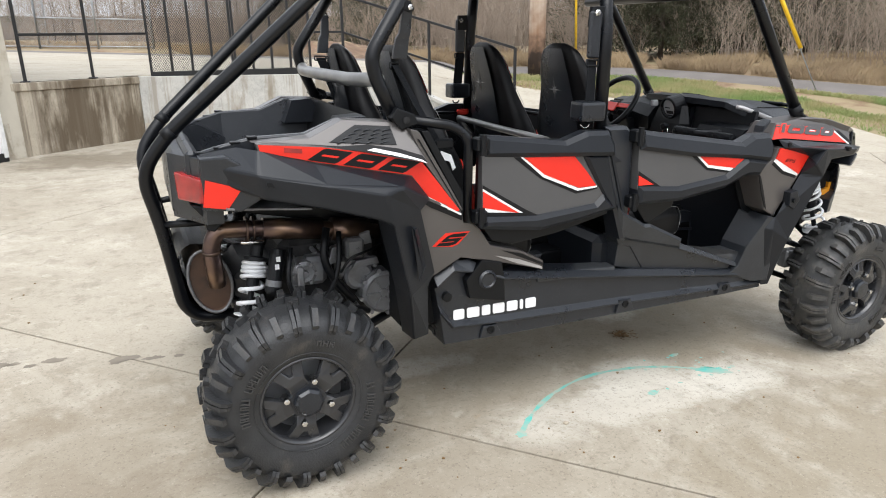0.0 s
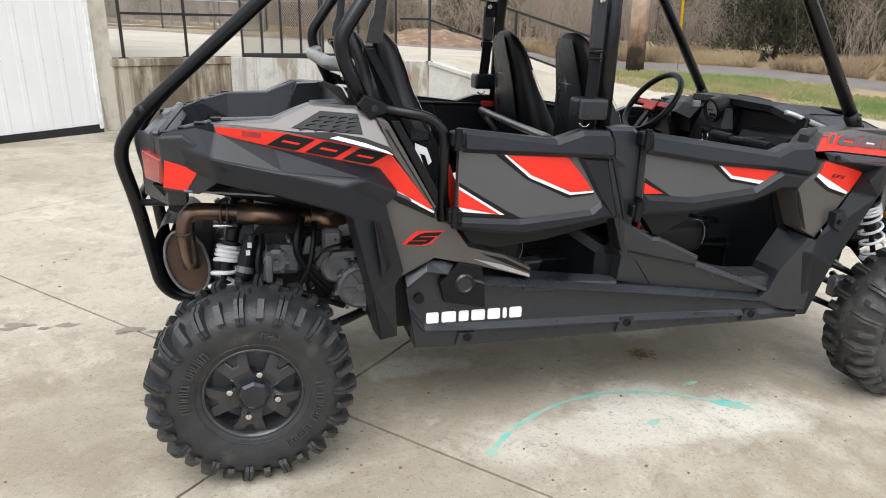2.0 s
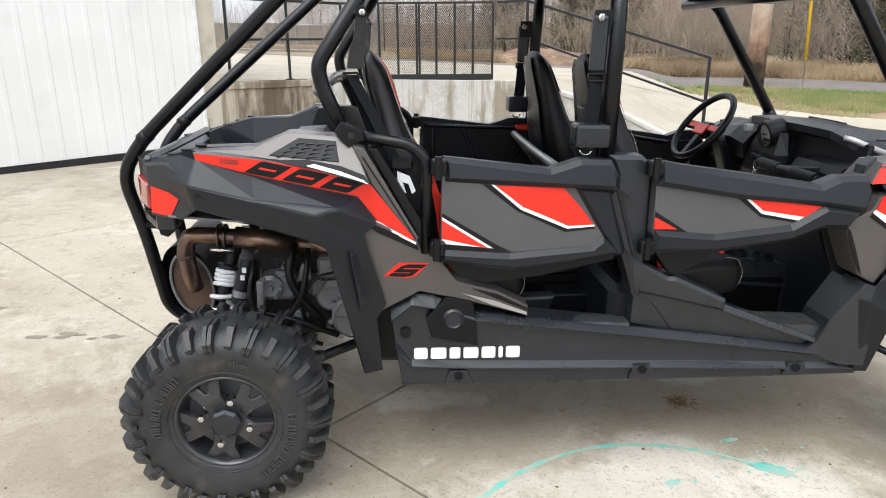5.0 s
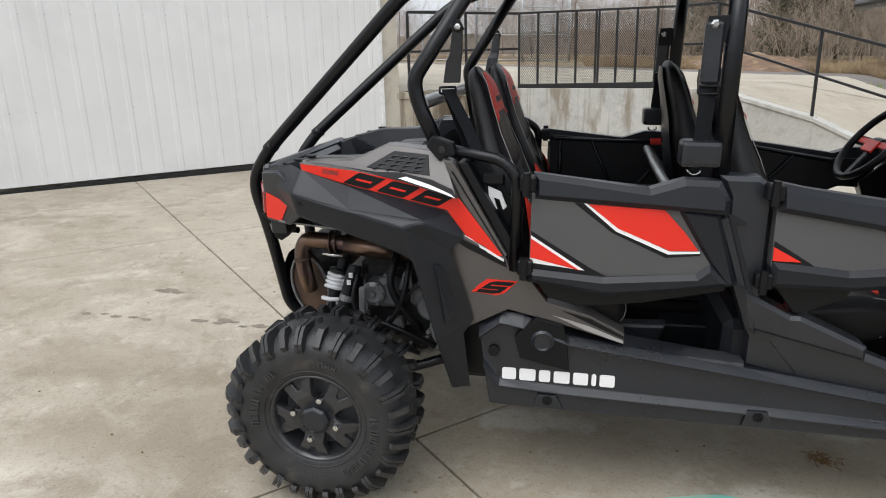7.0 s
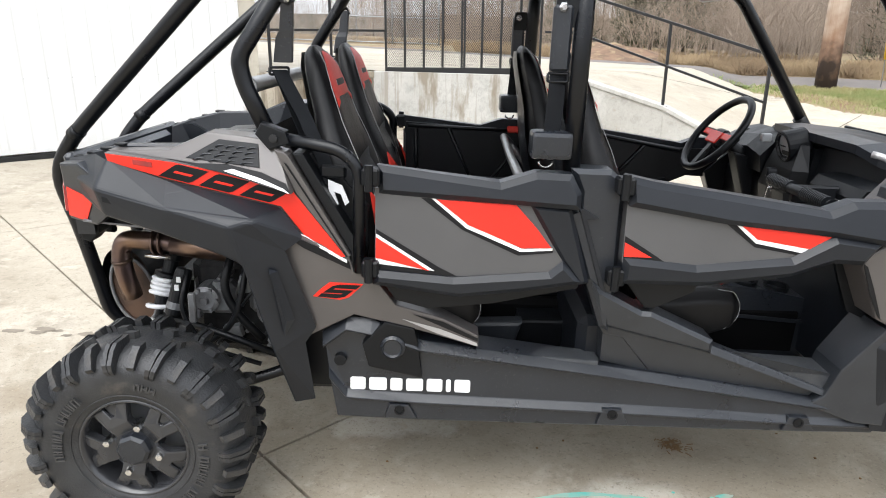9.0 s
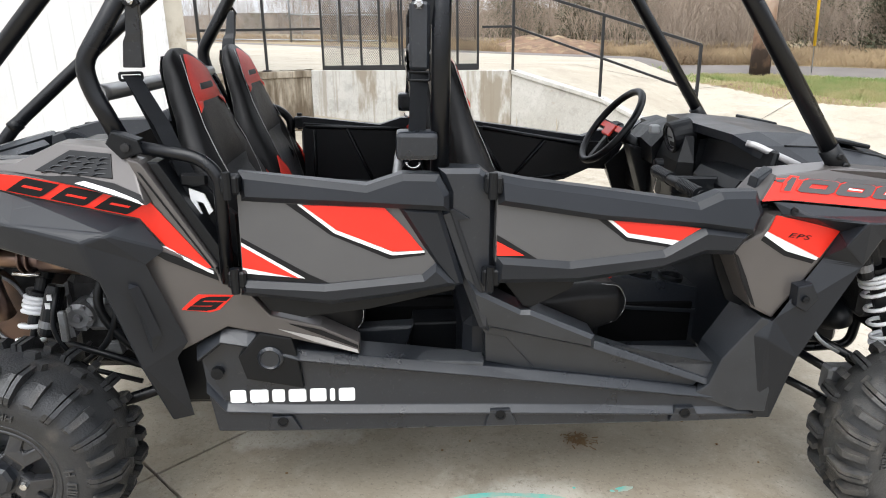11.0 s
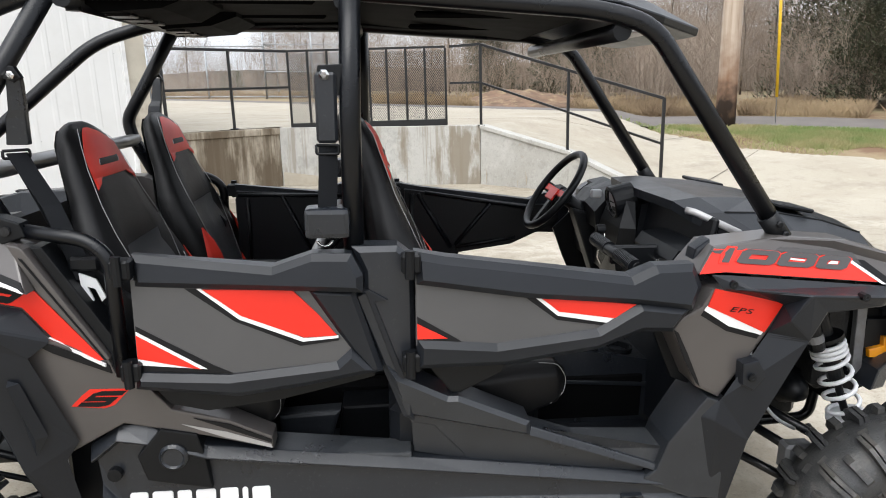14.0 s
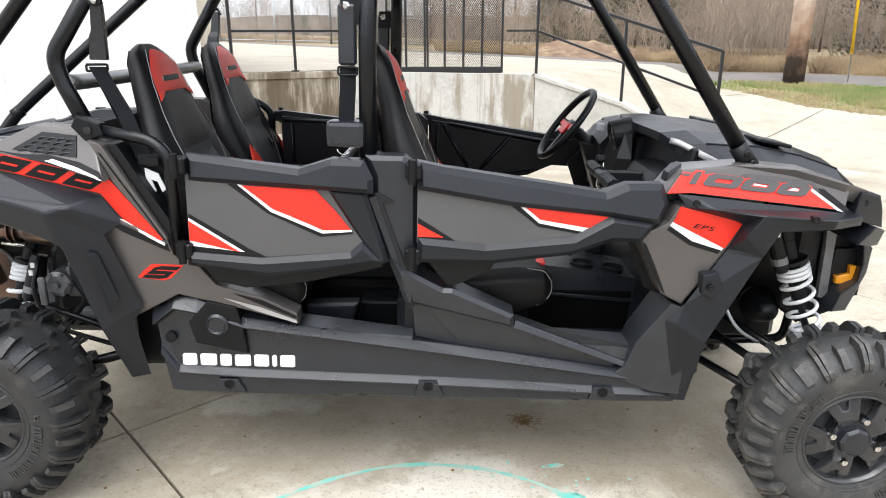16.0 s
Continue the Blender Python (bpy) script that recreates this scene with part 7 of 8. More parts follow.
both("retractor", box(1.185, 1.305, -0.665, -0.575, 1.258, 1.338, 0.014, None, None, 2), M_PLASTIC, "black belt retractor box")
both("retractor_ring", tube([(1.235 + 0.02 * math.cos(a), -0.62, 1.245 + 0.016 * math.sin(a)) for a in (math.pi * k / 8 for k in range(8, 17))], 0.004, 6, 0), M_CHROME)
both("shoulder_belt", webbing([(1.252, -0.612, 1.50), (1.250, -0.62, 1.42), (1.245, -0.625, 1.33)], 0.05, (1, 0.2, 0)), M_BELT)
both("belt_sleeve", box(1.224, 1.280, -0.628, -0.604, 1.505, 1.685, 0.008), M_PLASTIC, "black belt guide sleeve")
both("sleeve_bracket", prism([(1.232, 1.702), (1.315, 1.706), (1.315, 1.666), (1.292, 1.656), (1.286, 1.626), (1.227, 1.626)], -0.618, -0.60, 0.003), M_DARK)
both("sleeve_bolt", lathe([(0.014, -0.60), (0.014, -0.634), (0.008, -0.640), (0.001, -0.640)], 6, "y", (1.250, 0, 1.678)), M_CHROME)
both("belt_buckle_loop", tube([(1.222, -0.618, 1.500), (1.28, -0.618, 1.500), (1.28, -0.618, 1.477), (1.222, -0.618, 1.477), (1.222, -0.618, 1.500)], 0.004, 6, 0.006), M_DARK)
BELT = Matrix.Translation((-0.026, 0.040, -0.030))
anchor = both("rear_belt_anchor", tfm(prism([(0.455, 1.735), (0.505, 1.728), (0.520, 1.700), (0.500, 1.688), (0.470, 1.700)], -0.622, -0.606, 0.003), BELT), M_DARK)
both("anchor_bolt", tfm(lathe([(0.011, -0.60), (0.011, -0.634), (0.006, -0.638), (0.001, -0.638)], 6, "y", (0.500, 0, 1.706)), BELT), M_CHROME, parent=anchor)
b = loft([[(cx - w / 2, cy - 0.011, z), (cx + w / 2, cy - 0.011, z), (cx + w / 2, cy + 0.011, z), (cx - w / 2, cy + 0.011, z)] for cx, cy, w, z in ((0.500, -0.608, 0.026, 1.712), (0.496, -0.604, 0.036, 1.690), (0.490, -0.596, 0.042, 1.62), (0.482, -0.590, 0.050, 1.600), (0.474, -0.583, 0.056, 1.530))])
b.transform(BELT)
both("rear_belt_sleeve", bevelled(b, 0.004, 2), M_PLASTIC, "black moulded belt guide sleeve")
both("rear_belt_loop", tfm(tube([(0.435, -0.595, 1.515), (0.482, -0.552, 1.515), (0.482, -0.552, 1.495), (0.435, -0.595, 1.495), (0.435, -0.595, 1.515)], 0.004, 6, 0.006), BELT), M_DARK)
both("rear_belt", webbing([(0.434, -0.538, 1.478), (0.51, -0.55, 1.34), (0.575, -0.595, 1.21), (0.598, -0.602, 1.15)], 0.048, (0.75, 0.66, 0)), M_BELT)
both("rear_belt", webbing([(0.432, -0.528, 1.478), (0.485, -0.52, 1.34), (0.55, -0.51, 1.16), (0.60, -0.49, 0.98)], 0.048, (0.75, 0.66, 0)), M_BELT)
tongue = both("belt_tongue", prism([(0.612 + (x - 0.62) * 0.80, 1.132 + (z - 1.06) * 0.80) for x, z in ((0.588, 1.105), (0.642, 1.083), (0.668, 1.020), (0.652, 1.006), (0.636, 1.050), (0.612, 1.058), (0.628, 1.010), (0.612, 1.004), (0.590, 1.068))], -0.618, -0.612, 0.001), M_SPRING, "bright steel belt tongue")
both("tongue_grip", box(0.562, 0.642, -0.620, -0.600, 1.172, 1.212, 0.008), M_DARK, parent=tongue)
# -- dashboard, steering wheel --
bm = prism([(2.40, 0.90), (2.27, 0.93), (2.265, 1.06), (2.31, 1.10), (2.325, 1.235), (2.40, 1.25)], -0.085, 0.58, 0)
dash = part("dashboard", bm, M_DARK, rig, "black moulded dashboard")
part("dash_right", prism([(2.40, 0.90), (2.27, 0.93), (2.262, 1.04), (2.30, 1.075), (2.40, 1.10)], -0.58, -0.087, 0.008), M_DARK, dash)
part("dash_centre", loft([[(2.30, y0, z), (x0, y0 + 0.02, z), (x0, y1 - 0.02, z), (2.30, y1, z)] for z, x0, y0, y1 in ((0.92, 2.26, -0.08, 0.16), (1.06, 2.235, -0.10, 0.16), (1.15, 2.245, -0.11, 0.14), (1.245, 2.275, -0.085, 0.12))]), M_DARK, dash)
part("shelf_back", tfm(box(-0.012, 0.012, -0.19, 0.17, -0.075, 0.055, 0.008), Matrix.Translation((2.385, -0.255, 1.195)) @ pose(0, 0, 0, 0, 12, 12)), M_DARK, dash)
part("dial_hand", tfm(joined(box(0.0132, 0.0142, -0.036, 0.004, -0.003, 0.003, 0.0), box(0.0132, 0.0140, -0.026, 0.026, -0.034, -0.016, 0.0)), Matrix.Translation((2.262, 0.0, 1.232)) @ pose(0, 0, 0, 0, 14, 180)), M_DARK, dash)
part("switch_block", box(2.185, 2.225, 0.062, 0.088, 1.235, 1.268, 0.005), M_DIAL, dash, "pale grey switch block")
part("ignition_switch", tfm(lathe([(0.018, -0.01), (0.018, 0.02), (0.012, 0.024), (0.001, 0.024)], 14, "x"), Matrix.Translation((2.20, -0.035, 1.135)) @ pose(0, 0, 0, 0, 0, 180)), M_DARK, dash)
part("dash_pod", tfm(lathe([(0.062, -0.06), (0.062, 0.022), (0.055, 0.026), (0.052, 0.010)], 24, "x"), Matrix.Translation((2.262, 0.0, 1.232)) @ pose(0, 0, 0, 0, 14, 180)), M_DARK, dash)
part("gauge", tfm(lathe([(0.050, -0.01), (0.050, 0.010), (0.046, 0.013), (0.001, 0.013)], 24, "x"), Matrix.Translation((2.262, 0.0, 1.232)) @ pose(0, 0, 0, 0, 14, 180)), M_DIAL, dash, "round dial with a pale face")
part("gauge_ring", tfm(tube([(0.020, 0.050 * math.cos(a), 0.050 * math.sin(a)) for a in (2 * math.pi * k / 24 for k in range(24))], 0.004, 6, 0, None, True), Matrix.Translation((2.262, 0.0, 1.232)) @ pose(0, 0, 0, 0, 14, 180)), M_PLASTIC, dash)
part("glove_box", tfm(loft([[(2.272, y0, 1.075), (2.262, y0, 1.130), (2.285, y0, 1.164), (2.37, y0, 1.176), (2.37, y0, 1.075)] for y0 in (-0.50, -0.47, -0.24, -0.20)]), Matrix.Identity(4)), M_DARK, dash)
part("latch", box(2.258, 2.27, -0.40, -0.34, 1.10, 1.112, 0.003), M_CHROME, dash)
part("dash_cowl", loft([[(2.235, y, 1.10), (2.225, y, 1.190 - abs(y - 0.28) * 0.15), (2.275, y, 1.240 - abs(y - 0.28) * 0.1), (2.36, y, 1.262), (2.34, y, 1.10)] for y in (0.14, 0.20, 0.28, 0.38, 0.46)]), M_DARK, dash)
part("grip_bar", tube([(2.13, -0.58, 1.135), (2.115, -0.40, 1.140), (2.125, -0.19, 1.13)], 0.017, 12, 0.05), M_DARK, rig, "black ribbed passenger grab bar")
for y0, y1 in ((-0.578, -0.43), (-0.345, -0.20)):
    ribs = []
    for k in range(14):
        t0 = y0 + (y1 - y0) * k / 14
        ribs += [(0.0235, t0), (0.0235, t0 + 0.006), (0.0195, t0 + 0.0075), (0.0195, t0 + (y1 - y0) / 14 - 0.001)]
    part("ribbed_grip", lathe(ribs, 14, "y", (2.122, 0, 1.138)), M_DARK, rig)
part("grip_mount", box(2.12, 2.30, -0.37, -0.34, 1.09, 1.15, 0.006), M_DARK, rig)

wheel_m = Matrix.Translation((2.108, 0.325, 1.230)) @ pose(0, 0, 0, 0, -53.5, 0)
sw = new("steering_wheel")
sw.parent = rig
sw["label"] = "black steering wheel with red spoke inserts"
ring_pts = [(0.180 * math.cos(a), 0.180 * math.sin(a), 0) for a in (2 * math.pi * k / 40 for k in range(40))]
part("wheel_rim", tfm(tube(ring_pts, 0.0155, 12, 0, None, True), wheel_m), M_DARK, sw)
bm = box(-0.055, 0.035, -0.05, 0.05, -0.04, -0.005, 0.012)
for a in (90, -90, 180):
    b = box(0.03, 0.178, -0.022, 0.022, -0.026, -0.008, 0.006)
    b.transform(pose(0, 0, 0, 0, 0, a))
    joined(bm, b)
part("wheel_hub", tfm(bm, wheel_m), M_DARK, sw)
bm = box(-0.045, 0.012, -0.055, 0.055, -0.006, 0.003, 0.004)
for a in (90, -90):
    b = box(0.05, 0.145, -0.014, 0.014, -0.010, -0.003, 0.003)
    b.transform(pose(0, 0, 0, 0, 0, a))
    joined(bm, b)
part("spoke_insert", tfm(bm, wheel_m), M_RED, sw, "red plastic insert")
part("steering_column", tube([wheel_m @ Vector((0, 0, -0.03)), (2.30, 0.30, 1.09)], 0.028, 12, 0), M_DARK, rig)
part("column_bracket", prism([(2.17, 1.16), (2.30, 1.13), (2.36, 0.88), (2.28, 0.85)], 0.26, 0.34, 0.008), M_DARK, rig)
keys = part("key_ring", tube([(2.205, -0.035 + 0.02 * math.cos(a), 1.10 + 0.03 * math.sin(a)) for a in (2 * math.pi * k / 16 for k in range(16))], 0.0025, 5, 0, None, True), M_CHROME, rig, "keys on a ring in the ignition")
part("key_tag", prism([(2.19, 1.075), (2.205, 1.08), (2.215, 1.03), (2.20, 1.00), (2.185, 1.03)], -0.04, -0.032, 0.002), M_CHROME, keys)
both("dash_end", prism([(2.262, 1.06), (2.285, 1.195), (2.325, 1.225), (2.335, 1.07)], -0.61, -0.555, 0.008), M_PLASTIC)



def lifted(ob):
    """Hang a piece that lies too deep one level higher."""
    while ob.parent.parent != rig:
        m = ob.parent.matrix_basis @ ob.matrix_basis
        ob.parent = ob.parent.parent
        ob.matrix_basis = m


for ob in rig.children_recursive:
    if ob.parent != rig:
        lifted(ob)

# ---- marks and litter on the apron ----
def flat_blob(x, y, rx, ry, turn, seed):
    rnd = random.Random(seed)
    b = bmesh.new()
    pts = []
    for k in range(18):
        a = 2 * math.pi * k / 18
        r = 1 + rnd.uniform(-0.28, 0.28)
        pts.append(b.verts.new(pose(x, y, 0.0015, 0, 0, turn) @ Vector((rx * r * math.cos(a), ry * r * math.sin(a), 0))))
    b.faces.new(pts)
    b.transform(SLAB)
    return b


bm = bmesh.new()
for k, (x, y, rx, ry) in enumerate(((-0.62, 0.62, 0.07, 0.022), (-0.66, 0.585, 0.03, 0.012), (-0.95, 0.735, 0.055, 0.018), (-1.13, 0.765, 0.035, 0.012), (-1.20, 0.78, 0.06, 0.02), (-1.88, 1.205, 0.085, 0.03), (-1.78, 1.19, 0.05, 0.018), (-2.14, 0.72, 0.04, 0.016), (-2.02, 0.735, 0.03, 0.012), (-1.92, 0.71, 0.045, 0.015), (-1.80, 0.72, 0.04, 0.012), (-1.70, 0.70, 0.035, 0.014), (-1.36, 0.745, 0.06, 0.018), (-1.22, 0.735, 0.05, 0.016), (-1.05, 0.71, 0.03, 0.012), (-0.48, 0.57, 0.05, 0.015), (-0.36, 0.55, 0.03, 0.012))):
    joined(bm, flat_blob(x - 0.02, y + 0.05, rx * 0.95, ry * 1.5, 0, k))
tagged(part("oil_spots", bm, M_WETSPOT), "dark dried drip spots on the concrete", "stain", kind="stuff")

# turquoise survey paint: a thin arc that ends in a blot, and two dabs
arc = [(0.890, -0.745), (1.005, -0.632), (1.166, -0.525), (1.347, -0.448), (1.536, -0.420), (1.732, -0.442), (1.902, -0.500), (2.019, -0.577), (2.085, -0.625)]
rnd = random.Random(4)
bm = bmesh.new()
line = rounded([(x, y, 0.002) for x, y in arc], 0.08, 4)
edge = []
for i, p in enumerate(line):
    d = (line[min(i + 1, len(line) - 1)] - line[max(i - 1, 0)]).normalized()
    w = Vector((-d.y, d.x, 0)) * (0.0098 + rnd.uniform(-0.004, 0.004)) * (1.6 if i < 3 else 1.0)
    edge.append((bm.verts.new(p + w), bm.verts.new(p - w)))
for p, q in zip(edge, edge[1:]):
    bm.faces.new((p[0], q[0], q[1], p[1]))
bm.transform(SLAB)
joined(bm, flat_blob(0.889, -0.747, 0.026, 0.022, 0, 50))
joined(bm, flat_blob(2.095, -0.626, 0.085, 0.034, -28, 51))
for k in range(26):
    joined(bm, flat_blob(rnd.gauss(2.05, 0.11), rnd.gauss(-0.60, 0.07), rnd.uniform(0.004, 0.014), rnd.uniform(0.004, 0.010), -28, 60 + k))
joined(bm, flat_blob(1.652, -0.690, 0.034, 0.020, 10, 52))
joined(bm, flat_blob(2.031, -0.413, 0.034, 0.013, 10, 53))
tagged(part("survey_paint", bm, M_TEALP), "turquoise sprayed arc and dabs on the concrete", "paint mark", kind="stuff")

bm = bmesh.new()
rnd = random.Random(9)
for k in range(70):
    x, y = rnd.gauss(1.932, 0.030), rnd.gauss(-0.098, 0.024)
    L, a = rnd.uniform(0.006, 0.018), rnd.uniform(0, 360)
    b = box(-L, L, -0.002, 0.002, 0, 0.002)
    b.transform(SLAB @ pose(x, y, 0.002 + rnd.uniform(0, 0.012), rnd.uniform(-15, 15), rnd.uniform(-15, 15), a))
    joined(bm, b)
tagged(part("leaf_litter", bm, M_DEBRIS), "small heap of dry brown leaf litter", "litter", kind="stuff")
bm = bmesh.new()
for k in range(160):
    x, y, r = rnd.uniform(-2.5, 3.6), rnd.uniform(-1.6, 2.6), rnd.uniform(0.0025, 0.007)
    b = bmesh.new()
    bmesh.ops.create_icosphere(b, subdivisions=1, radius=r)
    b.transform(SLAB @ pose(x, y, r * 0.4) @ Matrix.Diagonal((rnd.uniform(0.7, 1.6), 1, 0.6, 1)))
    joined(bm, b)
tagged(part("grit", bm, M_DEBRIS), "scattered grit and crumbs on the concrete", "grit", kind="stuff")
b = bmesh.new()
bmesh.ops.create_icosphere(b, subdivisions=2, radius=0.012)
b.transform(SLAB @ pose(1.112, -0.751, 0.005) @ Matrix.Diagonal((1.2, 0.9, 0.6, 1)))
tagged(part("pebble", b, M_CREAM, smooth=True), "small pale pebble lying on the concrete", "pebble")

# ---- chain-link fence beyond the yard ----
def fence_run(x0, x1, y0, y1, height, n_, arms, label):
    f = tagged(new("chain_link_fence"), label, "fence")
    tops = []
    for k in range(n_ + 1):
        t = k / n_
        x, y = x0 + (x1 - x0) * t, y0 + (y1 - y0) * t
        z = land(x, y)
        part("post", tube([(x, y, z - 0.1), (x, y, z + height)], 0.035, 8, 0), M_GALV, f)
        if arms:
            part("barb_arm", tube([(x, y, z + height), (x + 0.22, y - 0.10, z + height + 0.32)], 0.016, 6, 0), M_GALV, f)
        tops.append(Vector((x, y, z)))
    for h in (height, 0.08) if arms else (height, height * 0.66, height * 0.33, 0.08):
        for a, b in zip(tops, tops[1:]):
            part("rail", tube([a + Vector((0, 0, h)), b + Vector((0, 0, h))], 0.022, 6, 0), M_GALV, f)
    bm = bmesh.new()
    a, b = tops[0], tops[-1]
    d = b - a
    L = d.length
    s = 0.075
    w = 0.0022
    n1 = int((L + height) / s)
    side = Vector((d.x, d.y, 0)).normalized()
    for sg in (1, -1):
        for k in range(n1):
            u0 = k * s - height
            p0, p1 = max(u0, 0), min(u0 + height, L)
            if p1 <= p0:
                continue
            q0, q1 = p0 - u0, p1 - u0
            if sg < 0:
                q0, q1 = height - q0, height - q1
            A = a + d * (p0 / L) + Vector((0, 0, q0))
            B = a + d * (p1 / L) + Vector((0, 0, q1))
            e = (B - A).normalized()
            o = Vector((-e.z * side.x, -e.z * side.y, math.hypot(e.x, e.y))) * w
            bm.faces.new([bm.verts.new(v) for v in (A - o, B - o, B + o, A + o)])
    part("wire_mesh", bm, M_GALV, f, "galvanised chain-link mesh")
    return f


fence_run(-17.5, -3.3, 27.5, 27.0, 2.1, 6, True, "galvanised chain-link fence with barbed wire arms")
fence_run(-3.3, 0.6, 27.0, 27.0, 3.3, 2, False, "tall galvanised chain-link enclosure panel")
fence_run(-3.3, -3.3, 27.05, 30.5, 3.3, 1, False, "tall galvanised chain-link side panel")

# ---- soil heap ----
bm = bmesh.new()
heap = {}
for i in range(22):
    for j in range(22):
        x, y = 3.6 + i * 0.24, 17.6 + j * 0.24
        r = math.hypot((x - 6.1) / 2.3, (y - 20.1) / 2.4)
        h = 0.48 * max(0, 1 - r) ** 0.6 + noise.noise((x * 1.3, y * 1.3, 0)) * 0.35 * max(0, 1 - r)
        heap[i, j] = bm.verts.new((x, y, land(x, y) - 0.05 + h))
for i in range(21):
    for j in range(21):
        bm.faces.new((heap[i, j], heap[i + 1, j], heap[i + 1, j + 1], heap[i, j + 1]))
tagged(part("soil_heap", bm, M_SOIL, smooth=True), "low heap of reddish bare soil", "soil", kind="stuff")


# ---- grass, brush and woods ----
def blades(count, place, h0, h1, w, seed, lean=0.35):
    """Many thin upright blades at places given by place(rnd), or nothing where it gives None."""
    rnd = random.Random(seed)
    verts, faces = [], []
    while len(faces) < count:
        q = place(rnd)
        if q is None:
            continue
        x, y, k = q
        z = land(x, y) - 0.01
        h = rnd.uniform(h0, h1) * k
        a, l_ = rnd.uniform(0, 6.28), rnd.uniform(0, lean) * h
        dx, dy = math.cos(a) * w, math.sin(a) * w
        la = rnd.uniform(0, 6.28)
        i = len(verts)
        verts += [(x - dx, y - dy, z), (x + dx, y + dy, z), (x + dx * 0.5 + math.cos(la) * l_ * 0.4, y + dy * 0.5 + math.sin(la) * l_ * 0.4, z + h * 0.6), (x + math.cos(la) * l_, y + math.sin(la) * l_, z + h)]
        faces.append((i, i + 1, i + 2, i + 3))
    return verts, faces


def stuff_mesh(name, data, material, label, category):
    me = bpy.data.meshes.new(name)
    me.from_pydata(data[0], [], data[1])
    me.materials.append(material)
    return tagged(new(name, me), label, category, kind="stuff")


def verge_place(r):
    y = r.uniform(1, 17)
    x = verge_edge(y) + r.uniform(0, 6.2) ** 1.1 + 0.02
    if x - verge_edge(y) < 0.75 + 0.5 * noise.noise((x * 0.9, y * 0.9, 1)) and r.random() < 0.86:
        return None
    return (x, y, 1.0) if road_off(x, y) < -0.03 and noise.noise((x * 0.5, y * 0.5, 3)) > -0.3 else None


def clear_of_yard(x, y):
    return math.hypot((x - 5.9) / 1.7, (y - 18.9) / 3.3) > 1 and not (-18 < x < 1.2 and y < 27.4)


def brush_place(r):
    x, y = beyond(r.uniform(0.1, 0.95), 1.25 + abs(r.gauss(0, 2.8)))
    return (x, y, 0.85 + 0.7 * noise.noise((x * 0.6, y * 0.6, 8)) + 0.35 * noise.noise((x * 2.2, y * 2.2, 3))) if clear_of_yard(x, y) else None


stuff_mesh("verge_grass", blades(95000, verge_place, 0.03, 0.10, 0.006, 1, 0.9), M_GREENGRASS, "short green and straw-coloured verge grass", "grass")
stuff_mesh("dry_brush", blades(190000, brush_place, 0.05, 0.30, 0.0028, 2, 0.8), M_DRYGRASS, "tall dead tan grass beyond the road", "grass")


def branch(bm_v, bm_f, p, d, length, r, depth, rnd, spread, kids):
    """Tapered three-sided limbs that fork."""
    segs = 3 if depth > 1 else 2
    rings = []
    u = d.orthogonal().normalized()
    for k in range(segs + 1):
        rr = r * (1 - 0.55 * k / segs)
        w = d.cross(u).normalized()
        base = len(bm_v)
        for j in range(3):
            a = 2.094 * j
            bm_v.append(p + (u * math.cos(a) + w * math.sin(a)) * rr)
        rings.append(base)
        if k < segs:
            d = (d + Vector((rnd.uniform(-1, 1), rnd.uniform(-1, 1), rnd.uniform(-0.3, 0.7))) * 0.16).normalized()
            p = p + d * (length / segs)
            u = (u - d * u.dot(d)).normalized()
            if depth > 0 and k >= (0 if depth < 3 else 1):
                for _ in range(kids):
                    a = rnd.uniform(0, 6.28)
                    side = (u * math.cos(a) + d.cross(u) * math.sin(a)).normalized()
                    nd = (d * rnd.uniform(0.5, 1.0) + side * spread).normalized()
                    nd.z += 0.18
                    branch(bm_v, bm_f, p.copy(), nd.normalized(), length * rnd.uniform(0.5, 0.75), r * 0.45, depth - 1, rnd, spread, kids)
    for a, b in zip(rings, rings[1:]):
        for j in range(3):
            bm_f.append((a + j, a + (j + 1) % 3, b + (j + 1) % 3, b + j))


def build_bare_tree(seed, height):
    rnd = random.Random(seed)
    tree = new("bare_tree")
    tagged(tree, "leafless grey-brown tree at the wood's edge", "tree", group="bare trees beyond the road")
    part("trunk", tube([(0, 0, -0.3), (rnd.uniform(-0.2, 0.2), rnd.uniform(-0.2, 0.2), height * 0.45), (rnd.uniform(-0.5, 0.5), rnd.uniform(-0.5, 0.5), height * 0.85)], 0.1, 7, 0, None, False, [0.055, 0.035, 0.010]), M_BARK, tree)
    v, f = [], []
    for k in range(22):
        z = height * (0.06 + 0.76 * k / 22)
        a = k * 2.4 + rnd.uniform(-0.5, 0.5)
        d = Vector((math.cos(a), math.sin(a), rnd.uniform(0.5, 1.3))).normalized()
        branch(v, f, Vector((0, 0, z)), d, height * 0.36 * (1.1 - 0.6 * k / 22), 0.020, 3, rnd, 0.9, 2)
    me = bpy.data.meshes.new("crown")
    me.from_pydata(v, [], f)
    me.materials.append(M_TWIG)
    new("crown", me).parent = tree
    return tree


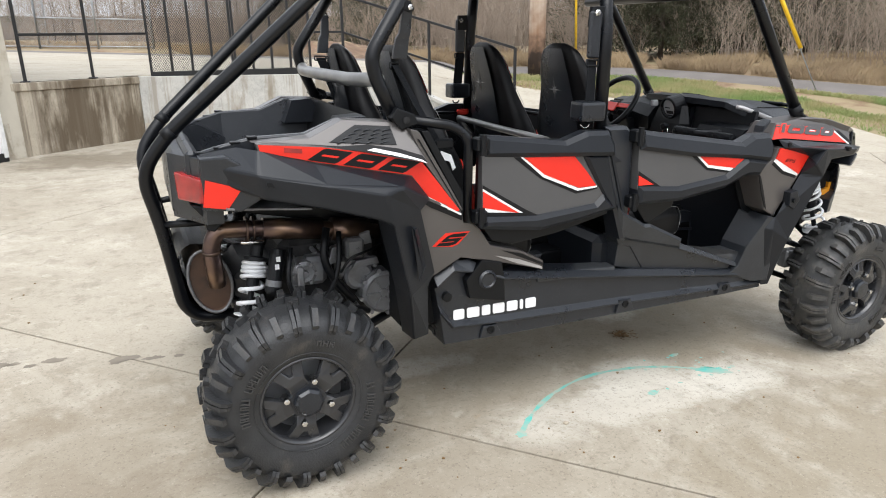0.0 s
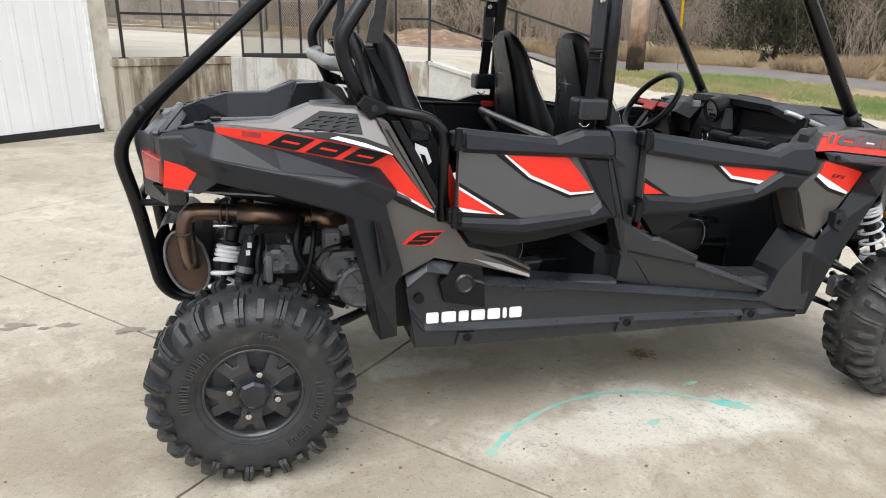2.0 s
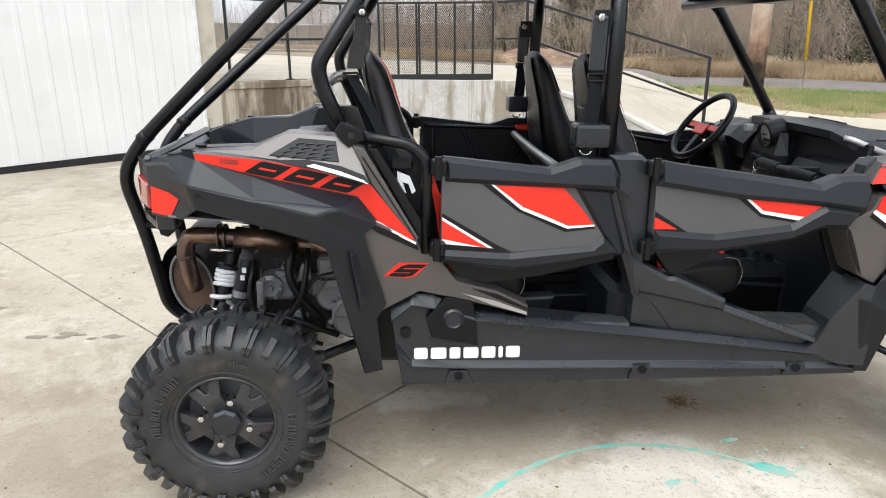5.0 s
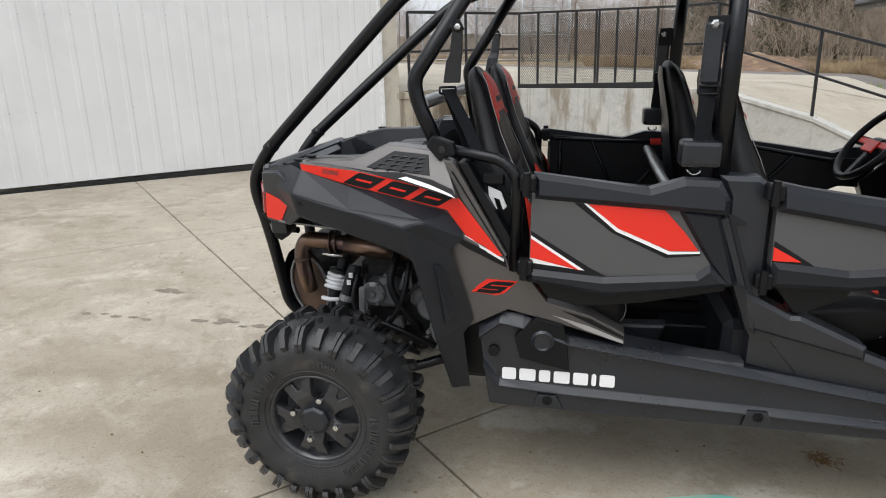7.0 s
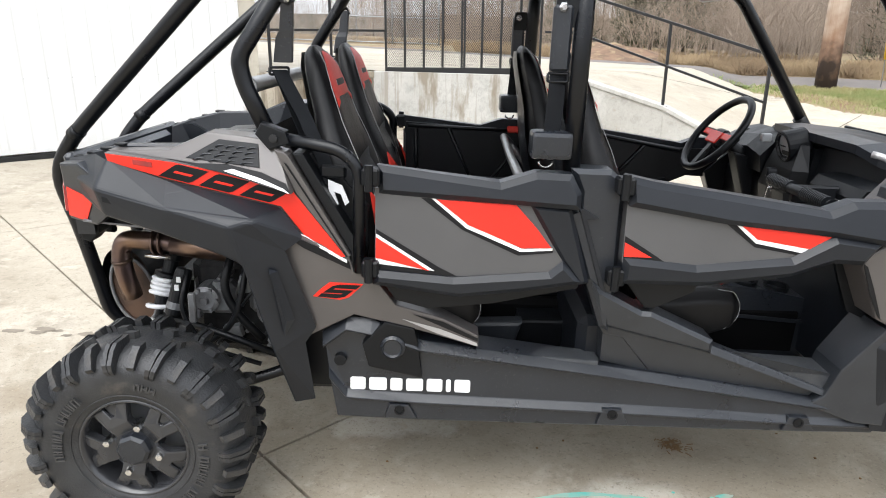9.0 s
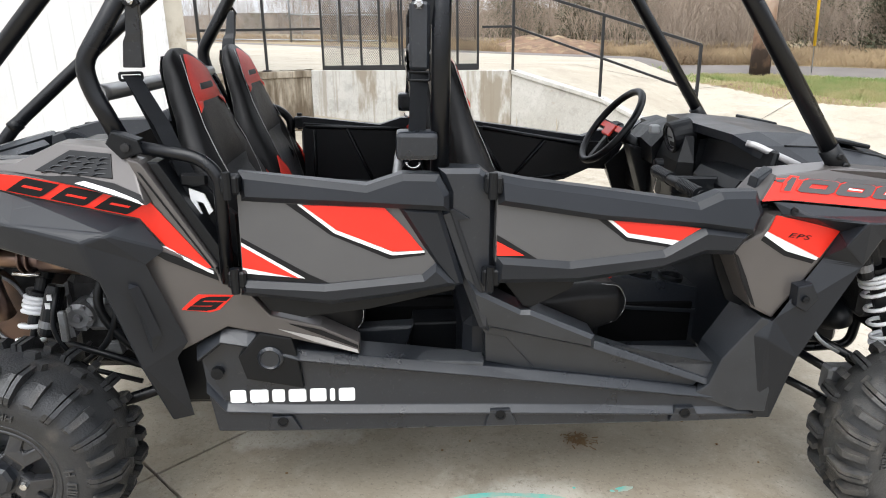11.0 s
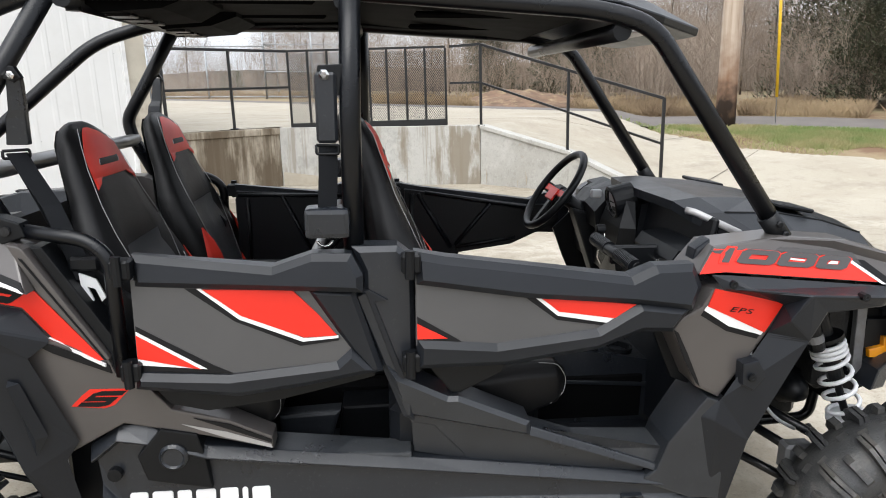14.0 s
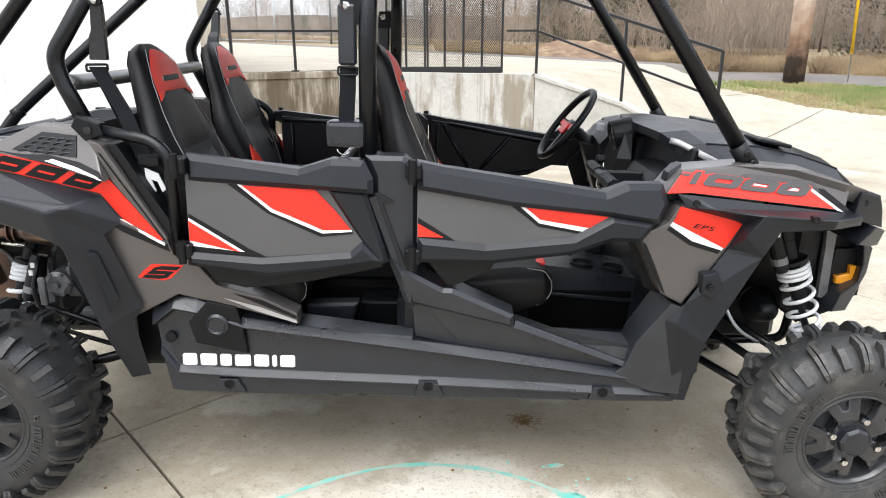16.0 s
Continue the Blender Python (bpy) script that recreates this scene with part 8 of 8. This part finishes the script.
def build_cedar(seed, height, radius):
    rnd = random.Random(seed)
    tree = new("cedar_tree")
    tagged(tree, "dark green conical cedar beyond the road", "tree", group="cedars beyond the road")
    part("trunk", tube([(0, 0, -0.3), (0, 0, height * 0.9)], 0.1, 7, 0), M_BARK, tree)
    verts, faces = [], []
    for k in range(1500):
        t = rnd.random() ** 0.9
        z = 0.25 + t * (height - 0.3)
        rr = radius * (1 - t) ** 0.75 * rnd.uniform(0.35, 1.12) + 0.08
        a = rnd.uniform(0, 6.28)
        c = Vector((rr * math.cos(a), rr * math.sin(a), z))
        out = Vector((math.cos(a), math.sin(a), rnd.uniform(0.1, 0.9))).normalized()
        for j in range(34):
            p = c + Vector((rnd.gauss(0, 0.17), rnd.gauss(0, 0.17), rnd.gauss(0, 0.13)))
            d = (out + Vector((rnd.uniform(-1, 1), rnd.uniform(-1, 1), rnd.uniform(-0.6, 0.8))) * 0.8).normalized() * rnd.uniform(0.08, 0.20)
            w = d.cross(Vector((rnd.uniform(-1, 1), rnd.uniform(-1, 1), 1))).normalized() * 0.022
            i = len(verts)
            verts += [p - w, p + w, p + d]
            faces.append((i, i + 1, i + 2))
    me = bpy.data.meshes.new("crown")
    me.from_pydata(verts, [], faces)
    me.materials.append(M_CEDAR)
    new("crown", me).parent = tree
    return tree


protos = [build_bare_tree(11, 7.5), build_bare_tree(12, 8.5), build_bare_tree(13, 6.5), build_bare_tree(14, 9.0)]
rnd = random.Random(21)
for k in range(46):
    x, y = beyond(0.12 + 0.80 * k / 46 + rnd.uniform(-0.004, 0.004), 9.5 + rnd.uniform(0, 16))
    if not clear_of_yard(x, y):
        y = max(y, 32)
    copy_thing(protos[k % 4], pose(x, y, land(x, y), 0, 0, rnd.uniform(0, 360)) @ Matrix.Scale(rnd.uniform(0.5, 0.80) * (0.52 if x > 6 else 1.0), 4))
for k in range(46):
    x, y = beyond(0.04 + 0.44 * k / 46 + rnd.uniform(-0.006, 0.006), 15 + rnd.uniform(0, 22))
    if not clear_of_yard(x, y):
        y = max(y, 33)
    copy_thing(protos[(k * 3) % 4], pose(x, y, land(x, y), 0, 0, rnd.uniform(0, 360)) @ Matrix.Scale(rnd.uniform(0.7, 1.05), 4))
cedars = [build_cedar(31, 8.6, 2.2), build_cedar(32, 8.2, 2.3)]
for k, (x, y, s) in enumerate(((14.2, 13.6, 0.80), (16.2, 13.3, 0.95), (15.9, 17.3, 1.15), (17.9, 15.4, 1.15), (19.2, 12.6, 1.0), (20.0, 17.0, 1.1), (9.9, 28.5, 0.8), (12.2, 31, 0.8), (24, 13, 1.1), (28, 10, 1.1), (7.0, 33, 0.7), (21.5, 14.2, 1.0))):
    copy_thing(cedars[k % 2], pose(x, y, land(x, y), 0, 0, 70 * k) @ Matrix.Scale(s, 4))
for proto in protos + cedars:
    for o in (*proto.children_recursive, proto):
        bpy.data.objects.remove(o)

# thicket of saplings and brambles, and the wood behind
rnd = random.Random(77)
v, f = [], []
for k in range(1700):
    x, y = beyond(rnd.uniform(0.1, 0.95), 2.6 + abs(rnd.gauss(0, 5)))
    if not clear_of_yard(x, y):
        continue
    d = Vector((rnd.uniform(-0.35, 0.35), rnd.uniform(-0.35, 0.35), 1)).normalized()
    branch(v, f, Vector((x, y, land(x, y) - 0.05)), d, rnd.uniform(0.7, 1.9), 0.009, 2, rnd, 0.7, 2)
stuff_mesh("thicket", (v, f), M_TWIG, "dense leafless brown thicket", "shrubs")
v, f = [], []
for k in range(52000):
    x, y = beyond(rnd.uniform(0.02, 0.98), rnd.uniform(20, 38))
    z = land(x, y) + rnd.random() ** 1.5 * 3.3
    h = rnd.uniform(0.5, 1.8)
    a, t = rnd.uniform(0, 6.28), rnd.uniform(-0.8, 0.8) * h
    w = rnd.uniform(0.006, 0.016)
    i = len(v)
    cx, cy = math.cos(a), math.sin(a)
    v += [(x - w * cy, y + w * cx, z - 0.3), (x + w * cy, y - w * cx, z - 0.3), (x + t * cx, y + t * cy, z + h)]
    f.append((i, i + 1, i + 2))
stuff_mesh("far_wood", (v, f), M_TWIG, "hazy brown mass of bare far woods", "woods")

# the wood's depth: a ragged bank of twigs that closes the distance
v, f = [], []
for layer_, (off, top) in enumerate(((22, 1.5), (30, 2.1), (40, 2.8))):
    ring_ = []
    n_ = 1300
    for k in range(n_ + 1):
        px_, py_ = beyond(k / n_ * 0.999, off + 2.5 * noise.noise((k * 0.04, layer_ * 7, 0)))
        hgt = top * (0.70 + 0.30 * noise.noise((k * 0.03, layer_ * 5, 2))) + 0.35 * noise.noise((k * 0.5, layer_, 5)) + rnd.random() * 0.22
        ring_.append((px_, py_, land(px_, py_), max(hgt, 1.5)))
    for (x0, y0, z0, h0), (x1, y1, z1, h1) in zip(ring_, ring_[1:]):
        i = len(v)
        v += [(x0, y0, z0 - 0.5), (x1, y1, z1 - 0.5), (x1, y1, z1 + h1), (x0, y0, z0 + h0)]
        f.append((i, i + 1, i + 2, i + 3))
stuff_mesh("wood_bank", (v, f), M_WOODMASS, "dense brown bank of far leafless woods", "woods")

# unseen bank added behind the camera, to darken low reflections on the vehicle
v, f = [], []
for k in range(160):
    q = []
    for j in (k, k + 1):
        a = math.radians(175 + 190 * j / 160)
        r = 24 + 2.0 * noise.noise((j * 0.2, 3, 0))
        q.append((2 + r * math.cos(a), -2 + r * math.sin(a), 3.4 + 0.9 * noise.noise((j * 0.35, 9, 0)) + 0.6 * noise.noise((j * 1.9, 4, 0))))
    i = len(v)
    (x0, y0, h0), (x1, y1, h1) = q
    v += [(x0, y0, -1.5), (x1, y1, -1.5), (x1, y1, h1), (x0, y0, h0)]
    f.append((i, i + 1, i + 2, i + 3))
stuff_mesh("wood_bank", (v, f), M_WOODMASS, "unseen brown bank added behind the camera to darken reflections", "woods")
